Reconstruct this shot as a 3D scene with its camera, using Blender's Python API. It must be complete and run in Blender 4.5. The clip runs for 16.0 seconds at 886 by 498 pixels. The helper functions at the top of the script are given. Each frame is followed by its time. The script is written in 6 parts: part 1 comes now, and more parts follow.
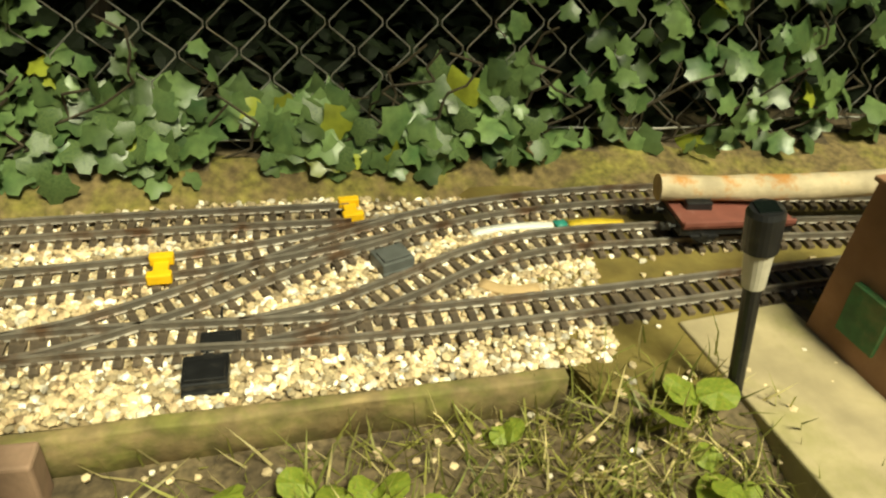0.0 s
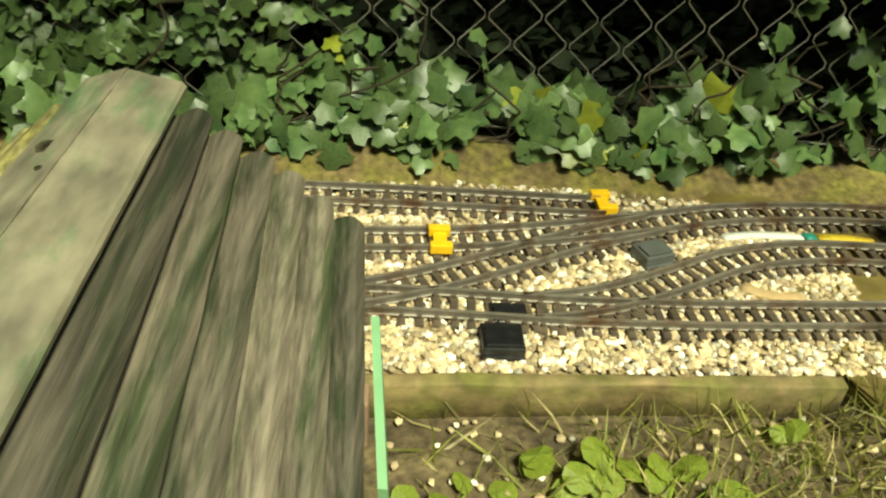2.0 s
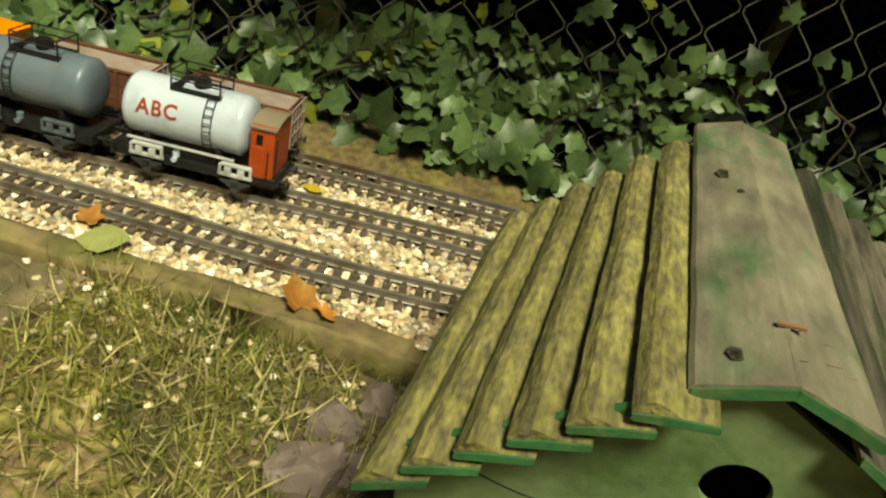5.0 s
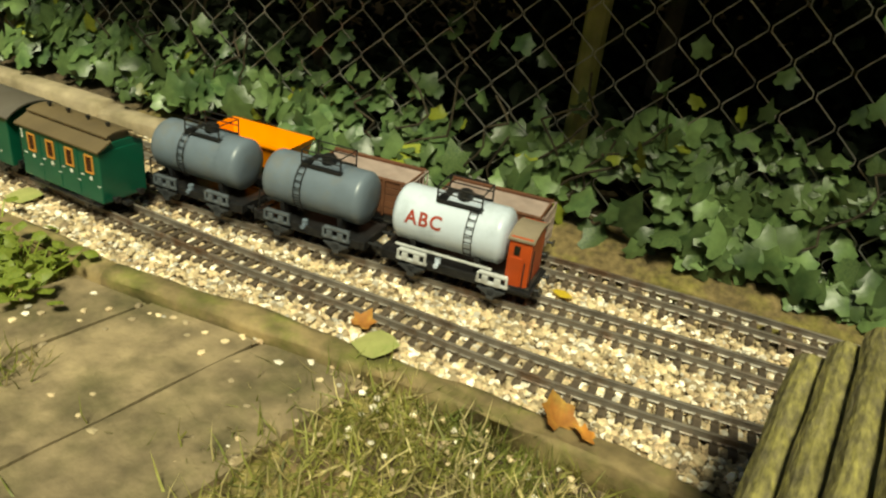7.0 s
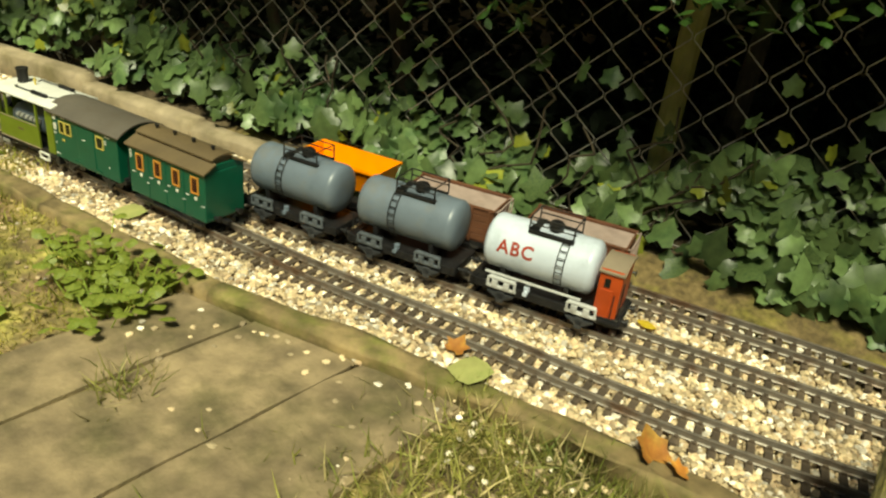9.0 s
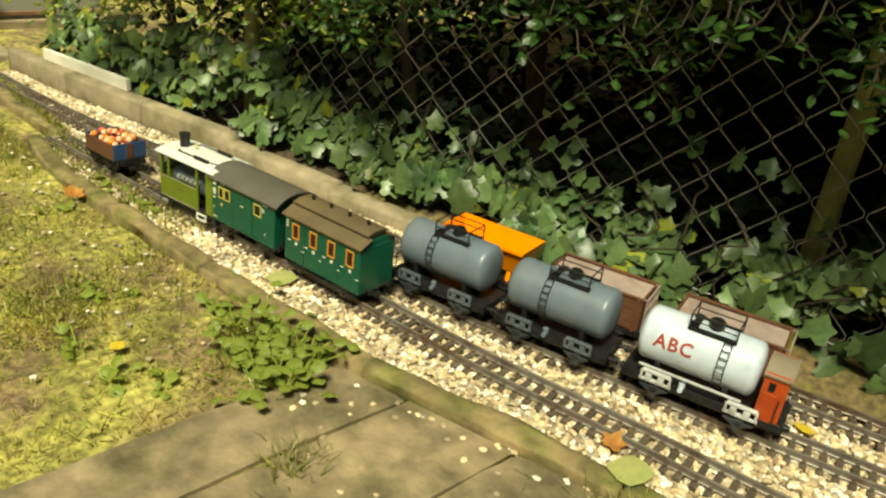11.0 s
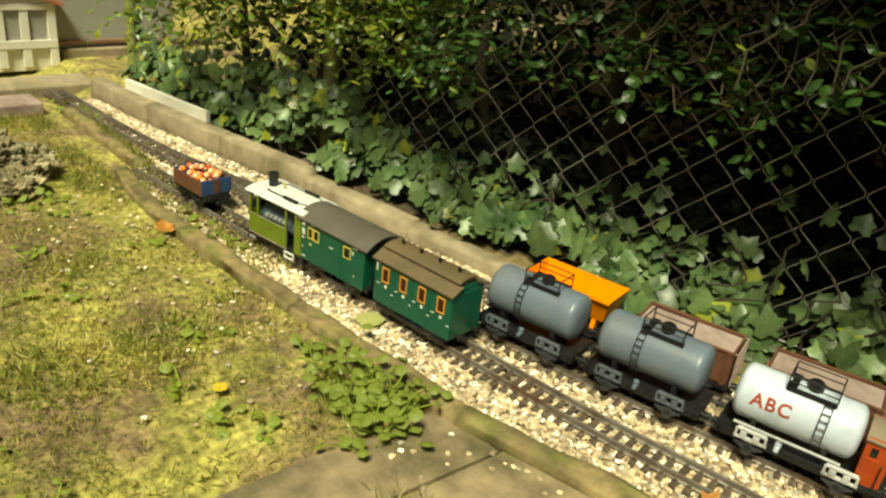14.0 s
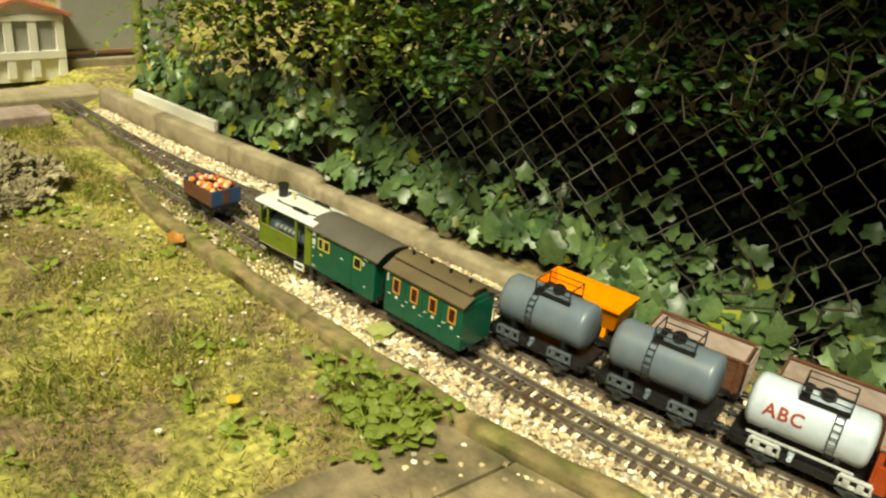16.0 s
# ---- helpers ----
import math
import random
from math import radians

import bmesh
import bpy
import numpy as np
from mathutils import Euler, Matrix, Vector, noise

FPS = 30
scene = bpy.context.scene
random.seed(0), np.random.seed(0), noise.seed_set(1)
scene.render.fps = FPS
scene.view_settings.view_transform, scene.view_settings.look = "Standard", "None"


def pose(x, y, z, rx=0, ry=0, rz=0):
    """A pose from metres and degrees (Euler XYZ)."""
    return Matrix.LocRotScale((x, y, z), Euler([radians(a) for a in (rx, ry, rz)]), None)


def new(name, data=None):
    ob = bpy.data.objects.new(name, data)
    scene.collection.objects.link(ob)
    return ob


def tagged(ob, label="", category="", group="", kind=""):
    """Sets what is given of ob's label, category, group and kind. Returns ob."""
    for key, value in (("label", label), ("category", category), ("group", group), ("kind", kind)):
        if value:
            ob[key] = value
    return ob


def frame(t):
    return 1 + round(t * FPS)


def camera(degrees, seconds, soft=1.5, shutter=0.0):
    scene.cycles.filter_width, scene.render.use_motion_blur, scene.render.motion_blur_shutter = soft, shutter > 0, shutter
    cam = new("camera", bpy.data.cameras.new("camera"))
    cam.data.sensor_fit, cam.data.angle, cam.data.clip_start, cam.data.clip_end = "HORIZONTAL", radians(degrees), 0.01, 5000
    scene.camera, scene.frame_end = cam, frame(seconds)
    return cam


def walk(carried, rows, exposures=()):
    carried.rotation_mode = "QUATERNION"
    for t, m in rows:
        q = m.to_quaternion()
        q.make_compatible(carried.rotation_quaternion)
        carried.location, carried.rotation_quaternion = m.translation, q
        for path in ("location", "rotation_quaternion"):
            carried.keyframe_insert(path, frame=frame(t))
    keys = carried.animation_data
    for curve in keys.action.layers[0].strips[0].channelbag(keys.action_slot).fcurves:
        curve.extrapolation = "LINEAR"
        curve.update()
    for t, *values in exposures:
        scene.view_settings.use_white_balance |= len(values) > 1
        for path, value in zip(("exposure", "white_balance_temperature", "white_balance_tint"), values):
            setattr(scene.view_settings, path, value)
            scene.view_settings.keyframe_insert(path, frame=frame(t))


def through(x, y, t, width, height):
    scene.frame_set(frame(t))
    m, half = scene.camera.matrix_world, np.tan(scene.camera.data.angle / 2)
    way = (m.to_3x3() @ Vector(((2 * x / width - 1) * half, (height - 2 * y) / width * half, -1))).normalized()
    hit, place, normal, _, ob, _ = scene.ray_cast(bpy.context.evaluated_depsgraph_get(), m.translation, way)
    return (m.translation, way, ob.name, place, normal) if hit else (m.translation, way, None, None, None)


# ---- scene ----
# The plan is laid out in plan units; K turns them into metres (32 mm track gauge).
K = 0.711
cam = camera(60.44, 16.0, soft=2.3)
ROWS = [
    (0.0, 0.0058, -0.0002, 0.4476, -2.11, -34.32, 3.85),
    (0.5, -0.0163, -0.0088, 0.4377, -3.52, -33.52, 3.76),
    (1.0, -0.0582, -0.0201, 0.4312, -1.21, -33.04, 5.20),
    (1.5, -0.1026, -0.0327, 0.4554, 3.28, -35.06, 3.95),
    (2.0, -0.1705, -0.0519, 0.4447, 5.74, -34.84, 5.47),
    (2.5, -0.2121, -0.0795, 0.4235, 8.63, -33.20, 5.83),
    (3.0, -0.2587, -0.1090, 0.3968, 11.89, -31.27, 7.74),
    (3.5, -0.3120, -0.1378, 0.3849, 12.80, -30.12, 9.38),
    (4.0, -0.3722, -0.1623, 0.3870, 12.70, -30.53, 11.60),
    (4.5, -0.4248, -0.1737, 0.3879, 13.67, -31.22, 12.83),
    (5.0, -0.4554, -0.1893, 0.3901, 15.67, -29.06, 13.19),
    (7.5, -0.5210, -0.2087, 0.4403, 35.45, -27.34, 6.12),
    (8.0, -0.5294, -0.2230, 0.4476, 35.42, -27.71, 6.49),
    (10.5, -0.6052, -0.2825, 0.4858, 42.11, -25.64, 6.76),
    (11.0, -0.6329, -0.3026, 0.5016, 43.53, -25.10, 6.84),
    (11.5, -0.6580, -0.3293, 0.5206, 44.82, -24.33, 6.82),
    (12.0, -0.6698, -0.3412, 0.5275, 45.79, -25.04, 5.70),
    (12.5, -0.6754, -0.3432, 0.5303, 45.88, -25.13, 5.57),
    (13.0, -0.6811, -0.3521, 0.5391, 46.57, -25.01, 5.96),
    (13.5, -0.6796, -0.3504, 0.5397, 46.60, -24.74, 6.31),
    (14.0, -0.6851, -0.3545, 0.5413, 46.62, -24.49, 6.76),
    (14.5, -0.6865, -0.3555, 0.5450, 46.50, -24.52, 6.79),
    (15.0, -0.6893, -0.3562, 0.5475, 46.63, -24.64, 6.34),
    (15.5, -0.6904, -0.3552, 0.5540, 46.82, -24.44, 6.17),
    (16.0, -0.6916, -0.3608, 0.5509, 47.01, -24.31, 6.21),
]
walk(cam, [(t, pose(x, y, z, 90 + pitch, 0, yaw) @ pose(0, 0, 0, 0, 0, roll)) for t, x, y, z, yaw, pitch, roll in ROWS],
     exposures=[(0.0, 0.56, 8100, -9), (1.5, 0.58, 7800, -14), (3.0, 0.56, 7500, -17), (4.0, 0.43, 7800, -14), (5.0, 0.17, 8000, -10), (8.0, 0.27, 7800, -9), (13.0, 0.40, 7900, -8), (16.0, 0.40, 7900, -8)])

# ---- light ----
SUN_ELEV, SUN_AZ = 57.0, 148.0
world = bpy.data.worlds.new("sky")
scene.world = world
world.use_nodes = True
wn = world.node_tree
bg = wn.nodes["Background"]
sky = wn.nodes.new("ShaderNodeTexSky")
sky.sky_type = "NISHITA"
sky.sun_disc = False
sky.sun_elevation = radians(SUN_ELEV)
sky.sun_rotation = radians(SUN_AZ)
wn.links.new(sky.outputs["Color"], bg.inputs["Color"])
bg.inputs["Strength"].default_value = 0.045
sun = new("sun", bpy.data.lights.new("sun", "SUN"))
sun.data.energy = 4.5
sun.data.angle = radians(15)
sun.data.color = (1.0, 0.96, 0.84)
# the sky's sun_rotation turns clockwise from +y
_az = radians(SUN_AZ)
_dir = Vector((math.sin(_az) * math.cos(radians(SUN_ELEV)), math.cos(_az) * math.cos(radians(SUN_ELEV)), math.sin(radians(SUN_ELEV))))
sun.matrix_world = _dir.to_track_quat("Z", "Y").to_matrix().to_4x4()


# ---- materials ----
def material(name, base, rough=0.7, metal=0.0, vary=0.25, scale=40.0, second=None, bump=0.2, bump_scale=None, obj_random=0.0, island=0.0, spots=None, spec=0.5, coords="Object", stretch=None):
    """A surface with colour variation at two scales and a fine relief; second is a patch colour (stain, moss, wear)."""
    m = bpy.data.materials.new(name)
    m.use_nodes = True
    nt = m.node_tree
    n, l = nt.nodes, nt.links
    bsdf = n["Principled BSDF"]
    bsdf.inputs["Roughness"].default_value = rough
    bsdf.inputs["Metallic"].default_value = metal
    bsdf.inputs["Specular IOR Level"].default_value = spec
    tc = n.new("ShaderNodeTexCoord")
    where = tc.outputs[coords]
    if stretch:
        mp = n.new("ShaderNodeMapping")
        mp.inputs["Scale"].default_value = stretch
        l.new(where, mp.inputs["Vector"])
        where = mp.outputs["Vector"]
    fine = n.new("ShaderNodeTexNoise")
    fine.inputs["Scale"].default_value = scale
    fine.inputs["Detail"].default_value = 6
    coarse = n.new("ShaderNodeTexNoise")
    coarse.inputs["Scale"].default_value = scale * 0.17
    coarse.inputs["Detail"].default_value = 4
    for t in (fine, coarse):
        l.new(where, t.inputs["Vector"])
    ramp = n.new("ShaderNodeMapRange")
    ramp.inputs["From Min"].default_value, ramp.inputs["From Max"].default_value = 0.3, 0.7
    ramp.inputs["To Min"].default_value, ramp.inputs["To Max"].default_value = 1 - vary, 1 + vary
    l.new(fine.outputs["Fac"], ramp.inputs["Value"])
    ramp2 = n.new("ShaderNodeMapRange")
    ramp2.inputs["From Min"].default_value, ramp2.inputs["From Max"].default_value = 0.3, 0.7
    ramp2.inputs["To Min"].default_value, ramp2.inputs["To Max"].default_value = 1 - vary * 0.7, 1 + vary * 0.7
    l.new(coarse.outputs["Fac"], ramp2.inputs["Value"])
    mul = n.new("ShaderNodeMath")
    mul.operation = "MULTIPLY"
    l.new(ramp.outputs["Result"], mul.inputs[0])
    l.new(ramp2.outputs["Result"], mul.inputs[1])
    value = mul.outputs["Value"]
    if obj_random or island:
        src = n.new("ShaderNodeObjectInfo").outputs["Random"] if obj_random else n.new("ShaderNodeNewGeometry").outputs["Random Per Island"]
        r = n.new("ShaderNodeMapRange")
        a = obj_random or island
        r.inputs["To Min"].default_value, r.inputs["To Max"].default_value = 1 - a, 1 + a
        l.new(src, r.inputs["Value"])
        m2 = n.new("ShaderNodeMath")
        m2.operation = "MULTIPLY"
        l.new(value, m2.inputs[0])
        l.new(r.outputs["Result"], m2.inputs[1])
        value = m2.outputs["Value"]
    col = n.new("ShaderNodeRGB")
    col.outputs[0].default_value = (*base, 1)
    colour = col.outputs[0]
    if second:
        shade, low, high, sc = second
        patch = n.new("ShaderNodeTexNoise")
        patch.inputs["Scale"].default_value = sc
        patch.inputs["Detail"].default_value = 8
        patch.inputs["Roughness"].default_value = 0.65
        l.new(where, patch.inputs["Vector"])
        pr = n.new("ShaderNodeMapRange")
        pr.inputs["From Min"].default_value, pr.inputs["From Max"].default_value = low, high
        l.new(patch.outputs["Fac"], pr.inputs["Value"])
        mix = n.new("ShaderNodeMix")
        mix.data_type = "RGBA"
        l.new(pr.outputs["Result"], mix.inputs[0])
        l.new(colour, mix.inputs[6])
        mix.inputs[7].default_value = (*shade, 1)
        colour = mix.outputs[2]
    if spots:
        shade, amount, by = spots
        if by == "island":
            src = n.new("ShaderNodeNewGeometry").outputs["Random Per Island"]
        else:
            src = n.new("ShaderNodeObjectInfo").outputs["Random"]
        wh = n.new("ShaderNodeTexWhiteNoise")
        wh.noise_dimensions = "1D"
        l.new(src, wh.inputs["W"])
        gt = n.new("ShaderNodeMath")
        gt.operation = "LESS_THAN"
        l.new(wh.outputs["Value"], gt.inputs[0])
        gt.inputs[1].default_value = amount
        mix = n.new("ShaderNodeMix")
        mix.data_type = "RGBA"
        l.new(gt.outputs["Value"], mix.inputs[0])
        l.new(colour, mix.inputs[6])
        mix.inputs[7].default_value = (*shade, 1)
        colour = mix.outputs[2]
    vm = n.new("ShaderNodeVectorMath")
    vm.operation = "SCALE"
    l.new(colour, vm.inputs[0])
    l.new(value, vm.inputs["Scale"])
    l.new(vm.outputs["Vector"], bsdf.inputs["Base Color"])
    if bump:
        b = n.new("ShaderNodeBump")
        b.inputs["Strength"].default_value = bump
        b.inputs["Distance"].default_value = 0.002
        bt = n.new("ShaderNodeTexNoise")
        bt.inputs["Scale"].default_value = bump_scale or scale * 3
        bt.inputs["Detail"].default_value = 5
        l.new(where, bt.inputs["Vector"])
        l.new(bt.outputs["Fac"], b.inputs["Height"])
        l.new(b.outputs["Normal"], bsdf.inputs["Normal"])
    return m


def leafy(name, base, other, rough=0.45, through=0.25, yellow=None, amount=0.0):
    """Leaf: colour differs from leaf to leaf, a little light comes through."""
    m = material(name, base, rough=rough, vary=0.18, scale=90, second=(other, 0.45, 0.65, 14), bump=0.15, island=0.5, spots=(yellow, amount, "island") if yellow else None)
    nt = m.node_tree
    bsdf = nt.nodes["Principled BSDF"]
    tr = nt.nodes.new("ShaderNodeBsdfTranslucent")
    src = bsdf.inputs["Base Color"].links[0].from_socket
    nt.links.new(src, tr.inputs["Color"])
    mix = nt.nodes.new("ShaderNodeMixShader")
    mix.inputs["Fac"].default_value = through
    out = nt.nodes["Material Output"]
    nt.links.new(bsdf.outputs["BSDF"], mix.inputs[1])
    nt.links.new(tr.outputs["BSDF"], mix.inputs[2])
    nt.links.new(mix.outputs["Shader"], out.inputs["Surface"])
    return m


M_GRAVEL = material("gravel", (0.57, 0.45, 0.275), 0.75, vary=0.25, scale=120, island=0.55, second=((0.30, 0.20, 0.12), 0.46, 0.7, 60), spots=((0.78, 0.70, 0.57), 0.25, "island"), bump=0.3)
M_BED = material("ballast_fines", (0.30, 0.22, 0.12), 0.9, vary=0.5, scale=300, second=((0.10, 0.07, 0.04), 0.5, 0.65, 25), bump=0.9, bump_scale=300)
M_SOIL = material("soil", (0.10, 0.072, 0.040), 0.95, vary=0.5, scale=120, second=((0.13, 0.10, 0.05), 0.5, 0.7, 20), bump=1.0, bump_scale=150)
M_BANK = material("mossy_bank", (0.16, 0.115, 0.05), 0.95, vary=0.45, scale=110, second=((0.19, 0.165, 0.04), 0.45, 0.62, 16), bump=1.0, bump_scale=160)
M_TURF = material("turf", (0.31, 0.275, 0.070), 0.95, vary=0.6, scale=80, second=((0.20, 0.135, 0.07), 0.46, 0.60, 6), bump=1.0, bump_scale=200)
M_MOSSWOOD = material("mossy_timber", (0.235, 0.172, 0.080), 0.85, vary=0.35, scale=50, second=((0.155, 0.145, 0.040), 0.45, 0.62, 18), bump=0.5, bump_scale=140)
M_CONC = material("concrete", (0.36, 0.29, 0.19), 0.9, vary=0.2, scale=30, second=((0.17, 0.14, 0.07), 0.48, 0.68, 7), bump=0.5, bump_scale=180)
M_SLAB = material("paving_stone", (0.245, 0.185, 0.105), 0.85, vary=0.35, scale=34, second=((0.115, 0.095, 0.045), 0.46, 0.64, 9), bump=0.6, bump_scale=160, obj_random=0.1)
M_RAIL = material("rail_metal", (0.23, 0.20, 0.165), 0.5, metal=0.35, vary=0.25, scale=60, second=((0.13, 0.075, 0.045), 0.5, 0.65, 20), bump=0.2)
M_SLEEPER = material("sleeper_plastic", (0.085, 0.062, 0.042), 0.7, vary=0.3, scale=150, second=((0.15, 0.11, 0.07), 0.52, 0.7, 45), bump=0.3, obj_random=0.25)
M_BLACK = material("black_plastic", (0.012, 0.012, 0.013), 0.4, vary=0.25, scale=80, second=((0.05, 0.045, 0.035), 0.55, 0.75, 40), bump=0.1)
M_GREENCOACH = material("dark_green_paint", (0.004, 0.085, 0.048), 0.32, vary=0.10, scale=40, second=((0.006, 0.06, 0.036), 0.5, 0.7, 20), bump=0.05)
M_OLIVE = material("olive_green_paint", (0.14, 0.19, 0.018), 0.4, vary=0.10, scale=40, second=((0.11, 0.15, 0.02), 0.5, 0.7, 25), bump=0.05)
M_WHITE = material("white_paint", (0.74, 0.74, 0.68), 0.4, vary=0.06, scale=40, second=((0.6, 0.58, 0.5), 0.56, 0.75, 30), bump=0.05)
M_ROOFGREY = material("roof_grey", (0.115, 0.10, 0.08), 0.6, vary=0.14, scale=40, second=((0.08, 0.066, 0.05), 0.48, 0.68, 20), bump=0.15)
M_ROOFBROWN = material("roof_brown", (0.14, 0.10, 0.05), 0.6, vary=0.14, scale=40, second=((0.09, 0.065, 0.035), 0.48, 0.68, 20), bump=0.15)
M_CABROOF = material("roof_beige", (0.25, 0.20, 0.14), 0.65, vary=0.14, scale=40, second=((0.16, 0.12, 0.08), 0.48, 0.68, 20), bump=0.15)
M_TANKWHITE = material("tank_white", (0.57, 0.635, 0.73), 0.28, vary=0.07, scale=30, second=((0.40, 0.46, 0.52), 0.52, 0.75, 24), bump=0.04)
M_TANKGREY = material("tank_grey", (0.135, 0.17, 0.21), 0.38, vary=0.10, scale=40, second=((0.15, 0.165, 0.175), 0.5, 0.7, 30), bump=0.05)
M_RED = material("red_lettering", (0.33, 0.045, 0.025), 0.5, vary=0.1, scale=60, bump=0)
M_CAB = material("orange_red_paint", (0.42, 0.060, 0.012), 0.42, vary=0.12, scale=40, second=((0.36, 0.05, 0.012), 0.5, 0.7, 26), bump=0.08)
M_ORANGE = material("bright_orange", (0.95, 0.27, 0.008), 0.4, vary=0.06, scale=40, bump=0.03)
M_BROWNWAGON = material("brown_wagon", (0.13, 0.052, 0.026), 0.6, vary=0.15, scale=50, second=((0.12, 0.04, 0.02), 0.5, 0.7, 30), bump=0.15)
M_PALE = material("pale_load", (0.37, 0.28, 0.245), 0.6, vary=0.2, scale=40, second=((0.25, 0.17, 0.14), 0.48, 0.66, 18), bump=0.3)
M_YELLOW = material("yellow_line", (0.62, 0.50, 0.12), 0.45, vary=0.08, scale=60, bump=0)
M_ORFRAME = material("orange_window_frame", (0.60, 0.26, 0.05), 0.45, vary=0.08, scale=60, bump=0)
M_DARKGLASS = material("dark_window", (0.05, 0.012, 0.008), 0.15, vary=0.1, scale=30, bump=0)
M_BLACKGLASS = material("black_window", (0.006, 0.009, 0.008), 0.12, vary=0.1, scale=30, bump=0)
M_STEEL = material("bright_metal", (0.55, 0.55, 0.52), 0.35, metal=0.6, vary=0.12, scale=80, bump=0.05)
M_SILVER = material("silver_paint", (0.60, 0.61, 0.60), 0.4, metal=0.15, vary=0.12, scale=80, second=((0.35, 0.34, 0.31), 0.52, 0.7, 50), bump=0.05)
M_GUARD = material("dull_metal", (0.045, 0.048, 0.052), 0.45, metal=0.15, vary=0.2, scale=80, bump=0.05)
M_GUARDLIGHT = material("grey_metal", (0.13, 0.15, 0.17), 0.4, metal=0.3, vary=0.2, scale=80, bump=0.05)
M_BLUE = material("blue_paint", (0.035, 0.08, 0.20), 0.45, vary=0.12, scale=50, bump=0.05)
M_PEACH = material("peach_fruit", (0.75, 0.30, 0.12), 0.5, vary=0.15, scale=60, second=((0.8, 0.55, 0.35), 0.45, 0.6, 30), bump=0.1, island=0.2)
M_ORFRUIT = material("orange_fruit", (0.80, 0.24, 0.03), 0.5, vary=0.15, scale=60, bump=0.1)
M_REDFRUIT = material("red_fruit", (0.55, 0.09, 0.04), 0.45, vary=0.2, scale=60, bump=0.1)
M_WIRE = material("galvanised_wire", (0.42, 0.41, 0.38), 0.5, metal=0.7, vary=0.25, scale=70, second=((0.26, 0.20, 0.14), 0.52, 0.72, 15), bump=0.15)
M_POSTC = material("fence_post", (0.27, 0.24, 0.10), 0.9, vary=0.25, scale=30, second=((0.20, 0.23, 0.05), 0.42, 0.62, 9), bump=0.6)
M_IVY = leafy("ivy_leaf", (0.145, 0.215, 0.078), (0.060, 0.115, 0.042), 0.36, 0.18, (0.27, 0.30, 0.04), 0.045)
# Light is in the colour: dark privet for shade, brighter yellower copy where lit.
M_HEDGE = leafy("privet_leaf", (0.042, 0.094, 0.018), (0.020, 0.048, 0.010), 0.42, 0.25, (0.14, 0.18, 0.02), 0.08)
M_HEDGELIT = leafy("privet_leaf_lit", (0.13, 0.19, 0.022), (0.065, 0.11, 0.016), 0.38, 0.35, (0.28, 0.30, 0.035), 0.2)
# Near-black leaf: the shade of the hedge's hollow is put into its colour.
M_HEDGEIN = leafy("shade_dark_leaf", (0.016, 0.026, 0.008), (0.012, 0.018, 0.006), 0.75, 0.05)
M_GRASS = leafy("grass_blade", (0.25, 0.275, 0.045), (0.50, 0.42, 0.11), 0.6, 0.4, (0.46, 0.37, 0.16), 0.25)
M_STRAW = leafy("straw_grass", (0.31, 0.30, 0.085), (0.17, 0.21, 0.045), 0.55, 0.4, (0.58, 0.49, 0.24), 0.3)
M_BRAMBLE = leafy("bramble_leaf", (0.25, 0.33, 0.055), (0.36, 0.38, 0.07), 0.5, 0.3)
M_STEM = material("ivy_stem", (0.055, 0.042, 0.024), 0.85, vary=0.3, scale=80, bump=0.5)
M_ROOFMOSS = material("mossy_roof_board", (0.140, 0.120, 0.060), 0.9, vary=0.45, scale=330, second=((0.265, 0.232, 0.062), 0.36, 0.70, 170), bump=1.0, bump_scale=230, obj_random=0.15, stretch=(1, 0.32, 1))
M_ROOFWORN = material("worn_roof_board", (0.150, 0.124, 0.094), 0.7, vary=0.4, scale=240, second=((0.040, 0.050, 0.022), 0.44, 0.60, 62), bump=0.8, bump_scale=220, obj_random=0.45, stretch=(1, 0.06, 1))
M_RIDGE = material("ridge_board", (0.20, 0.175, 0.125), 0.7, vary=0.35, scale=70, second=((0.10, 0.15, 0.075), 0.50, 0.60, 15), bump=0.5, bump_scale=150, stretch=(1, 0.4, 1))
M_GABLE = material("faded_green_board", (0.178, 0.240, 0.118), 0.6, vary=0.2, scale=60, second=((0.075, 0.125, 0.045), 0.45, 0.66, 10), bump=0.3, bump_scale=110)
M_GREENEDGE = material("green_painted_edge", (0.035, 0.13, 0.045), 0.6, vary=0.25, scale=60, second=((0.12, 0.16, 0.06), 0.5, 0.66, 24), bump=0.3)
M_BOARDEND = material("worn_green_end", (0.035, 0.125, 0.042), 0.7, vary=0.3, scale=70, second=((0.10, 0.135, 0.055), 0.50, 0.68, 30), bump=0.4)
M_MINT = material("mint_board", (0.22, 0.42, 0.22), 0.55, vary=0.12, scale=40, bump=0.1)
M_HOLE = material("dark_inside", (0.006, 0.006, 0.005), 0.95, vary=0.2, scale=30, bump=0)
M_STONE = material("purple_stone", (0.17, 0.125, 0.11), 0.8, vary=0.22, scale=30, second=((0.26, 0.21, 0.19), 0.5, 0.7, 18), bump=0.5)
M_ROCK = material("rock", (0.22, 0.18, 0.10), 0.95, vary=0.5, scale=70, second=((0.36, 0.32, 0.2), 0.5, 0.62, 30), bump=0.9)
M_BARK = material("birch_bark", (0.52, 0.42, 0.28), 0.75, vary=0.25, scale=40, second=((0.42, 0.20, 0.06), 0.5, 0.60, 20), bump=0.4)
M_CUT = material("cut_wood", (0.48, 0.33, 0.17), 0.8, vary=0.15, scale=60, bump=0.2)
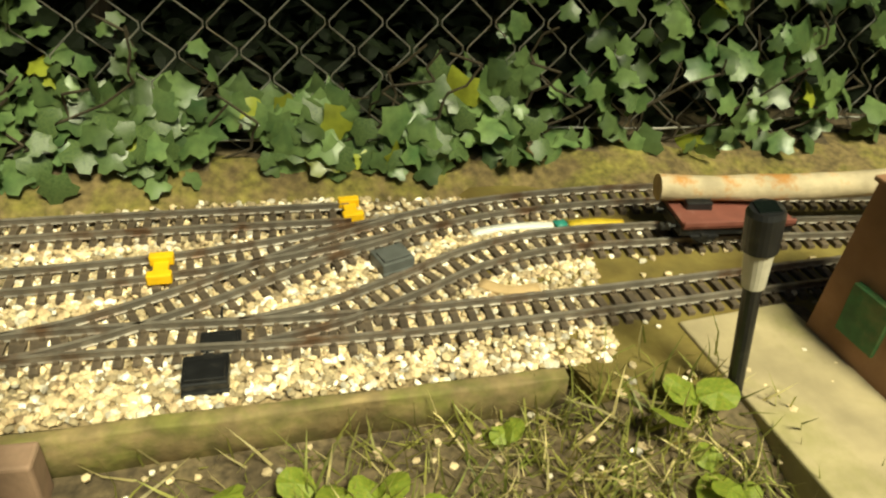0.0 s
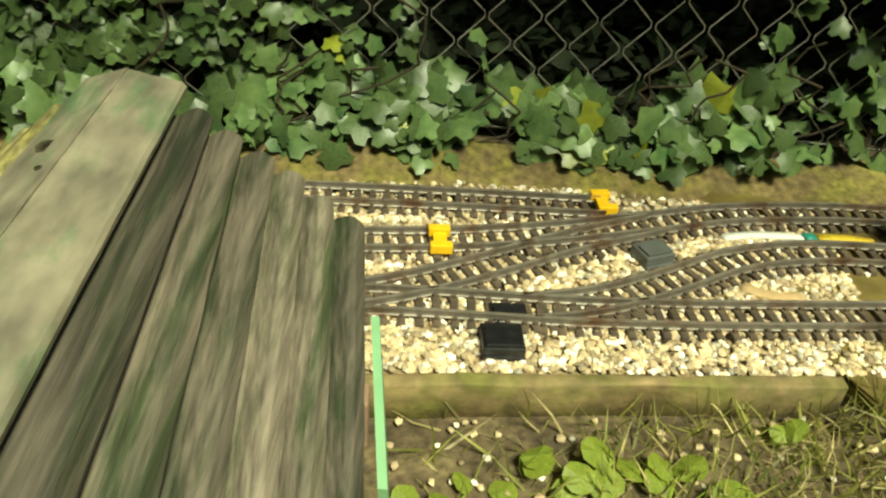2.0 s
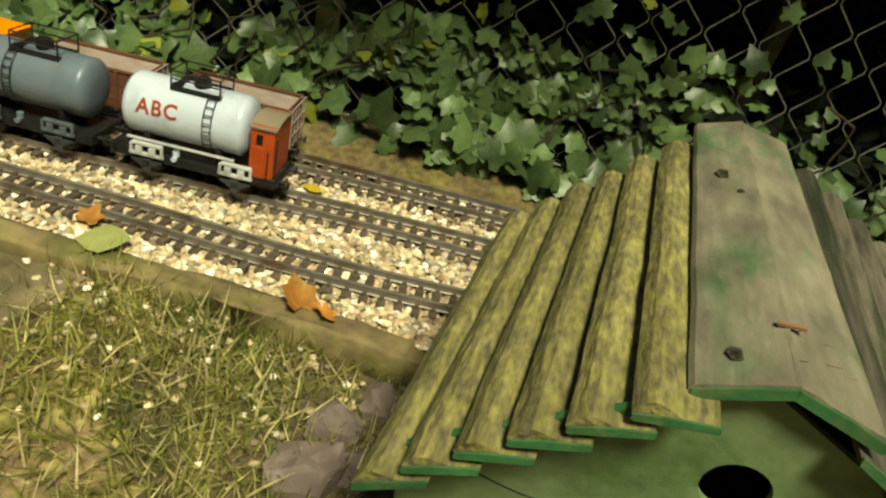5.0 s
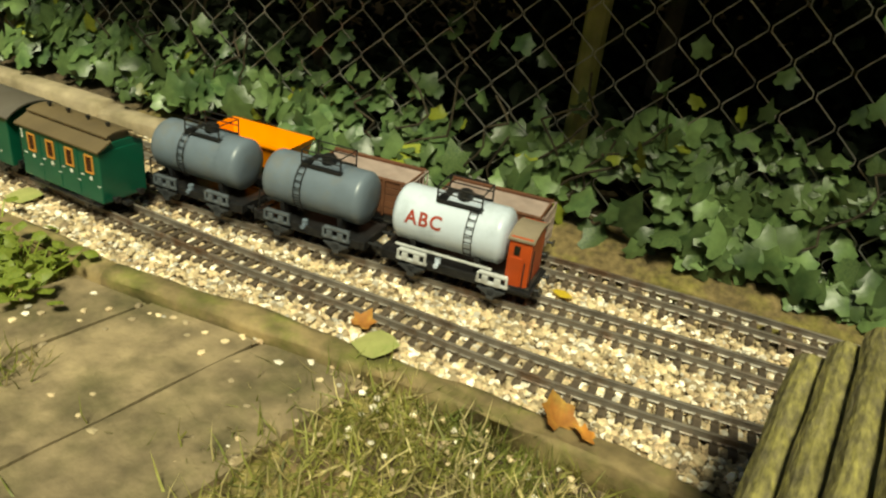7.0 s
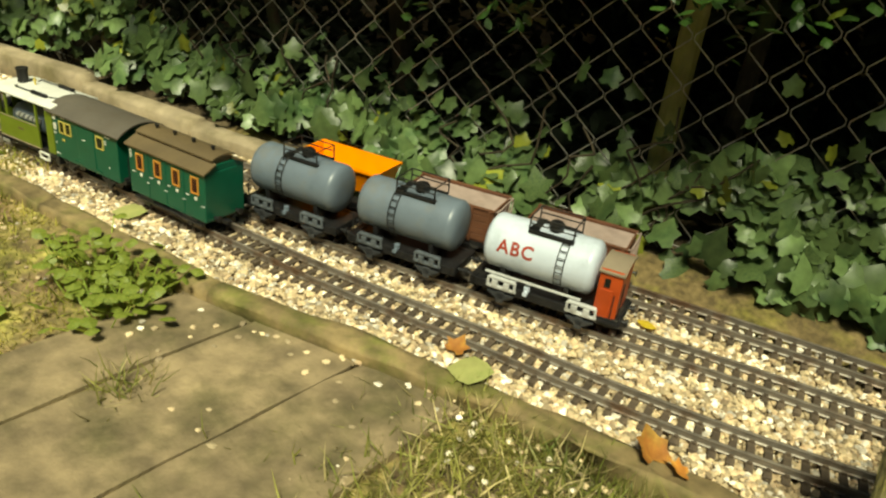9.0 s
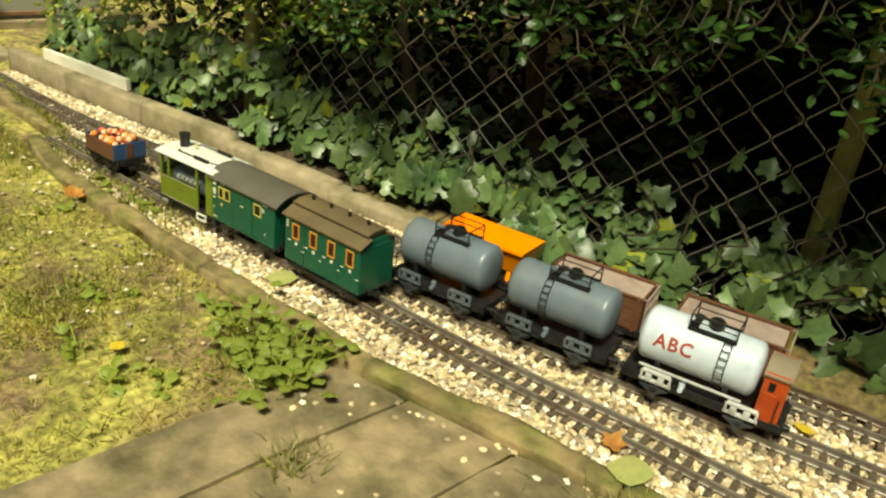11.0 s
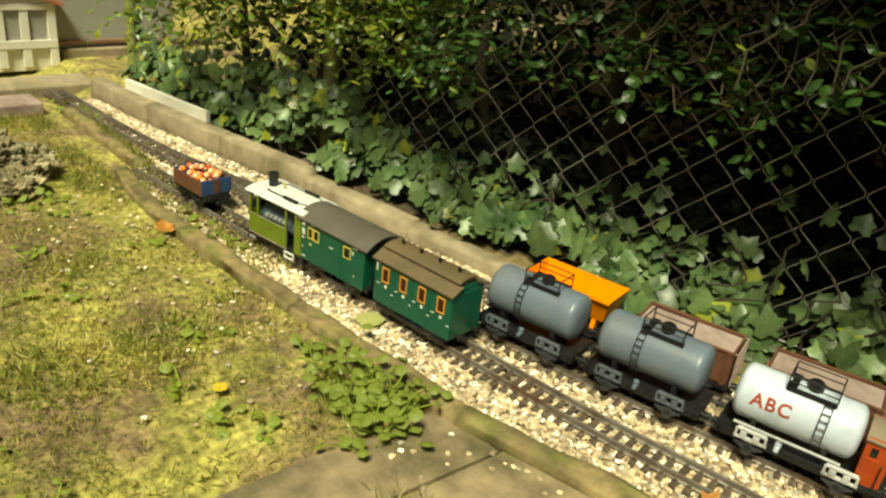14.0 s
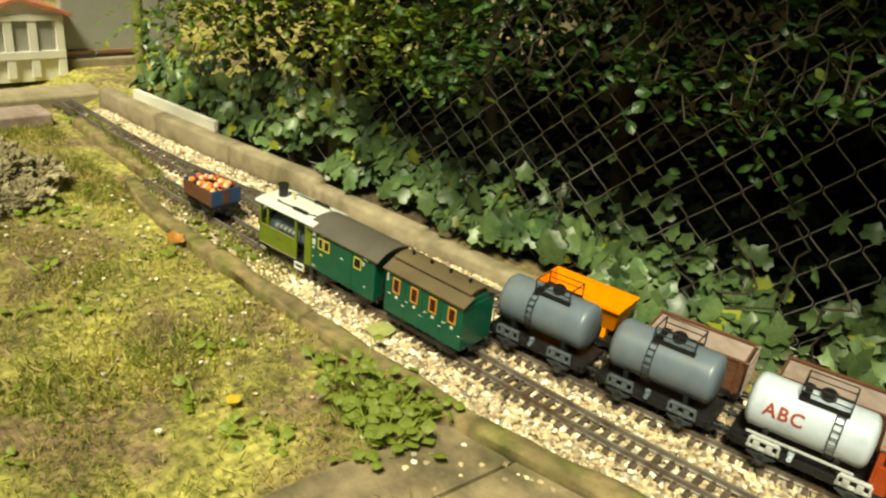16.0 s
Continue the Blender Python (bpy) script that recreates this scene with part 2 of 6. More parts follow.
M_PLANK = material("pale_plank", (0.37, 0.30, 0.18), 0.85, vary=0.2, scale=26, second=((0.26, 0.23, 0.10), 0.5, 0.68, 9), bump=0.4)
M_TERRA = material("weathered_brown_board", (0.27, 0.14, 0.075), 0.8, vary=0.2, scale=26, second=((0.35, 0.2, 0.12), 0.5, 0.7, 9), bump=0.3)
M_PINKWOOD = material("pinkish_wood", (0.28, 0.175, 0.12), 0.8, vary=0.2, scale=50, second=((0.25, 0.17, 0.11), 0.5, 0.68, 18), bump=0.4)
M_REDFLAT = material("red_brown_deck", (0.20, 0.065, 0.05), 0.6, vary=0.15, scale=50, second=((0.3, 0.2, 0.16), 0.55, 0.72, 24), bump=0.15)
M_YMARK = material("yellow_plastic", (0.85, 0.50, 0.03), 0.4, vary=0.08, scale=60, bump=0)
M_GREYBOX = material("grey_plastic", (0.10, 0.105, 0.10), 0.5, vary=0.15, scale=60, bump=0.1)
M_LAMPGLASS = material("cloudy_plastic", (0.55, 0.50, 0.40), 0.25, vary=0.15, scale=50, bump=0.05)
M_HOUSEW = material("white_house_paint", (0.80, 0.76, 0.66), 0.6, vary=0.07, scale=14, second=((0.6, 0.55, 0.45), 0.55, 0.75, 5), bump=0.1)
M_HOUSER = material("red_tile_roof", (0.45, 0.16, 0.09), 0.8, vary=0.2, scale=40, bump=0.4)
M_GREYPANEL = material("grey_metal_panel", (0.38, 0.37, 0.33), 0.5, vary=0.1, scale=5, second=((0.27, 0.26, 0.22), 0.45, 0.7, 3), bump=0.05)
M_DEADLEAF = material("dead_leaf", (0.44, 0.17, 0.03), 0.7, vary=0.3, scale=90, second=((0.5, 0.32, 0.06), 0.45, 0.65, 30), bump=0.3, obj_random=0.3)
M_PALELEAF = material("pale_leaf", (0.42, 0.42, 0.15), 0.6, vary=0.15, scale=60, second=((0.3, 0.36, 0.1), 0.45, 0.65, 20), bump=0.2, obj_random=0.15)
M_YELLEAF = material("yellow_leaf", (0.62, 0.44, 0.04), 0.6, vary=0.2, scale=90, second=((0.45, 0.26, 0.03), 0.5, 0.66, 40), bump=0.3)
M_TRUNK = material("hedge_trunk", (0.055, 0.040, 0.024), 0.9, vary=0.35, scale=40, second=((0.06, 0.075, 0.03), 0.5, 0.65, 12), bump=0.8)


# ---- building helpers (plan units in, metres out) ----
def part(name, bm, mat, parent=None, label="", smooth=False, at=None):
    """One mesh object from a bmesh in plan units, under a thing or part."""
    me = bpy.data.meshes.new(name)
    bmesh.ops.recalc_face_normals(bm, faces=bm.faces[:])
    bm.to_mesh(me)
    bm.free()
    me.transform(Matrix.Scale(K, 4))
    if smooth:
        for p in me.polygons:
            p.use_smooth = True
    me.materials.append(mat)
    ob = new(name, me)
    if parent is not None:
        ob.parent = parent
    if at is not None:
        ob.matrix_basis = at
    if label:
        ob["label"] = label
    return ob


def raw(name, verts, faces, mat, parent=None, smooth=False, scale=K):
    """One mesh object from arrays in plan units."""
    me = bpy.data.meshes.new(name)
    me.from_pydata((np.asarray(verts) * scale).tolist(), [], faces)
    me.update()
    if smooth:
        for p in me.polygons:
            p.use_smooth = True
    me.materials.append(mat)
    ob = new(name, me)
    if parent is not None:
        ob.parent = parent
    return ob


def root(name, x, y, z, rx=0, ry=0, rz=0):
    ob = new(name)
    ob.empty_display_size = 0.02
    ob.matrix_basis = pose(x * K, y * K, z * K, rx, ry, rz)
    return ob


def box(bm, x0, x1, y0, y1, z0, z1, bevel=0.0, m=None):
    r = bmesh.ops.create_cube(bm, size=1.0)
    v = r["verts"]
    for q in v:
        q.co = Vector((x0 + (q.co.x + 0.5) * (x1 - x0), y0 + (q.co.y + 0.5) * (y1 - y0), z0 + (q.co.z + 0.5) * (z1 - z0)))
    if bevel:
        e = list({e for q in v for e in q.link_edges})
        out = bmesh.ops.bevel(bm, geom=e, offset=bevel, segments=2, affect="EDGES", profile=0.5)
        v = list({q for fc in out["faces"] for q in fc.verts} | {q for q in v if q.is_valid})
    if m is not None:
        bmesh.ops.transform(bm, matrix=m, verts=v)
    return bm


def rod(bm, p, q, r, r2=None, seg=8, caps=True):
    p, q = Vector(p), Vector(q)
    d = q - p
    m = Matrix.Translation((p + q) / 2) @ d.to_track_quat("Z", "Y").to_matrix().to_4x4()
    bmesh.ops.create_cone(bm, cap_ends=caps, segments=seg, radius1=r, radius2=r if r2 is None else r2, depth=d.length, matrix=m)
    return bm


def fresh():
    return bmesh.new()


def prism(bm, outline, axis, a, b):
    """A closed outline of (u, v) pushed from a to b along an axis."""
    def at(u, v, w):
        return {"x": (w, u, v), "y": (u, w, v), "z": (u, v, w)}[axis]
    lo = [bm.verts.new(at(u, v, a)) for u, v in outline]
    hi = [bm.verts.new(at(u, v, b)) for u, v in outline]
    n = len(outline)
    bm.faces.new(lo)
    bm.faces.new(hi)
    for i in range(n):
        bm.faces.new((lo[i], lo[(i + 1) % n], hi[(i + 1) % n], hi[i]))
    return bm


def spline(points, step=0.01):
    p = [Vector((*q, 0)) for q in points]
    out = []
    for i in range(len(p) - 1):
        a, b, c, d = p[max(i - 1, 0)], p[i], p[i + 1], p[min(i + 2, len(p) - 1)]
        n = max(2, int((c - b).length / step))
        for k in range(n):
            t = k / n
            out.append(0.5 * (2 * b + (c - a) * t + (2 * a - 5 * b + 4 * c - d) * t * t + (3 * b - a - 3 * c + d) * t ** 3))
    out.append(p[-1])
    return out


def along(path, x):
    """Place and heading (degrees) on a path at a given x."""
    for a, b in zip(path, path[1:]):
        if a.x <= x <= b.x:
            t = (x - a.x) / max(b.x - a.x, 1e-6)
            d = b - a
            return a.x + t * (b.x - a.x), a.y + t * (b.y - a.y), math.degrees(math.atan2(d.y, d.x))
    d = path[-1] - path[-2]
    return path[-1].x, path[-1].y, math.degrees(math.atan2(d.y, d.x))


def walk_path(path, step):
    """Points every step along a path, with heading."""
    out, left = [], 0.0
    for a, b in zip(path, path[1:]):
        d = b - a
        n = d.length
        while left < n:
            q = a + d * (left / n)
            out.append((q.x, q.y, math.atan2(d.y, d.x)))
            left += step
        left -= n
    return out


RAIL_TOP = 0.020
GAUGE = 0.045

# ---- plan: centre lines of the tracks ----
TRACK_MAIN = spline([(-2.95, 0.225), (-2.7, 0.255), (-2.45, 0.285), (-2.2, 0.325), (-1.9, 0.363), (-1.57, 0.402), (-1.3, 0.452), (-0.96, 0.512), (-0.46, 0.655), (-0.11, 0.715), (0.2, 0.785), (0.58, 0.885), (1.3, 1.07)])
TRACK_MID = spline([(-4.0, 0.24), (-3.4, 0.285), (-3.02, 0.335), (-2.8, 0.385), (-2.6, 0.418), (-2.33, 0.428), (-1.9, 0.463), (-1.6, 0.52), (-1.3, 0.592), (-0.95, 0.682), (-0.44, 0.797), (-0.22, 0.868), (-0.04, 0.95), (0.12, 1.025), (0.35, 1.085), (0.7, 1.13), (1.3, 1.18)])
TRACK_BACK = spline([(-2.78, 0.39), (-2.6, 0.445), (-2.42, 0.503), (-2.2, 0.538), (-1.7, 0.63), (-1.18, 0.765), (-0.75, 0.858), (-0.385, 0.932), (-0.1, 0.985)])
TRACK_CROSS = spline([(-0.52, 0.635), (-0.4, 0.685), (-0.28, 0.765), (-0.14, 0.875), (-0.02, 0.955)])
TRACK_SIDE = spline([(-0.2, 0.70), (-0.1, 0.745), (0.0, 0.815), (0.09, 0.885), (0.2, 0.935), (0.34, 0.965), (0.6, 1.005), (1.3, 1.10)])
TRACK_LINK = spline([(-2.2, 0.325), (-2.36, 0.33), (-2.48, 0.355), (-2.6, 0.395), (-2.75, 0.40)][::-1])
EDGE_FRONT = spline([(-2.98, 0.185), (-2.72, 0.16), (-2.38, 0.185), (-2.05, 0.215), (-1.7, 0.255), (-1.4, 0.325), (-1.06, 0.395), (-0.84, 0.43)], 0.03)
WALL_LINE = spline([(-3.75, 0.35), (-3.4, 0.395), (-3.0, 0.47), (-2.67, 0.535), (-2.33, 0.59), (-2.05, 0.64), (-1.82, 0.69)], 0.03)
FENCE_LINE = [Vector(p) for p in ((-3.74, 0.49, 0), (-3.0, 0.60, 0), (-2.0, 0.765, 0), (-1.0, 0.965, 0), (-0.25, 1.125, 0), (0.6, 1.30, 0), (1.6, 1.50, 0))]


def soil_height(x, y):
    """The ground in plan units: lower in front of the timber edge, a bank under the fence."""
    t = min(max((x + 1.25) / 0.6, 0), 1)
    z = -0.016 - 0.034 * t * t * (3 - 2 * t)
    e = min(max((x - 0.17) / 0.09, 0), 1) * min(max((y - 0.50) / 0.12, 0), 1)
    z = z * (1 - e) - 0.004 * e
    fy = fence_y(x)
    b = min(max((y - (fy - 0.16)) / 0.12, 0), 1)
    z = z * (1 - b) + 0.035 * b
    return z


def fence_y(x):
    for a, b in zip(FENCE_LINE, FENCE_LINE[1:]):
        if x <= b.x:
            return a.y + (x - a.x) / (b.x - a.x) * (b.y - a.y)
    a, b = FENCE_LINE[-2:]
    return b.y + (x - b.x) * (b.y - a.y) / (b.x - a.x)


# ---- ground ----
def build_ground():
    xs = np.concatenate([[-600, -120, -30, -9], np.linspace(-5, 2.4, 150), [6, 20, 100, 600]])
    ys = np.concatenate([[-600, -120, -30, -7], np.linspace(-2.2, 2.6, 110), [6, 20, 100, 600]])
    v, f = [], []
    for y in ys:
        for x in xs:
            near = abs(x) < 6 and abs(y) < 4
            z = soil_height(x, y) if near else -0.03
            if near:
                z += 0.012 * (noise.noise((x * 3, y * 3, 0)) + 0.5 * noise.noise((x * 9, y * 9, 4)))
            v.append((x, y, z))
    n = len(xs)
    for j in range(len(ys) - 1):
        for i in range(n - 1):
            a = j * n + i
            f.append((a, a + 1, a + n + 1, a + n))
    ob = raw("ground", v, f, M_TURF, smooth=True)
    ob.data.materials.append(M_SOIL)
    ob.data.materials.append(M_BANK)
    for p in ob.data.polygons:
        c = p.center / K
        edge = 0.14 * noise.noise((c.y * 6, c.x * 6, 3)) + 0.2 * noise.noise((c.y * 1.7, c.x * 1.7, 5))
        if c.x > -1.05 + edge and c.y > -0.55 + edge and c.x < 1.5 + edge or 3.4 > c.y > fence_y(c.x) - 0.2 and 5 > c.x > -3.66:
            p.material_index = 1
        if fence_y(c.x) - 0.26 < c.y < fence_y(c.x) - 0.03 and -2.2 < c.x < 1.5:
            p.material_index = 2
    tagged(ob, "garden ground of short turf and dark soil", "ground", kind="structure")


build_ground()


def bed_edge_near(x):
    if x < -0.84:
        return along(EDGE_FRONT, x)[1] + 0.01 if x > -2.98 else 0.265
    if x < -0.45:
        return 0.44 + (x + 0.84) / 0.39 * 0.097
    return 0.537 + (x + 0.45) * 0.225


def bed_edge_far(x):
    if x < -1.85:
        return along(WALL_LINE, max(x, -3.7))[1] - 0.005
    return fence_y(x) - 0.115 - 0.02 * math.sin(x * 5)


def build_bed():
    """The ballast bed: a sheet of fines under the loose stones."""
    v, f = [], []
    xs = np.linspace(-3.75, 0.24, 134)
    n = 14
    for x in xs:
        y0, y1 = bed_edge_near(x), bed_edge_far(x)
        for k in range(n):
            y = y0 + (y1 - y0) * k / (n - 1)
            z = -0.004 + 0.004 * noise.noise((x * 12, y * 12, 2))
            v.append((x, y, z))
    for i in range(len(xs) - 1):
        for k in range(n - 1):
            a = i * n + k
            f.append((a, a + n, a + n + 1, a + 1))
    ob = raw("ballast_bed", v, f, M_BED, smooth=True)
    tagged(ob, "gravel bed of fine stone under the model railway tracks", "gravel bed", kind="structure")


build_bed()


# ---- tracks ----
def build_track(name, path, label, spacing=0.0225, first=0.0, skip=None):
    thing = tagged(root(name, 0, 0, 0), label, "railway track", group="model railway tracks")
    half = GAUGE / 2
    for side in (-1, 1):
        v, f = [], []
        prof = [(-0.0028, 0.0087), (0.0028, 0.0087), (0.0012, 0.0105), (0.0014, 0.0165), (0.0026, 0.0185), (0.0022, RAIL_TOP), (-0.0022, RAIL_TOP), (-0.0026, 0.0185), (-0.0014, 0.0165), (-0.0012, 0.0105)]
        pts = path[::2] + ([path[-1]] if (len(path) - 1) % 2 else [])
        for i, p in enumerate(pts):
            a, b = pts[max(i - 1, 0)], pts[min(i + 1, len(pts) - 1)]
            d = (b - a).normalized()
            nx, ny = -d.y, d.x
            for u, w in prof:
                o = side * half + u
                v.append((p.x + nx * o, p.y + ny * o, w))
        k = len(prof)
        for i in range(len(pts) - 1):
            for j in range(k):
                f.append((i * k + j, i * k + (j + 1) % k, (i + 1) * k + (j + 1) % k, (i + 1) * k + j))
        f += [tuple(range(k)), tuple(range((len(pts) - 1) * k, len(pts) * k))[::-1]]
        raw("rail", v, f, M_RAIL, thing)
    if "sleeper" not in SHARED:
        bm = fresh()
        box(bm, -0.0055, 0.0055, -0.040, 0.040, -0.004, 0.0085, 0.0012)
        for s in (-1, 1):
            for o in (-0.0055, 0.0055):
                box(bm, -0.003, 0.003, s * half + o - 0.002, s * half + o + 0.002, 0.008, 0.0125)
        SHARED["sleeper"] = part("sleeper_form", bm, M_SLEEPER).data
        bpy.data.objects.remove(bpy.data.objects["sleeper_form"])
    rng = random.Random(name)
    for i, (x, y, a) in enumerate(walk_path(path, spacing)[:295]):
        if skip and skip(x):
            continue
        ob = new("sleeper", SHARED["sleeper"])
        ob.parent = thing
        ob.matrix_basis = pose(x * K, y * K, rng.uniform(-0.0006, 0.0006), rng.uniform(-1, 1), rng.uniform(-1, 1), math.degrees(a) + rng.uniform(-2, 2))
    return thing


SHARED = {}
build_track("railway_track", TRACK_MAIN, "weathered model railway track with dark sleepers on pale gravel")
build_track("railway_track", TRACK_MID, "model railway siding track with dark sleepers beside the main line")
build_track("railway_track", TRACK_BACK, "model railway track with dark sleepers beside the low wall")
build_track("railway_track", TRACK_CROSS, "turnout rails crossing between two model railway tracks")
build_track("railway_track", TRACK_SIDE, "curved model railway siding branching from the main line")
build_track("railway_track", TRACK_LINK, "turnout rails linking the tracks beside the low wall")


# ---- low edgings, wall, paving ----
def strip(name, path, offset, half, z0, z1, mat, parent=None, label="", wob=0.004, taper=0.0):
    """A kerb-like bar that follows a path, with rounded, uneven top edges."""
    v, f = [], []
    b = half * 0.35
    prof = [(-half, z0), (-half, z1 - b), (-half + b * 0.35, z1 - b * 0.35), (-half + b, z1), (half - b, z1), (half - b * 0.35, z1 - b * 0.35), (half, z1 - b), (half, z0)]
    for i, p in enumerate(path):
        a, c = path[max(i - 1, 0)], path[min(i + 1, len(path) - 1)]
        d = (c - a).normalized()
        nx, ny = -d.y, d.x
        for j, (u, w) in enumerate(prof):
            e = wob * noise.noise((p.x * 14 + j * 3.1, p.y * 14, w * 30))
            o = offset + u + e
            v.append((p.x + nx * o, p.y + ny * o, w + (e if w > z0 else 0)))
    k = len(prof)
    for i in range(len(path) - 1):
        for j in range(k):
            f.append((i * k + j, i * k + (j + 1) % k, (i + 1) * k + (j + 1) % k, (i + 1) * k + j))
    f += [tuple(range(k))[::-1], tuple(range((len(path) - 1) * k, len(path) * k))]
    ob = raw(name, v, f, mat, parent, smooth=True)
    if label:
        ob["label"] = label
    return ob


def pieces_of(path, length, gap=0.006):
    """Split a path into stretches of about a length."""
    out, run, acc = [], [path[0]], 0.0
    for a, b in zip(path, path[1:]):
        run.append(b)
        acc += (b - a).length
        if acc >= length:
            out.append(run)
            run, acc = [b], 0.0
    if len(run) > 1:
        out.append(run)
    for r in out:
        d = (r[-1] - r[-2]).normalized()
        r[-1] = r[-1] - d * gap
    return out


for run in pieces_of(EDGE_FRONT, 0.42):
    tagged(strip("edging_kerb", run, -0.005, 0.021, -0.06, 0.011, M_MOSSWOOD, wob=0.006), "mossy rounded edging kerb between lawn and gravel", "kerb", group="lawn edging kerbs")
tagged(strip("edging_kerb", spline([(-3.6, 0.235), (-3.2, 0.243), (-3.0, 0.252)], 0.03), -0.005, 0.02, -0.06, 0.010, M_MOSSWOOD, wob=0.006), "mossy rounded edging kerb between lawn and gravel", "kerb", group="lawn edging kerbs")
front_board = spline([(-0.62, 0.485), (-0.45, 0.525), (-0.36, 0.545), (-0.215, 0.578), (-0.015, 0.624), (0.19, 0.668)], 0.04)
tagged(strip("timber_edging", front_board, -0.002, 0.010, -0.075, 0.004, M_MOSSWOOD, wob=0.003), "mossy green timber board edging the gravel", "edging board")
back_edge = spline([(-0.92, 0.43), (-0.8, 0.435), (-0.6, 0.495)], 0.04)
tagged(strip("timber_edging", back_edge, -0.004, 0.012, -0.07, 0.004, M_MOSSWOOD, wob=0.005), "old mossy timber edging behind the bird house", "edging board")
for i, run in enumerate(pieces_of(WALL_LINE, 0.36)):
    h = 0.066 if run[0].x < -2.7 else 0.044 if run[0].x < -2.3 else 0.034
    tagged(strip("wall_kerb", run, 0.028, 0.028, -0.05, h, M_CONC, wob=0.006 if run[0].x > -2.6 else 0.002), "low weathered concrete kerb block beside the track", "kerb", group="concrete kerb blocks")


def build_moss_ground():
    """The mossy board on which the tracks run past the end of the gravel."""
    thing = tagged(root("moss_board", 0, 0, 0), "mossy olive-brown board under the tracks", "board")
    bm = fresh()
    outline = [(0.19, 0.70), (0.22, 0.64), (0.42, 0.64), (1.5, 0.9), (1.5, 1.3), (0.1, 1.13), (0.02, 1.02), (0.05, 0.85)]
    prism(bm, outline, "z", -0.03, 0.001)
    bmesh.ops.bevel(bm, geom=[e for e in bm.edges if abs(e.verts[0].co.z - e.verts[1].co.z) < 1e-6 and e.verts[0].co.z > 0], offset=0.004, segments=2, affect="EDGES")
    part("board", bm, M_MOSSFLOOR, thing)


M_MOSSFLOOR = material("mossy_board", (0.125, 0.088, 0.020), 0.8, vary=0.3, scale=24, second=((0.19, 0.15, 0.04), 0.46, 0.66, 7), bump=0.3, bump_scale=120)
build_moss_ground()


def build_paving():
    """Slabs laid at a slant to the track, their joints open and mossy."""
    thing = tagged(root("paving", 0, 0, 0), "worn brown paving slabs with mossy open joints", "paving", kind="structure")
    rng = random.Random(5)
    cols = [-1.715, -1.575, -1.39, -1.222]
    cuts = [[-0.62, 0.36], [-0.62, -0.22, 0.36], [-0.62, 0.36]]
    slabs = [(c0, c1, w0, w1) for c0, c1, ww in zip(cols, cols[1:], cuts) for w0, w1 in zip(ww, ww[1:])]
    g = 0.0032
    for c0, c1, w0, w1 in slabs:
        u0, u1, w0, w1 = c0 + g, c1 - g, w0 + g, w1 - g
        n = 8
        ring = []
        for k in range(n):
            ring.append((u0 + (u1 - u0) * k / n, w0))
        for k in range(n):
            ring.append((u1, w0 + (w1 - w0) * k / n))
        for k in range(n):
            ring.append((u1 - (u1 - u0) * k / n, w1))
        for k in range(n):
            ring.append((u0, w1 - (w1 - w0) * k / n))
        bm = fresh()
        pts = []
        for u, w in ring:
            pts.append((u + (w - 0.25) * 0.03 + rng.uniform(-0.003, 0.003), w + rng.uniform(-0.003, 0.003)))
        # keep the slab on the lawn side of the kerb
        pts = [(x, min(y, along(EDGE_FRONT, max(x, -2.97))[1] - 0.03) if -2.97 < x < -0.85 else y) for x, y in pts]
        prism(bm, pts, "z", -0.05, -0.008 + rng.uniform(-0.002, 0.002))
        top = [e for e in bm.edges if min(e.verts[0].co.z, e.verts[1].co.z) > -0.03]
        bmesh.ops.bevel(bm, geom=top, offset=0.004, segments=2, affect="EDGES")
        part("slab", bm, M_SLAB, thing)


build_paving()


# ---- loose stones ----
def stone_shapes(n, rng):
    """A few low-poly pebble shapes as (verts, faces)."""
    out = []
    for _ in range(n):
        bm = fresh()
        bmesh.ops.create_icosphere(bm, subdivisions=1, radius=1.0)
        for v in bm.verts:
            v.co *= 1 + rng.uniform(-0.28, 0.25)
            v.co.z *= 0.7
            v.co.x *= 1.2
        bmesh.ops.delete(bm, geom=[f for f in bm.faces if f.normal.z < -0.8], context="FACES_ONLY")
        bm.verts.ensure_lookup_table()
        out.append((np.array([v.co[:] for v in bm.verts]), [[v.index for v in f.verts] for f in bm.faces]))
        bm.free()
    return out


def scatter(name, shapes, places, mat, label, category, smooth=False, parent=None):
    """One object of many small copies. places: x, y, z, size, turn, tip, lean."""
    vs, fs, base = [], [], 0
    rng = np.random.RandomState(len(places))
    pick = rng.randint(0, len(shapes), len(places))
    for (x, y, z, s, a, b, c), k in zip(places, pick):
        v, f = shapes[k]
        m = np.array(Euler((b, c, a)).to_matrix())
        vs.append(v @ m.T * s + (x, y, z))
        fs += [[i + base for i in q] for q in f]
        base += len(v)
    ob = raw(name, np.concatenate(vs), fs, mat, parent, smooth)
    if parent is None:
        tagged(ob, label, category, kind="stuff")
    else:
        tagged(ob, label, kind="stuff")
    return ob


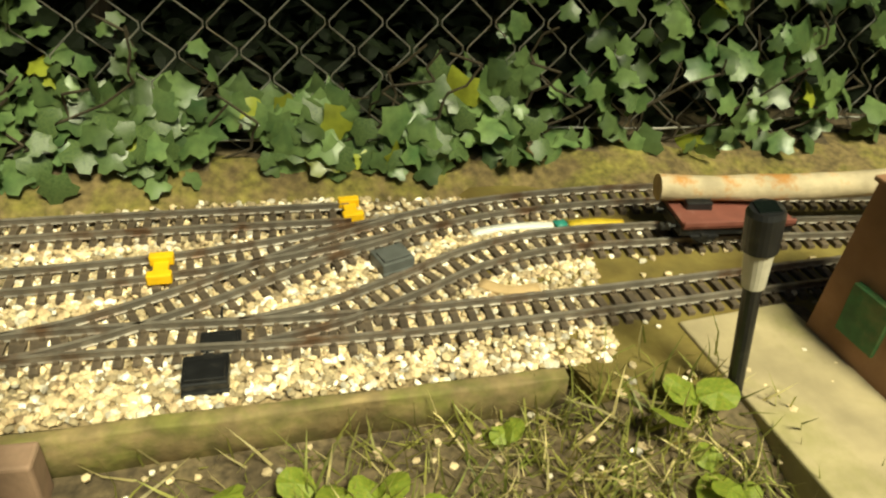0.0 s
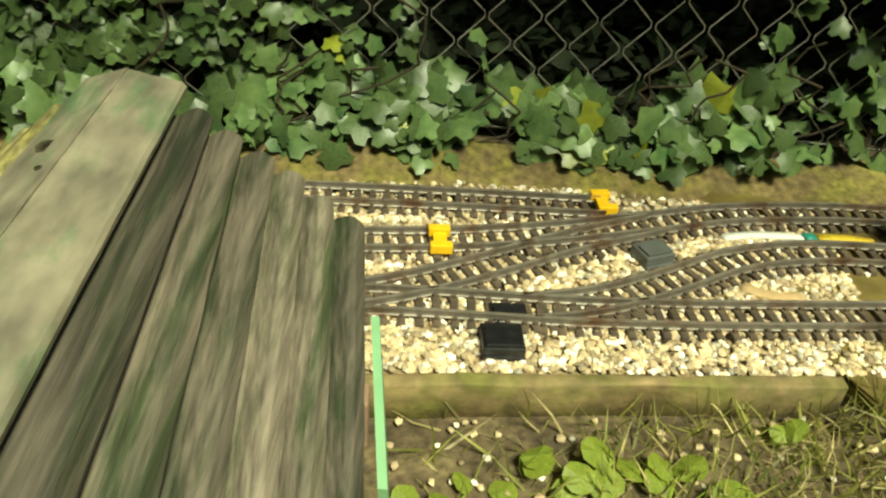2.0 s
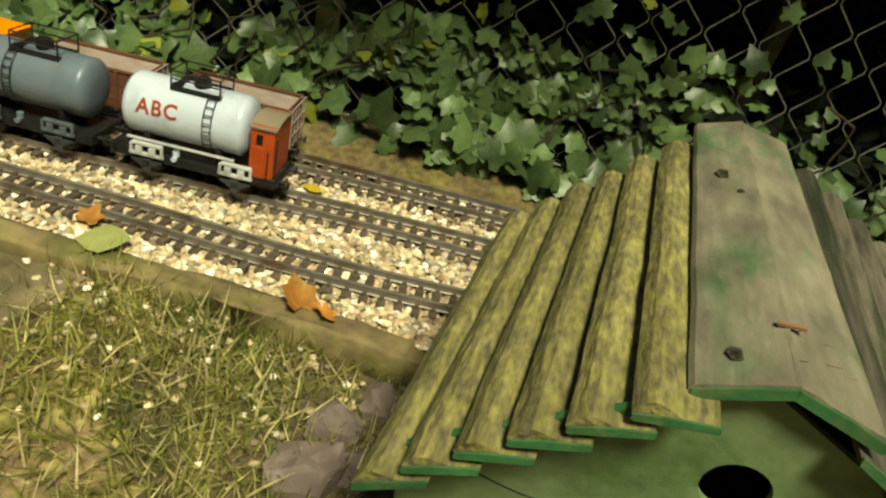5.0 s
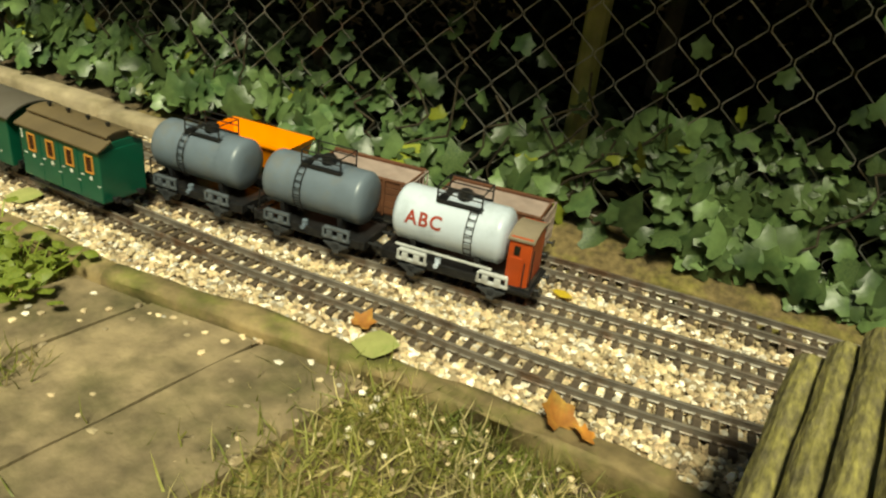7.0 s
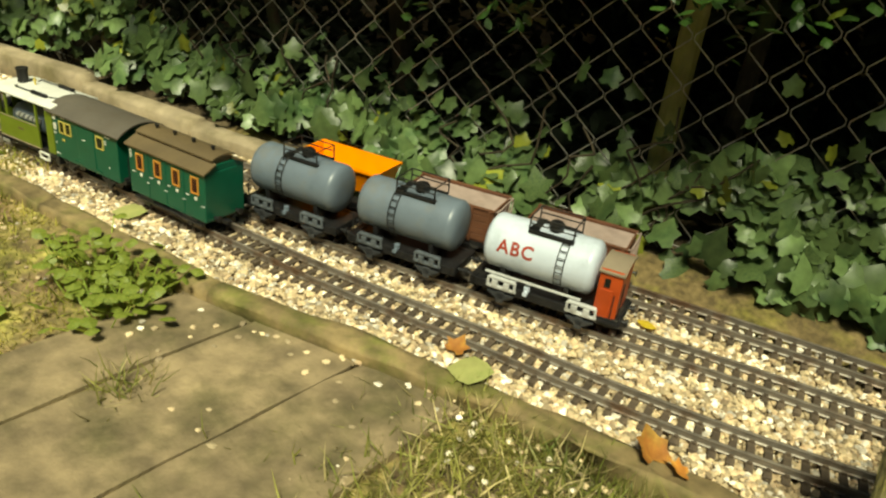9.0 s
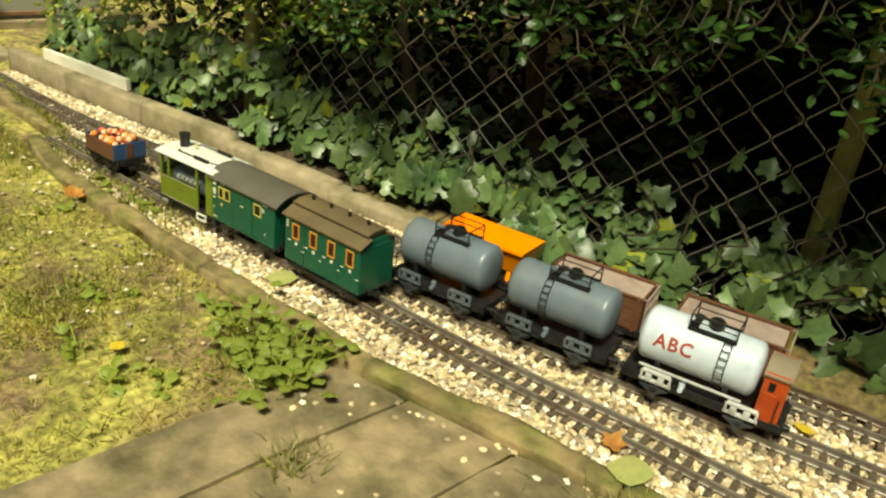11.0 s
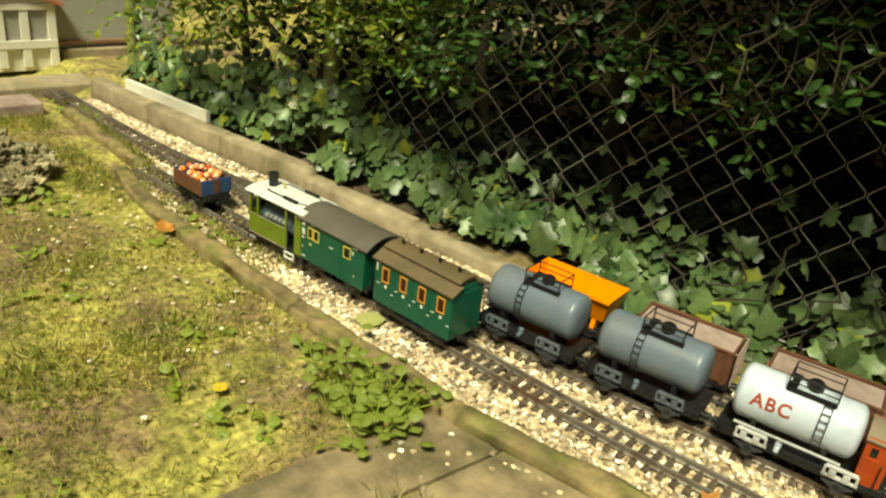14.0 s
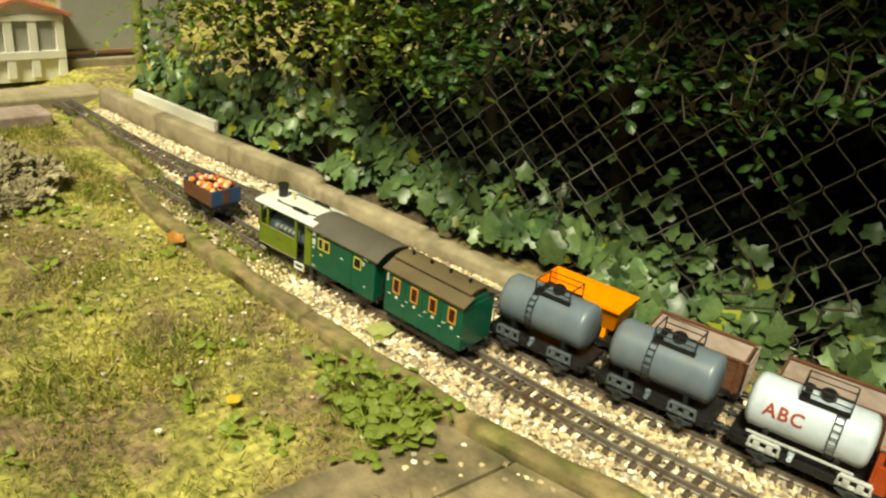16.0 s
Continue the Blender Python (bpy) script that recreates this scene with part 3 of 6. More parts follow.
def build_gravel():
    rng = random.Random(11)
    places = []
    for _ in range(54000):
        x = rng.uniform(-3.7, 0.26)
        if x < -2.4 and rng.random() < 0.45:
            continue
        y0, y1 = bed_edge_near(x), bed_edge_far(x)
        y = rng.uniform(y0, y1)
        if y1 - y < 0.08 and x > -1.8 and rng.random() < 0.6:
            continue
        s = rng.uniform(0.0030, 0.0052) if rng.random() < 0.75 else rng.uniform(0.0050, 0.0068)
        places.append((x, y, 0.0005 + rng.uniform(-0.002, 0.003), s, rng.uniform(0, 6.3), rng.uniform(-0.5, 0.5), rng.uniform(-0.5, 0.5)))
    scatter("gravel", stone_shapes(10, rng), places, M_GRAVEL, "loose pale cream and buff gravel around the tracks", "gravel")
    loose = []
    for _ in range(330):
        x = rng.choice((rng.uniform(-0.75, 0.5), rng.uniform(-0.3, 0.5), rng.uniform(-1.85, -0.85), rng.uniform(-1.3, -0.85)))
        y = bed_edge_near(x) - abs(rng.gauss(0, 0.11)) - 0.03
        loose.append((x, y, soil_height(x, y) + 0.008, rng.uniform(0.003, 0.006), rng.uniform(0, 6.3), 0, 0))
    for _ in range(60):
        x, y = rng.uniform(0.2, 0.6), rng.uniform(0.66, 1.0)
        loose.append((x, y, 0.003, rng.uniform(0.003, 0.006), rng.uniform(0, 6.3), 0, 0))
    for _ in range(170):
        x = rng.uniform(-3.0, -1.85)
        y = along(EDGE_FRONT, max(x, -2.97))[1] - 0.04 - abs(rng.gauss(0, 0.16))
        loose.append((x, y, soil_height(x, y) + 0.006, rng.uniform(0.003, 0.0055), rng.uniform(0, 6.3), 0, 0))
    scatter("stray_gravel", stone_shapes(6, rng), loose, M_GRAVEL, "stray cream pebbles spilled over soil and paving", "pebbles")


build_gravel()


# ---- rolling stock ----
def wheelset(parent, x, r=0.014):
    bm = fresh()
    for s in (-1, 1):
        rod(bm, (x, s * 0.019, RAIL_TOP + r), (x, s * 0.0235, RAIL_TOP + r), r, seg=20)
        rod(bm, (x, s * 0.0175, RAIL_TOP + r), (x, s * 0.019, RAIL_TOP + r), r * 1.14, seg=20)
    rod(bm, (x, -0.02, RAIL_TOP + r), (x, 0.02, RAIL_TOP + r), 0.003)
    return part("wheelset", bm, M_BLACK, parent)


def underframe(thing, half, width=0.036, z=0.044, plates=None, wheel_r=0.014, axles=0.5):
    bm = fresh()
    for s in (-1, 1):
        box(bm, -half, half, s * width - 0.004, s * width + 0.004, z, z + 0.014, 0.001)
    for e in (-1, 1):
        box(bm, e * half - 0.005, e * half + 0.005, -width - 0.004, width + 0.004, z, z + 0.015, 0.001)
        box(bm, e * (half + 0.008) - 0.008, e * (half + 0.008) + 0.008, -0.006, 0.006, z - 0.012, z - 0.004, 0.001)
    box(bm, -half, half, -width, width, z + 0.010, z + 0.013)
    part("underframe", bm, M_BLACK, thing)
    for e in (-1, 1):
        for s in (-1, 1):
            bm = fresh()
            rod(bm, (e * (half + 0.005), s * 0.024, z + 0.008), (e * (half + 0.016), s * 0.024, z + 0.008), 0.0028, seg=10)
            rod(bm, (e * (half + 0.016), s * 0.024, z + 0.008), (e * (half + 0.018), s * 0.024, z + 0.008), 0.0065, seg=14)
            part("buffer", bm, M_BLACK, thing)
    for e in (-1, 1):
        x = e * half * axles
        wheelset(thing, x, wheel_r)
        for s in (-1, 1):
            bm = fresh()
            y = s * (width + 0.007)
            box(bm, x - 0.006, x + 0.006, y - 0.003, y + 0.003, RAIL_TOP + wheel_r - 0.006, z + 0.004, 0.001)
            for k in range(4):
                w = 0.022 - k * 0.0045
                box(bm, x - w, x + w, y - 0.003, y + 0.003, z - 0.001 - k * 0.0026, z + 0.0012 - k * 0.0026)
            part("axle_guard", bm, plates or M_BLACK, thing, "grey metal axle guard" if plates else "")


def vehicle(name, path, x, label, category, group):
    px, py, a = along(path, x)
    thing = root(name, px, py, 0, 0, 0, a)
    return tagged(thing, label, category, group=group)


def barrel(bm, x0, x1, z, r, seg=32):
    """A lying tank with domed ends."""
    prof = [(x0 - 0.010, 0.0), (x0 - 0.0095, r * 0.45), (x0 - 0.007, r * 0.78), (x0 - 0.003, r * 0.93), (x0 + 0.002, r)]
    prof += [(x0 + 0.006, r)] + [(x0 + (x1 - x0) * k / 6, r) for k in range(1, 6)] + [(x1 - 0.006, r)]
    prof += [(2 * 0 + x1 + x0 - p[0], p[1]) for p in prof[4::-1]]
    rings = []
    for x, q in prof:
        rings.append([bm.verts.new((x, q * math.cos(2 * math.pi * k / seg), z + q * math.sin(2 * math.pi * k / seg))) for k in range(seg)] if q > 0 else [bm.verts.new((x, 0, z))])
    for a, b in zip(rings, rings[1:]):
        for k in range(seg):
            l = (k + 1) % seg
            if len(a) == 1:
                bm.faces.new((a[0], b[k], b[l]))
            elif len(b) == 1:
                bm.faces.new((a[k], a[l], b[0]))
            else:
                bm.faces.new((a[k], b[k], b[l], a[l]))
    return bm


def tank_wagon(path, x, white, cab, label):
    thing = vehicle("tank_wagon", path, x, label, "tank wagon", "tank wagons on the siding")
    half = 0.116 if cab else 0.098
    underframe(thing, half, plates=M_GUARD, axles=0.56)
    paint = M_TANKWHITE if white else M_TANKGREY
    b0, b1 = (-0.100, 0.064) if cab else (-0.083, 0.083)
    z, r = 0.1145, 0.0435
    tank = part("tank", barrel(fresh(), b0, b1, z, r), paint, thing, smooth=True)
    for e in (b0 + 0.03, b1 - 0.03):
        bm = fresh()
        prism(bm, [(-0.030, 0.056), (0.030, 0.056), (0.034, 0.085), (0.0, 0.074), (-0.034, 0.085)], "x", e - 0.004, e + 0.004)
        part("saddle", bm, M_BLACK, thing)
    mid = (b0 + b1) / 2 + 0.012
    for e in (mid - 0.035, mid + 0.038):
        bm = fresh()
        n = 28
        for k in range(n):
            a0, a1 = 2 * math.pi * k / n, 2 * math.pi * (k + 1) / n
            q = [bm.verts.new((e + d, (r + 0.0007) * math.cos(a), z + (r + 0.0007) * math.sin(a))) for a, d in ((a0, -0.0012), (a1, -0.0012), (a1, 0.0012), (a0, 0.0012))]
            bm.faces.new(q)
        part("band", bm, paint, thing)
    bm = fresh()
    rod(bm, (mid, 0, z + r - 0.004), (mid, 0, z + r + 0.010), 0.012, seg=20)
    rod(bm, (mid, 0, z + r + 0.010), (mid, 0, z + r + 0.013), 0.009, seg=16)
    part("hatch", bm, M_BLACK, thing)
    bm = fresh()
    box(bm, mid - 0.036, mid + 0.036, -0.026, -0.012, z + r - 0.006, z + r - 0.003)
    box(bm, mid - 0.036, mid + 0.036, 0.012, 0.026, z + r - 0.006, z + r - 0.003)
    box(bm, mid - 0.036, mid - 0.022, -0.026, 0.026, z + r - 0.003, z + r)
    part("walkway", bm, M_BLACK, thing)
    bm = fresh()
    top = z + r + 0.021
    for e in (-0.035, 0.035):
        for s in (-0.025, 0.025):
            rod(bm, (mid + e, s, z + r - 0.006), (mid + e, s, top), 0.0013, seg=6)
    for s in (-0.025, 0.025):
        for zz in (top, top - 0.011):
            rod(bm, (mid - 0.035, s, zz), (mid + 0.035, s, zz), 0.0012, seg=6)
    for e in (-0.035, 0.035):
        rod(bm, (mid + e, -0.025, top), (mid + e, 0.025, top), 0.0012, seg=6)
    part("handrail", bm, M_BLACK, thing)
    bm = fresh()
    lx = mid + (0.026 if cab else -0.03)
    for e in (-0.006, 0.006):
        last = None
        for k in range(9):
            y = -math.cos(math.radians(-50 + 14 * k)) * (r + 0.004)
            zz = z + math.sin(math.radians(-50 + 14 * k)) * (r + 0.004)
            p = (lx + e, y, zz)
            if last:
                rod(bm, last, p, 0.0008, seg=6)
            last = p
    for k in range(8):
        y = -math.cos(math.radians(-46 + 14 * k)) * (r + 0.004)
        zz = z + math.sin(math.radians(-46 + 14 * k)) * (r + 0.004)
        rod(bm, (lx - 0.006, y, zz), (lx + 0.006, y, zz), 0.0009, seg=6)
    part("ladder", bm, M_BLACK, thing)
    for e in (-half * 0.56, half * 0.56):
        bm = fresh()
        box(bm, e - 0.025, e + 0.025, -0.0475, -0.0435, 0.0525, 0.0570, 0.0008)
        box(bm, e - 0.022, e + 0.022, -0.0475, -0.0395, 0.0675, 0.0715, 0.0008)
        box(bm, e - 0.010, e + 0.010, -0.0440, -0.0390, 0.0500, 0.0560)
        for q in (-0.024, 0.0205):
            box(bm, e + q, e + q + 0.0035, -0.0475, -0.0435, 0.053, 0.0695)
        for q in (-0.0115, 0.008):
            box(bm, e + q - 0.0045, e + q + 0.0055, -0.0485, -0.0435, 0.0555, 0.0665, 0.001)
        part("axle_frame", bm, M_SILVER if white else M_GUARDLIGHT, thing, "pale silver axle frame" if white else "grey metal axle frame")
    bm = fresh()
    rod(bm, (mid - 0.02, -0.035, 0.052), (mid - 0.02, -0.035, 0.066), 0.005, seg=10)
    rod(bm, (mid - 0.02, -0.044, 0.056), (mid - 0.02, -0.03, 0.056), 0.004, seg=10)
    part("valve", bm, paint, thing)
    if white:
        bm = fresh()
        box(bm, b0 + 0.004, b1 - 0.004, -0.0415, -0.0375, 0.0735, 0.0760)
        part("side_rail", bm, M_SILVER, thing)
        letters(thing, "ABC", b0 + 0.018, z, r)
    if cab:
        brake_cab(thing, half)
    else:
        bm = fresh()
        for s in (-0.034, 0.034):
            rod(bm, (-half + 0.002, s, 0.056), (-half + 0.002, s, 0.092), 0.0013, seg=6)
        rod(bm, (-half + 0.002, -0.034, 0.092), (-half + 0.002, 0.034, 0.092), 0.0013, seg=6)
        rod(bm, (-half + 0.002, -0.034, 0.074), (-half + 0.002, 0.034, 0.074), 0.0011, seg=6)
        part("end_rail", bm, M_BLACK, thing)
    return thing


def letters(thing, text, x0, z, r):
    """Raised letters bent round the tank's side."""
    cu = bpy.data.curves.new("lettering", "FONT")
    cu.body = text
    cu.size = 0.0295
    cu.extrude = 0.0
    cu.offset = 0.0007
    cu.resolution_u = 3
    cu.space_character = 1.15
    tmp = new("tmp_text", cu)
    dg = bpy.context.evaluated_depsgraph_get()
    me = bpy.data.meshes.new_from_object(tmp.evaluated_get(dg))
    bpy.data.objects.remove(tmp)
    bm = fresh()
    bm.from_mesh(me)
    bmesh.ops.subdivide_edges(bm, edges=bm.edges[:], cuts=1)
    for v in bm.verts:
        a = math.radians(19) + (v.co.y - 0.013) / r
        v.co = Vector((x0 + v.co.x * 0.95, -math.cos(a) * (r + 0.0008), z + math.sin(a) * (r + 0.0008)))
    part("lettering", bm, M_RED, thing, "red lettering")


def brake_cab(thing, half):
    """The brakeman's hut at the end of the wagon."""
    x0, x1, y0, y1, z0, z1 = half - 0.036, half - 0.001, -0.037, 0.037, 0.042, 0.136
    cab = part("cab", box(fresh(), x0, x1, y0, y1, z0, z1, 0.0015), M_CAB, thing, "orange-red brakeman's cab")
    bm = fresh()
    n = 8
    prof = [(-0.040 + 0.080 * k / n, z1 - 0.002 + 0.008 * math.sin(math.pi * k / n)) for k in range(n + 1)]
    prism(bm, prof + [(y, zz - 0.003) for y, zz in reversed(prof)], "x", x0 - 0.002, x1 + 0.003)
    part("roof", bm, M_CABROOF, cab, "weathered grey-beige roof")
    bm = fresh()
    box(bm, x0 + 0.009, x0 + 0.018, y0 - 0.0012, y0 + 0.001, 0.108, 0.122)
    part("window", bm, M_BLACKGLASS, cab)
    bm = fresh()
    box(bm, x0 + 0.004, x0 + 0.023, y0 - 0.0018, y0 + 0.001, 0.052, 0.104, 0.0008)
    part("door", bm, M_CAB, cab)
    bm = fresh()
    rod(bm, (x0 + 0.028, y0 - 0.004, 0.06), (x0 + 0.028, y0 - 0.004, 0.10), 0.001, seg=6)
    rod(bm, (x1 + 0.003, y0 + 0.003, 0.06), (x1 + 0.003, y0 + 0.003, 0.12), 0.001, seg=6)
    part("grab_rail", bm, M_BLACK, cab)
    bm = fresh()
    box(bm, x0 - 0.002, x1 + 0.010, -0.044, 0.044, 0.050, 0.054)
    part("platform", bm, M_BLACK, cab)


tank_wagon(TRACK_MID, -1.272, True, True, "white tank wagon with red lettering and an orange-red brake cab")
tank_wagon(TRACK_MID, -1.515, False, False, "dull grey tank wagon with black handrails on the siding")
tank_wagon(TRACK_MID, -1.738, False, False, "bluish grey tank wagon with an end handrail on the siding")


def arched_roof(x0, x1, half, z, rise, thick=0.003, n=14):
    prof = [(-half + 2 * half * k / n, z + rise * (1 - abs(2 * k / n - 1) ** 2.2)) for k in range(n + 1)]
    return prism(fresh(), prof + [(y, zz - thick) for y, zz in reversed(prof)], "x", x0, x1)


def frame_ring(bm, x0, x1, z0, z1, y, w=0.0018, t=0.001):
    box(bm, x0 - w, x1 + w, y - t, y + t, z1, z1 + w)
    box(bm, x0 - w, x1 + w, y - t, y + t, z0 - w, z0)
    box(bm, x0 - w, x0, y - t, y + t, z0, z1)
    box(bm, x1, x1 + w, y - t, y + t, z0, z1)
    return bm


def mark(bm, x, z, w, h, y):
    return box(bm, x - w / 2, x + w / 2, y - 0.0004, y + 0.0004, z - h / 2, z + h / 2)


def baggage_coach(path, x):
    thing = vehicle("baggage_coach", path, x, "dark green baggage coach with a grey arched roof behind the engine", "railway coach", "coaches of the train")
    half, w = 0.096, 0.047
    underframe(thing, half, width=0.034, axles=0.6)
    body = part("body", box(fresh(), -half, half, -w, w, 0.050, 0.148, 0.0015), M_GREENCOACH, thing)
    bm = fresh()
    n = 14
    prof = [(-w + 2 * w * k / n, 0.1475 + 0.017 * (1 - abs(2 * k / n - 1) ** 2.2)) for k in range(n + 1)]
    prism(bm, prof, "x", -half + 0.001, half - 0.001)
    part("end_wall", bm, M_GREENCOACH, thing)
    part("roof", arched_roof(-half - 0.012, half + 0.012, w + 0.006, 0.148, 0.020), M_ROOFGREY, thing, "weathered grey-brown arched roof", smooth=False)
    for s in (-1, 1):
        y = s * w
        for x0, x1 in ((-0.072, -0.060), (-0.054, -0.040), (0.038, 0.056)):
            bm = fresh()
            frame_ring(bm, x0, x1, 0.109, 0.131, y + s * 0.0008)
            fr = part("window", bm, M_YELLOW, thing, "window with a thin yellow frame")
            bm = fresh()
            box(bm, x0, x1, y - 0.0005, y + 0.0005, 0.109, 0.131)
            part("pane", bm, M_BLACKGLASS, fr)
        bm = fresh()
        box(bm, -0.020, 0.030, y - 0.0015, y + 0.0015, 0.055, 0.138, 0.0008)
        part("sliding_door", bm, M_GREENCOACH, thing)
        for q in (0.058, 0.141):
            part("door_rail", box(fresh(), -0.034, 0.046, y - 0.0018, y + 0.0018, q - 0.001, q + 0.001), M_GREENCOACH, thing)
        yy = y + s * 0.0012
        for mx, mz, mw, mh in ((-0.087, 0.137, 0.009, 0.009), (-0.087, 0.118, 0.009, 0.014), (-0.088, 0.104, 0.006, 0.004), (-0.061, 0.140, 0.012, 0.0022), (0.070, 0.138, 0.014, 0.0022), (0.064, 0.128, 0.006, 0.0022), (0.064, 0.123, 0.006, 0.0022), (0.0, 0.112, 0.011, 0.0022), (-0.086, 0.060, 0.012, 0.002), (0.070, 0.075, 0.003, 0.003), (-0.089, 0.082, 0.003, 0.003)):
            part("marking", mark(fresh(), mx, mz, mw, mh, yy), M_WHITE, thing, "small white marking")
        bm = fresh()
        mark(bm, -0.064, 0.094, 0.007, 0.005, yy)
        part("emblem", bm, M_YELLOW, thing, "small yellow emblem")
    for e in (-1, 1):
        bm = fresh()
        for s in (-0.03, 0.03):
            rod(bm, (e * (half + 0.006), s, 0.056), (e * (half + 0.006), s, 0.10), 0.0012, seg=6)
        rod(bm, (e * (half + 0.006), -0.03, 0.10), (e * (half + 0.006), 0.03, 0.10), 0.0012, seg=6)
        rod(bm, (e * (half + 0.006), -0.03, 0.078), (e * (half + 0.006), 0.03, 0.078), 0.001, seg=6)
        box(bm, e * half, e * (half + 0.009), -0.034, 0.034, 0.052, 0.056)
        part("end_platform", bm, M_BLACK, thing)
    bm = fresh()
    rod(bm, (-half - 0.004, -w + 0.006, 0.128), (-half + 0.002, -w + 0.006, 0.128), 0.005, seg=14)
    part("lamp", bm, M_WHITE, thing, "round white end lamp")


def passenger_coach(path, x):
    thing = vehicle("passenger_coach", path, x, "dark green passenger coach with orange window frames and brown roof", "railway coach", "coaches of the train")
    half, w = 0.099, 0.044
    underframe(thing, half - 0.006, width=0.034, axles=0.6)
    part("body", box(fresh(), -half, half, -w, w, 0.046, 0.140, 0.0015), M_GREENCOACH, thing)
    bm = fresh()
    prism(bm, [(-w, 0.139), (w, 0.139), (w, 0.143), (0.024, 0.152), (-0.024, 0.152), (-w, 0.143)], "x", -half + 0.001, half - 0.001)
    part("gable", bm, M_GREENCOACH, thing)
    bm = fresh()
    prism(bm, [(-w - 0.005, 0.141), (-0.021, 0.155), (-0.021, 0.158), (-w - 0.005, 0.144)], "x", -half - 0.004, half + 0.004)
    prism(bm, [(w + 0.005, 0.141), (0.021, 0.155), (0.021, 0.158), (w + 0.005, 0.144)], "x", -half - 0.004, half + 0.004)
    part("lower_roof", bm, M_ROOFBROWN, thing, "brown lower roof slopes")
    box_ = part("clerestory", box(fresh(), -half + 0.006, half - 0.006, -0.021, 0.021, 0.150, 0.165), M_ROOFBROWN, thing)
    for s in (-1, 1):
        for k in range(9):
            xx = -half + 0.020 + k * (2 * half - 0.040) / 8
            bm = fresh()
            box(bm, xx - 0.0085, xx + 0.0085, s * 0.0215 - 0.0008, s * 0.0215 + 0.0008, 0.158, 0.1635)
            part("roof_light", bm, M_ORFRAME if k % 2 == 0 else M_BROWNWAGON, box_, "small orange roof light")
    part("upper_roof", arched_roof(-half + 0.001, half - 0.001, 0.026, 0.164, 0.006, 0.003, 8), M_ROOFBROWN, thing, "brown raised roof")
    for k in range(4):
        xx = -0.072 + k * 0.048
        bm = fresh()
        rod(bm, (xx, 0, 0.168), (xx, 0, 0.176), 0.0022, seg=8)
        rod(bm, (xx, 0, 0.174), (xx, 0, 0.178), 0.0038, seg=10)
        part("roof_vent", bm, M_BLACK, thing)
    for s in (-1, 1):
        y = s * w
        for k in range(4):
            xx = -0.068 + k * 0.0475
            bm = fresh()
            frame_ring(bm, xx - 0.007, xx + 0.007, 0.100, 0.128, y + s * 0.0008, 0.0026)
            fr = part("window", bm, M_ORFRAME, thing, "tall window with an orange frame")
            bm = fresh()
            box(bm, xx - 0.007, xx + 0.007, y - 0.0005, y + 0.0005, 0.100, 0.128)
            part("pane", bm, M_DARKGLASS, fr)
        yy = y + s * 0.0010
        signs = [(-half + 0.008, q, 0.004, 0.004) for q in (0.132, 0.126, 0.120)]
        for k in range(4):
            xx = -0.068 + k * 0.0475
            signs += [(xx + 0.002, 0.089, 0.006, 0.006), (xx - 0.018, 0.091, 0.008, 0.0016), (xx + 0.020, 0.078, 0.007, 0.0013)]
        for q in signs:
            part("marking", mark(fresh(), *q, yy), M_WHITE, thing, "small white marking")
        for q in (-0.046, 0.0, 0.046):
            part("panel_strip", box(fresh(), q - 0.0006, q + 0.0006, y - 0.0008, y + 0.0008, 0.050, 0.138), M_GREENCOACH, thing)
        bm = fresh()
        box(bm, -half + 0.01, half - 0.01, s * (w - 0.002) - 0.004, s * (w - 0.002) + 0.004, 0.036, 0.040)
        part("footboard", bm, M_BLACK, thing)


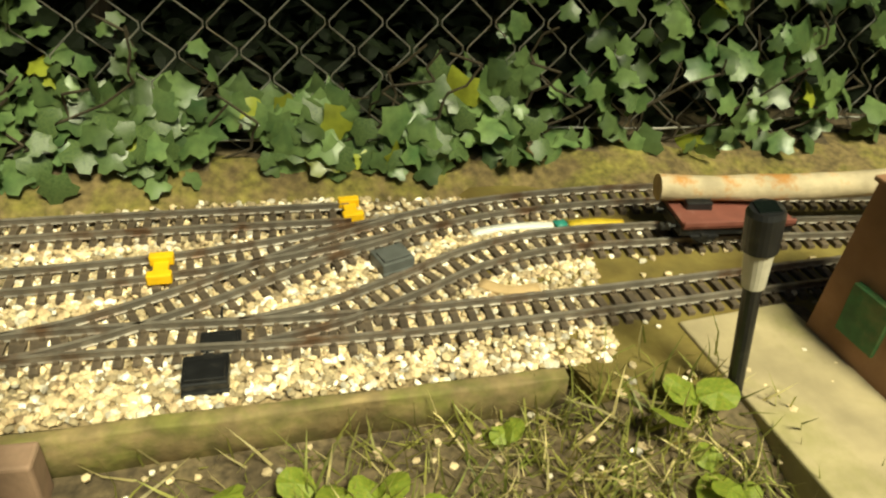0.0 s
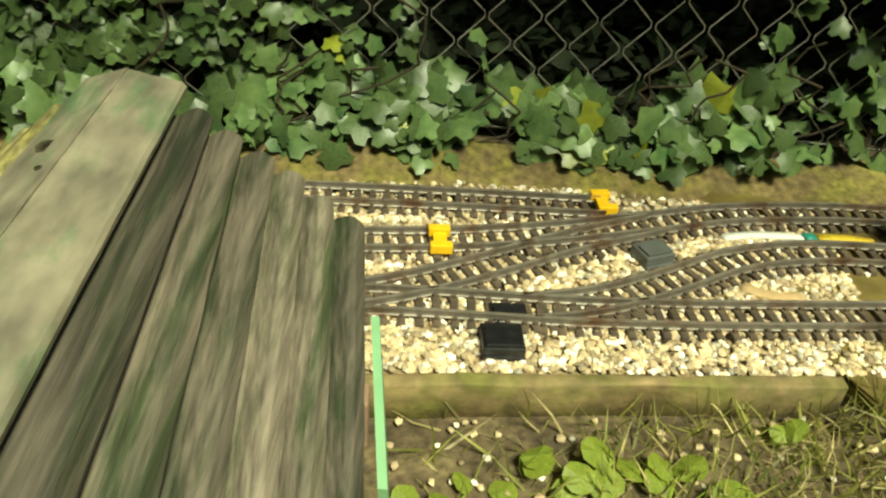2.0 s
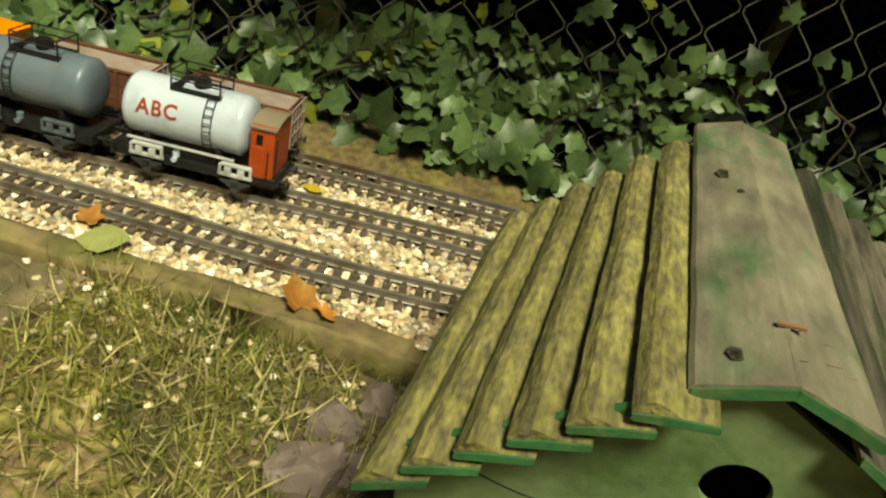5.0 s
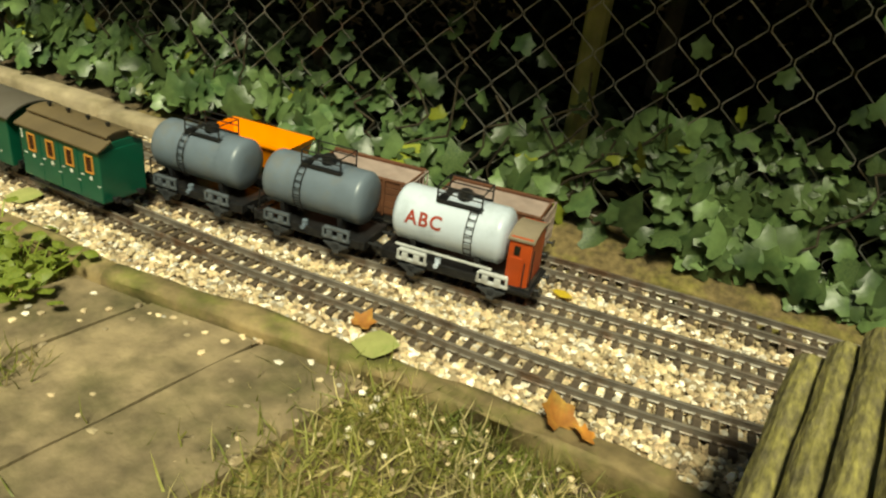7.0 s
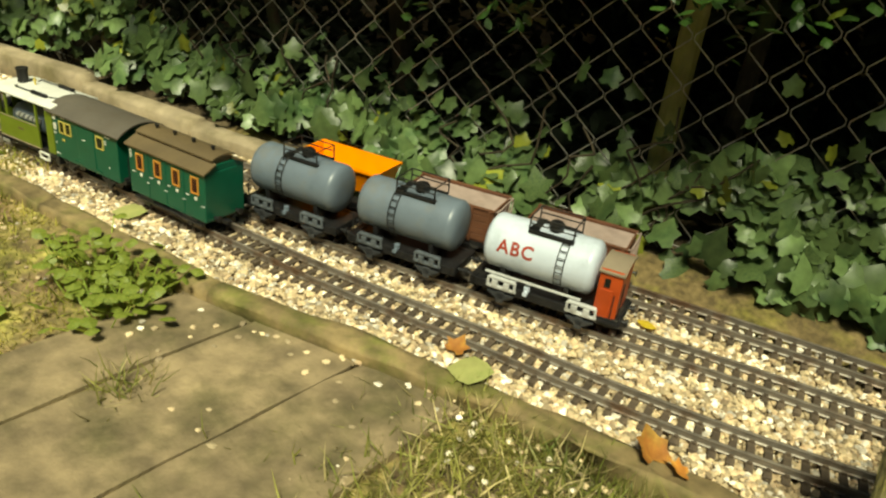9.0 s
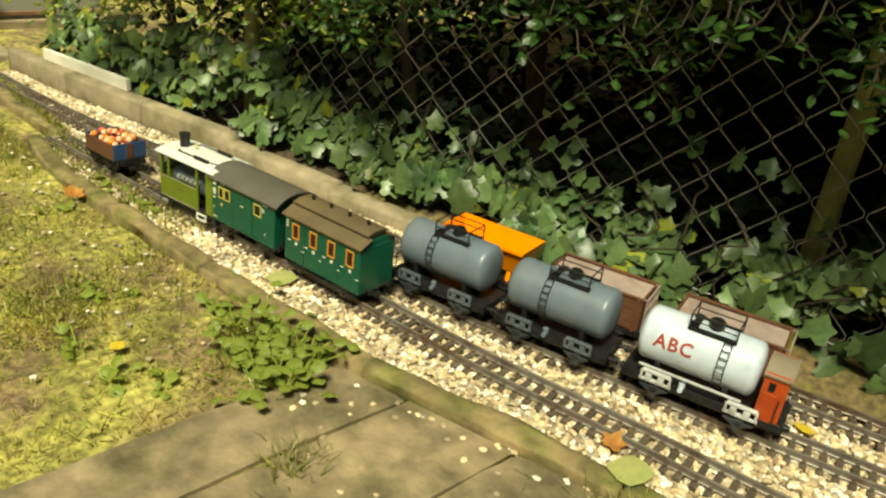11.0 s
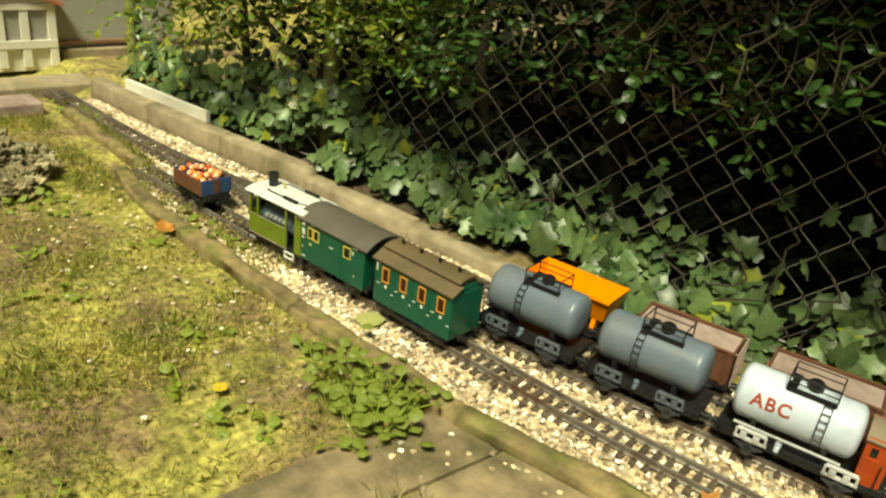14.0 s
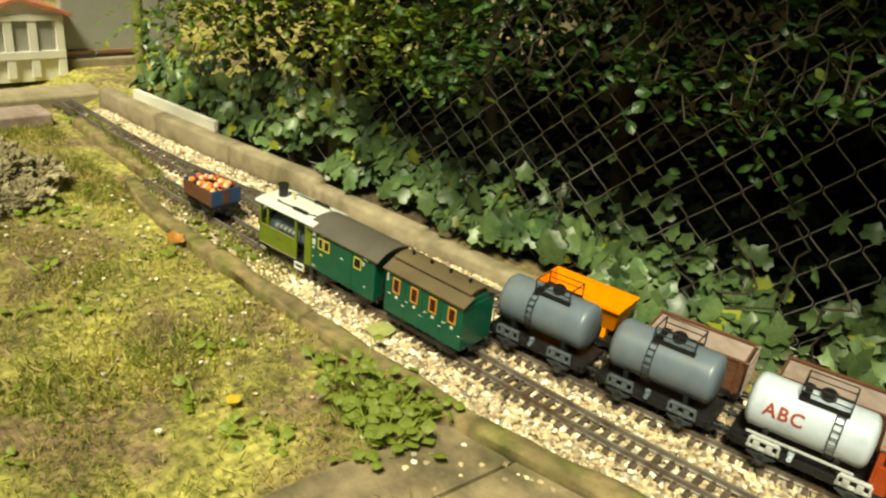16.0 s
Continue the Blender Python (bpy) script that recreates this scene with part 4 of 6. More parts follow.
def tram_engine(path, x):
    thing = vehicle("tram_engine", path, x, "olive green steam tram engine with a white roof pulling two coaches", "locomotive", "")
    half, w = 0.086, 0.046
    bm = fresh()
    box(bm, -half, half, -w + 0.004, w - 0.004, 0.038, 0.052, 0.001)
    for e in (-1, 1):
        box(bm, e * half - 0.006, e * half + 0.006, -w, w, 0.030, 0.050, 0.001)
    part("underframe", bm, M_BLACK, thing)
    for q in (-0.038, 0.030):
        ws = wheelset(thing, q, 0.0155)
        for s in (-1, 1):
            bm = fresh()
            rod(bm, (q, s * 0.0236, 0.0355), (q, s * 0.0245, 0.0355), 0.0115, seg=18)
            part("wheel_centre", bm, M_CAB, ws, "dull red wheel centre")
    for s in (-1, 1):
        y = s * w
        bm = fresh()
        t = 0.0015
        box(bm, -half, 0.040, y - t, y + t, 0.052, 0.100)
        box(bm, -half, half, y - t, y + t, 0.148, 0.154)
        for a, b in ((-half, -half + 0.006), (-half + 0.026, -half + 0.031), (0.034, 0.040), (0.066, half)):
            box(bm, a, b, y - t, y + t, 0.100, 0.148)
        box(bm, 0.066, half, y - t, y + t, 0.052, 0.100)
        part("side_panel", bm, M_OLIVE, thing)
        bm = fresh()
        box(bm, -half, 0.040, y - 0.002, y + 0.002, 0.0505, 0.0525)
        box(bm, -half + 0.004, 0.036, y + s * 0.0016 - 0.0004, y + s * 0.0016 + 0.0004, 0.0985, 0.1000)
        part("lining", bm, M_PALE, thing)
        bm = fresh()
        box(bm, -0.025, -0.008, y + s * 0.0016 - 0.0005, y + s * 0.0016 + 0.0005, 0.079, 0.083)
        part("nameplate", bm, M_ROOFBROWN, thing)
        bm = fresh()
        frame_ring(bm, 0.040, 0.064, 0.034, 0.044, y + s * 0.003, 0.003, 0.0015)
        part("step", bm, M_WHITE, thing, "white door step frame")
        bm = fresh()
        box(bm, -half + 0.004, -half + 0.024, y + s * 0.002 - 0.0015, y + s * 0.002 + 0.0015, 0.036, 0.043, 0.0008)
        part("sand_box", bm, M_STEEL, thing)
    for e in (-1, 1):
        bm = fresh()
        xx = e * half
        t = 0.0015
        box(bm, xx - t, xx + t, -w, w, 0.052, 0.104)
        box(bm, xx - t, xx + t, -w, w, 0.140, 0.154)
        for a, b in ((-w, -w + 0.008), (-0.016, 0.016), (w - 0.008, w)):
            box(bm, xx - t, xx + t, a, b, 0.104, 0.140)
        part("end_panel", bm, M_OLIVE, thing)
    bm = fresh()
    n = 14
    prof = [(-w - 0.006 + 2 * (w + 0.006) * k / n, 0.154 + 0.008 * (1 - abs(2 * k / n - 1) ** 3)) for k in range(n + 1)]
    prism(bm, prof + [(w + 0.006, 0.152), (-w - 0.006, 0.152)], "x", -half - 0.010, half + 0.010)
    roof = part("roof", bm, M_WHITE, thing, "white painted roof")
    bm = fresh()
    rod(bm, (-0.062, 0, 0.160), (-0.062, 0, 0.192), 0.0105, seg=22)
    rod(bm, (-0.062, 0, 0.188), (-0.062, 0, 0.193), 0.0118, seg=22)
    part("chimney", bm, M_BLACK, thing)
    bm = fresh()
    for s in (-1, 1):
        rod(bm, (0.010, s * 0.030, 0.164), (0.052, s * 0.030, 0.164), 0.0042, seg=12)
        rod(bm, (-0.045, s * 0.030, 0.164), (0.010, s * 0.030, 0.164), 0.0013, seg=6)
        rod(bm, (-0.045, s * 0.030, 0.164), (-0.048, s * 0.022, 0.162), 0.0013, seg=6)
        rod(bm, (0.052, s * 0.030, 0.164), (0.075, s * 0.020, 0.163), 0.0011, seg=6)
    rod(bm, (0.075, -0.020, 0.163), (0.075, 0.020, 0.163), 0.0011, seg=6)
    part("roof_pipes", bm, M_BLACK, roof)
    bm = fresh()
    rod(bm, (-0.030, 0.004, 0.160), (-0.030, 0.004, 0.178), 0.0018, seg=8)
    rod(bm, (-0.030, 0.004, 0.170), (-0.030, 0.004, 0.173), 0.0034, seg=10)
    part("whistle", bm, M_YELLOW, thing, "small brass whistle")
    bm = fresh()
    barrel(bm, -0.070, 0.030, 0.092, 0.028, 20)
    part("boiler", bm, M_TANKGREY, thing, smooth=True)
    bm = fresh()
    for k in range(5):
        rod(bm, (-0.04 + k * 0.014, -0.034, 0.104), (-0.032 + k * 0.014, -0.034, 0.104), 0.006, seg=10)
    part("fittings", bm, M_STEEL, thing)
    bm = fresh()
    rod(bm, (-half - 0.024, 0, 0.088), (-half, 0, 0.088), 0.032, seg=26)
    rod(bm, (-half - 0.027, 0, 0.088), (-half - 0.024, 0, 0.088), 0.026, seg=26)
    smoke = part("smokebox", bm, M_BLACK, thing)
    for y, zz in ((-0.018, 0.062), (0.018, 0.062), (0.0, 0.120)):
        bm = fresh()
        rod(bm, (-half - 0.034, y, zz), (-half - 0.022, y, zz), 0.0075, seg=16)
        part("head_lamp", bm, M_WHITE, smoke, "white ringed head lamp")


TRAIN_X = -1.905
passenger_coach(TRACK_MAIN, TRAIN_X)
baggage_coach(TRACK_MAIN, TRAIN_X - 0.222)
tram_engine(TRACK_MAIN, TRAIN_X - 0.405)
for nm in ("passenger_coach", "baggage_coach", "tram_engine"):
    bpy.data.objects[nm].scale.z = 0.94


def open_tub(bm, l, w0, w1, z0, z1, t=0.003):
    """A flared open box with thickness: outer and inner shells joined at the rim."""
    o0 = [(-l * 0.86, -w0), (l * 0.86, -w0), (l * 0.86, w0), (-l * 0.86, w0)]
    o1 = [(-l, -w1), (l, -w1), (l, w1), (-l, w1)]
    i1 = [(-l + t, -w1 + t), (l - t, -w1 + t), (l - t, w1 - t), (-l + t, w1 - t)]
    i0 = [(-l * 0.86 + t, -w0 + t), (l * 0.86 - t, -w0 + t), (l * 0.86 - t, w0 - t), (-l * 0.86 + t, w0 - t)]
    rings = [[bm.verts.new((x, y, z)) for x, y in r] for r, z in ((o0, z0), (o1, z1), (i1, z1), (i0, z0 + t))]
    for a, b in zip(rings, rings[1:]):
        for k in range(4):
            bm.faces.new((a[k], a[(k + 1) % 4], b[(k + 1) % 4], b[k]))
    bm.faces.new(rings[0])
    bm.faces.new(rings[-1])
    return bm


def hopper_wagon(path, x):
    thing = vehicle("hopper_wagon", path, x, "bright orange plastic hopper wagon standing beside the fence", "wagon", "open wagons by the fence")
    underframe(thing, 0.088, axles=0.55)
    part("tub", open_tub(fresh(), 0.092, 0.026, 0.044, 0.080, 0.142), M_ORANGE, thing)
    for e in (-0.06, 0.06):
        bm = fresh()
        prism(bm, [(-0.03, 0.056), (0.03, 0.056), (0.022, 0.090), (-0.022, 0.090)], "x", e - 0.004, e + 0.004)
        part("tub_bracket", bm, M_ORANGE, thing)
    for s in (-1, 1):
        bm = fresh()
        box(bm, -0.092, 0.092, s * 0.0445 - 0.002, s * 0.0445 + 0.002, 0.136, 0.142, 0.0008)
        part("rim", bm, M_ORANGE, thing)
    thing.scale.z = 0.84


def gondola(path, x, label):
    thing = vehicle("open_wagon", path, x, label, "wagon", "open wagons by the fence")
    half, w = 0.088, 0.040
    underframe(thing, half, axles=0.55)
    bm = fresh()
    box(bm, -half, half, -w, w, 0.056, 0.060)
    part("floor", bm, M_BROWNWAGON, thing)
    for s in (-1, 1):
        for k in range(5):
            bm = fresh()
            box(bm, -half, half, s * w - 0.0016, s * w + 0.0016, 0.060 + k * 0.0145, 0.0735 + k * 0.0145, 0.0006)
            part("side_board", bm, M_BROWNWAGON, thing)
        for k in range(6):
            xx = -half + 0.006 + k * (2 * half - 0.012) / 5
            bm = fresh()
            box(bm, xx - 0.0025, xx + 0.0025, s * (w + 0.003) - 0.002, s * (w + 0.003) + 0.002, 0.056, 0.132, 0.0006)
            part("side_post", bm, M_BROWNWAGON, thing)
    for e in (-1, 1):
        bm = fresh()
        for k in range(5):
            box(bm, e * half - 0.0016, e * half + 0.0016, -w, w, 0.060 + k * 0.0145, 0.0735 + k * 0.0145)
        part("end_board", bm, M_BROWNWAGON, thing)
    bm = fresh()
    box(bm, -half + 0.002, half - 0.002, -w + 0.002, w - 0.002, 0.112, 0.129, 0.002)
    part("cover", bm, M_PALE, thing, "pale dusty cover board")
    bm = fresh()
    for s in (-1, 1):
        box(bm, -half - 0.003, half + 0.003, s * (w + 0.0005) - 0.003, s * (w + 0.0005) + 0.003, 0.131, 0.135, 0.0006)
    part("top_rail", bm, M_BROWNWAGON, thing)
    bm = fresh()
    for y in (-0.036, -0.018, 0.0, 0.018, 0.036):
        rod(bm, (half + 0.008, y, 0.056), (half + 0.008, y, 0.134), 0.0014, seg=6)
    for z in (0.08, 0.107, 0.134):
        rod(bm, (half + 0.008, -0.037, z), (half + 0.008, 0.037, z), 0.0014, seg=6)
    for y in (-0.036, 0.036):
        rod(bm, (half, y, 0.132), (half + 0.008, y, 0.132), 0.0012, seg=6)
    part("end_railing", bm, M_PALE, thing, "pale grey end railing")
    thing.scale.z = 0.84


hopper_wagon(TRACK_BACK, -1.755)
gondola(TRACK_BACK, -1.53, "brown planked open wagon with a pale cover beside the fence")
gondola(TRACK_BACK, -1.305, "brown planked open wagon with a pale cover beside the fence")


def fruit_wagon():
    px, py, a = along(TRACK_MAIN, -2.655)
    thing = tagged(root("toy_wagon", px, py, 0, 0, 0, a), "small blue and brown toy wagon loaded with orange fruit", "wagon")
    half, w = 0.062, 0.040
    underframe(thing, half, width=0.03, axles=0.5)
    bm = fresh()
    box(bm, -half, half, -w, w, 0.054, 0.058)
    part("floor", bm, M_BLACK, thing)
    for s in (-1, 1):
        bm = fresh()
        box(bm, -half, half, s * w - 0.0018, s * w + 0.0018, 0.058, 0.094, 0.0008)
        part("side", bm, M_BROWNWAGON, thing, "brown side panel")
    for e in (-1, 1):
        bm = fresh()
        box(bm, e * half - 0.0018, e * half + 0.0018, -w, w, 0.058, 0.096, 0.0008)
        panel = part("end", bm, M_BLUE, thing, "blue end panel")
        bm = fresh()
        box(bm, e * (half + 0.002) - 0.0008, e * (half + 0.002) + 0.0008, -0.008, 0.008, 0.060, 0.094)
        part("stripe", bm, M_BROWNWAGON, panel)
    rng = random.Random(3)
    for k in range(27):
        bm = fresh()
        r = rng.uniform(0.0065, 0.0095)
        bmesh.ops.create_icosphere(bm, subdivisions=2, radius=r)
        for v in bm.verts:
            v.co *= 1 + 0.08 * noise.noise(v.co * 90 + Vector((k, 0, 0)))
        ob = part("fruit", bm, (M_PEACH, M_ORFRUIT, M_PEACH, M_REDFRUIT)[k % 4], None, smooth=True)
        tagged(ob, "small orange fruit lying in the toy wagon", "fruit", group="fruit in the toy wagon")
        lx, ly = -0.048 + 0.016 * (k % 7) + rng.uniform(-0.004, 0.004), -0.027 + 0.018 * (k // 7) + rng.uniform(-0.004, 0.004)
        c, s = math.cos(radians(a)), math.sin(radians(a))
        ob.matrix_basis = pose((px + lx * c - ly * s) * K, (py + lx * s + ly * c) * K, (0.082 + rng.uniform(0, 0.018)) * K)


fruit_wagon()


def flat_wagon():
    px, py, a = along(TRACK_SIDE, 0.47)
    thing = tagged(root("flat_wagon", px, py, 0, 0, 0, a), "low red-brown flat wagon on the curved siding", "wagon")
    underframe(thing, 0.085, z=0.034, wheel_r=0.010, axles=0.6)
    part("deck", box(fresh(), -0.088, 0.088, -0.044, 0.044, 0.047, 0.056, 0.0015), M_REDFLAT, thing)
    bm = fresh()
    for s in (-1, 1):
        box(bm, -0.088, 0.088, s * 0.044 - 0.002, s * 0.044 + 0.002, 0.052, 0.060, 0.0008)
    part("side_rail", bm, M_REDFLAT, thing)
    # birch log lying across the next wagons
    lx, ly, la = along(TRACK_SIDE, 0.72)
    log = tagged(root("birch_log", lx, ly, 0.095, 0, -1.5, la - 4), "peeling pale birch log lying on the wagon", "log")
    v, f, n, seg = [], [], 26, 16
    for i in range(n):
        x = -0.36 + 0.72 * i / (n - 1)
        r = 0.0205 + 0.005 * noise.noise((x * 9, 0, 3))
        for k in range(seg):
            q = 2 * math.pi * k / seg
            rr = r * (1 + 0.10 * noise.noise((x * 14, math.cos(q), math.sin(q))))
            v.append((x, rr * math.cos(q), rr * math.sin(q) + 0.010 * math.sin(x * 7)))
    for i in range(n - 1):
        for k in range(seg):
            f.append((i * seg + k, i * seg + (k + 1) % seg, (i + 1) * seg + (k + 1) % seg, (i + 1) * seg + k))
    raw("bark", v, f, M_BARK, log, smooth=True)
    for i, x in ((0, -0.3605), (n - 1, 0.3605)):
        bm = fresh()
        c = [bm.verts.new((x, q[1] * 0.97, q[2])) for q in v[i * seg:(i + 1) * seg]]
        bm.faces.new(c)
        part("cut_end", bm, M_CUT, log, "cut end of the log")
    for q in (-0.3, 0.22):
        bm = fresh()
        box(bm, q - 0.02, q + 0.02, -0.028, 0.028, -0.040, -0.019, 0.002)
        part("chock", bm, M_BLACK, log)


flat_wagon()


# ---- bird house ----
def bird_house():
    thing = tagged(root("bird_house", -0.535, 0.327, -0.044, 4.0, -4.5, 8.1), "weathered green wooden bird house with a mossy overlapping board roof", "bird house")
    # board tips (across, up) at the gable and at the rear, ridge board first; the roof has warped a little
    tips = {
        -1: ([(0.055, 0.3645), (0.086, 0.359), (0.118, 0.341), (0.149, 0.323), (0.178, 0.306), (0.208, 0.286), (0.237, 0.264)],
             [(0.042, 0.3695), (0.070, 0.351), (0.097, 0.3335), (0.124, 0.316), (0.151, 0.2985), (0.178, 0.281), (0.205, 0.2635)]),
        1: ([(0.056, 0.3585), (0.090, 0.322), (0.122, 0.291), (0.153, 0.265), (0.183, 0.243), (0.211, 0.223), (0.238, 0.205)],
            [(0.049, 0.366), (0.078, 0.351), (0.105, 0.337), (0.132, 0.321), (0.158, 0.305), (0.184, 0.288), (0.209, 0.2675)]),
    }
    ridge = 0.381
    yw, hw = -0.160, 0.222
    # gable board with a round hole, front and back faces bridged
    gable = [(-hw, -0.02), (0.19, -0.02), (0.19, 0.226), (0.092, 0.300), (0, 0.358), (-0.121, 0.322), (-hw, 0.252)]
    m, n = len(gable), 24
    cx, cz, cr = -0.003, 0.279, 0.0225
    bm = fresh()
    hole = [(cx + cr * math.cos(2 * math.pi * k / n), cz + cr * math.sin(2 * math.pi * k / n)) for k in range(n)]
    rings = []
    for y in (yw, yw + 0.007):
        outer = [bm.verts.new((u, y, w)) for u, w in gable]
        inner = [bm.verts.new((u, y, w)) for u, w in hole]
        eo = [bm.edges.new((outer[k], outer[(k + 1) % m])) for k in range(m)]
        ei = [bm.edges.new((inner[k], inner[(k + 1) % n])) for k in range(n)]
        bmesh.ops.triangle_fill(bm, use_beauty=True, use_dissolve=False, edges=eo + ei)
        rings.append((outer, inner))
    for k in range(m):
        bm.faces.new((rings[0][0][k], rings[0][0][(k + 1) % m], rings[1][0][(k + 1) % m], rings[1][0][k]))
    for k in range(n):
        bm.faces.new((rings[0][1][k], rings[0][1][(k + 1) % n], rings[1][1][(k + 1) % n], rings[1][1][k]))
    # drop faces that the fill laid over the hole
    kill = [fc for fc in bm.faces if len(fc.verts) == 3 and all(math.hypot(v.co.x - cx, v.co.z - cz) < cr + 0.0005 for v in fc.verts)]
    bmesh.ops.delete(bm, geom=kill, context="FACES_ONLY")
    front_wall = part("front_wall", bm, M_GABLE, thing, "faded green gable board with a round hole")
    rng = random.Random(8)
    for a, b, c, d in ((0.019, 0.068, 0.280, 0.270), (-0.050, 0.045, 0.246, 0.222), (-0.221, -0.06, 0.248, 0.206), (-0.19, -0.08, 0.12, 0.09)):
        bm = fresh()
        prev, steps = (a, c), 9
        for k in range(1, steps + 1):
            q = (a + (b - a) * k / steps, c + (d - c) * k / steps + rng.uniform(-0.0022, 0.0022))
            r = 0.0006 * (1 - 0.6 * abs(2 * k / steps - 1))
            rod(bm, (prev[0], yw - 0.0002, prev[1]), (q[0], yw - 0.0002, q[1]), r, seg=5)
            prev = q
        part("crack", bm, M_HOLE, front_wall, "dark crack in the board")
    bm = fresh()
    prism(bm, [(min(u, 0.165), w) for u, w in gable[:2]] + [(0.165, 0.235), (0, 0.350), (-0.175, 0.270), (-0.175, -0.02)], "y", 0.100, 0.112)
    part("back_wall", bm, M_GABLE, thing)
    for xa, xb, za, zb in ((-0.222, -0.175, 0.244, 0.258), (0.19, 0.165, 0.205, 0.225)):
        bm = fresh()
        e = 0.006 if xa < 0 else -0.006
        lo = [bm.verts.new(p) for p in ((xa, yw + 0.013, -0.02), (xb, 0.099, -0.02), (xb + e * 2, 0.099, -0.02), (xa + e * 2, yw + 0.013, -0.02))]
        hi = [bm.verts.new(p) for p in ((xa, yw + 0.013, za), (xb, 0.099, zb), (xb + e * 2, 0.099, zb), (xa + e * 2, yw + 0.013, za))]
        bm.faces.new(lo)
        bm.faces.new(hi)
        for k in range(4):
            bm.faces.new((lo[k], lo[(k + 1) % 4], hi[(k + 1) % 4], hi[k]))
        part("side_wall", bm, M_GABLE, thing)
    # near-black block behind the hole; the interior's shade is put into its colour
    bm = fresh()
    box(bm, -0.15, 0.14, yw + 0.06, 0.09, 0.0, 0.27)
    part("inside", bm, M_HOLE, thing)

    # roof: lapped boards, each lofted from its gable end to its rear end
    def loft(s, f0, f1, up0, up1, y0, y1, wide, thick, mat, seed, ny=15):
        """f0, f1: tip at the front and rear; up0, up1: rise of the board inwards over its width."""
        bm = fresh()
        rows = []
        swell = 0.0003 if mat is M_RIDGE else 0.0062
        for j in range(ny):
            t = j / (ny - 1)
            tx, tz = f0[0] + (f1[0] - f0[0]) * t, f0[1] + (f1[1] - f0[1]) * t
            up = up0 + (up1 - up0) * t
            y = y0 + (y1 - y0) * t
            worn = 0.0016 * noise.noise((t * 7, seed, 0)) + 0.0009 * noise.noise((t * 23, seed, 4))
            ins, row = wide[0] + (wide[1] - wide[0]) * t, []
            for q, lift in ((1.0, -swell * 0.6), (0.78, -swell * 0.7), (0.6, -swell * 0.35), (0.42, swell * 0.45), (0.27, swell), (0.14, swell * 0.8), (0.05, swell * 0.1)):
                row.append((tx - ins * q + worn * (1 - q), tz + up * q + lift + 0.0012 * noise.noise((t * 9, q * 3, seed))))
            row.append((tx + worn, tz - thick * 0.30))
            row.append((tx + worn * 0.6 - 0.0008, tz - thick * 0.8))
            row.append((tx - 0.003, tz - thick))
            row.append((tx - ins, tz + up - thick))
            ends = 0.0018 * noise.noise((seed * 3.0, t * 40, 1)) if j in (0, ny - 1) else 0.0
            rows.append([bm.verts.new((s * u, y + ends + (0.0012 * noise.noise((u * 120, seed, 2)) if j in (0, ny - 1) else 0.0), w)) for u, w in row])
        for a, b in zip(rows, rows[1:]):
            for q in range(len(a)):
                bm.faces.new((a[q], a[(q + 1) % len(a)], b[(q + 1) % len(a)], b[q]))
        bm.faces.new(rows[0])
        bm.faces.new(rows[-1])
        board = part("ridge_board" if mat is M_RIDGE else "roof_board", bm, mat, thing, "worn ridge board with flaking green paint" if mat is M_RIDGE else "")
        # painted end grain
        bm = fresh()
        up, width = up0, wide[0]
        tx, tz = f0
        outline = [(tx - width, tz + up - 0.0012), (tx - width * 0.4, tz + up * 0.4 - 0.0005), (tx - 0.0012, tz - 0.0016), (tx - 0.0006, tz - thick * 0.8), (tx - 0.003, tz - thick + 0.0004), (tx - width, tz + up - thick + 0.0004)]
        prism(bm, [(s * u, w) for u, w in outline], "y", y0 - 0.0030, y0 - 0.0012)
        part("board_end", bm, M_GREENEDGE if mat is M_RIDGE else M_BOARDEND, board, "green painted board end")
        return board

    for s in (-1, 1):
        f, b = tips[s]
        mat = M_ROOFMOSS if s < 0 else M_ROOFWORN
        thick = 0.0065 if s < 0 else 0.0080
        for k in range(1, 7):
            def rise(ends):
                dx, dz = ends[k][0] - ends[k - 1][0], ends[k - 1][1] - ends[k][1]
                return min(max((dz - thick - (0.0035 if s < 0 else 0.0065)) / dx, 0.1), 0.95)
            width = 0.048
            y0 = -0.196 - 0.004 * k if s < 0 else -0.180 - 0.002 * k
            y1 = 0.205 - 0.009 * k + rng.uniform(-0.003, 0.003)
            loft(s, f[k], b[k], rise(f) * width, rise(b) * width, y0, y1, (width, width), thick, mat, k * 5.3 + s)
        # strip of green board under the ends, along the gable
        bm = fresh()
        under = [(u - 0.004, w - thick + 0.001) for u, w in f[1:]]
        low = [(u, w - 0.011) for u, w in under]
        y0 = -0.192 if s < 0 else -0.177
        prism(bm, [(s * u, w) for u, w in under + low[::-1]], "y", y0, y0 + 0.006)
        part("barge_board", bm, M_GREENEDGE, thing, "green painted board under the roof's edge")
        # ridge board, its inner edge on the ridge
        wf, wb = f[0][0], b[0][0]
        cap = loft(s, f[0], b[0], ridge - f[0][1] + (0.0006 if s < 0 else 0), ridge - b[0][1] + (0.0006 if s < 0 else 0), -0.174, 0.228, (wf + 0.001, wb + 0.001), 0.009, M_RIDGE, 40 + s * 3.1)
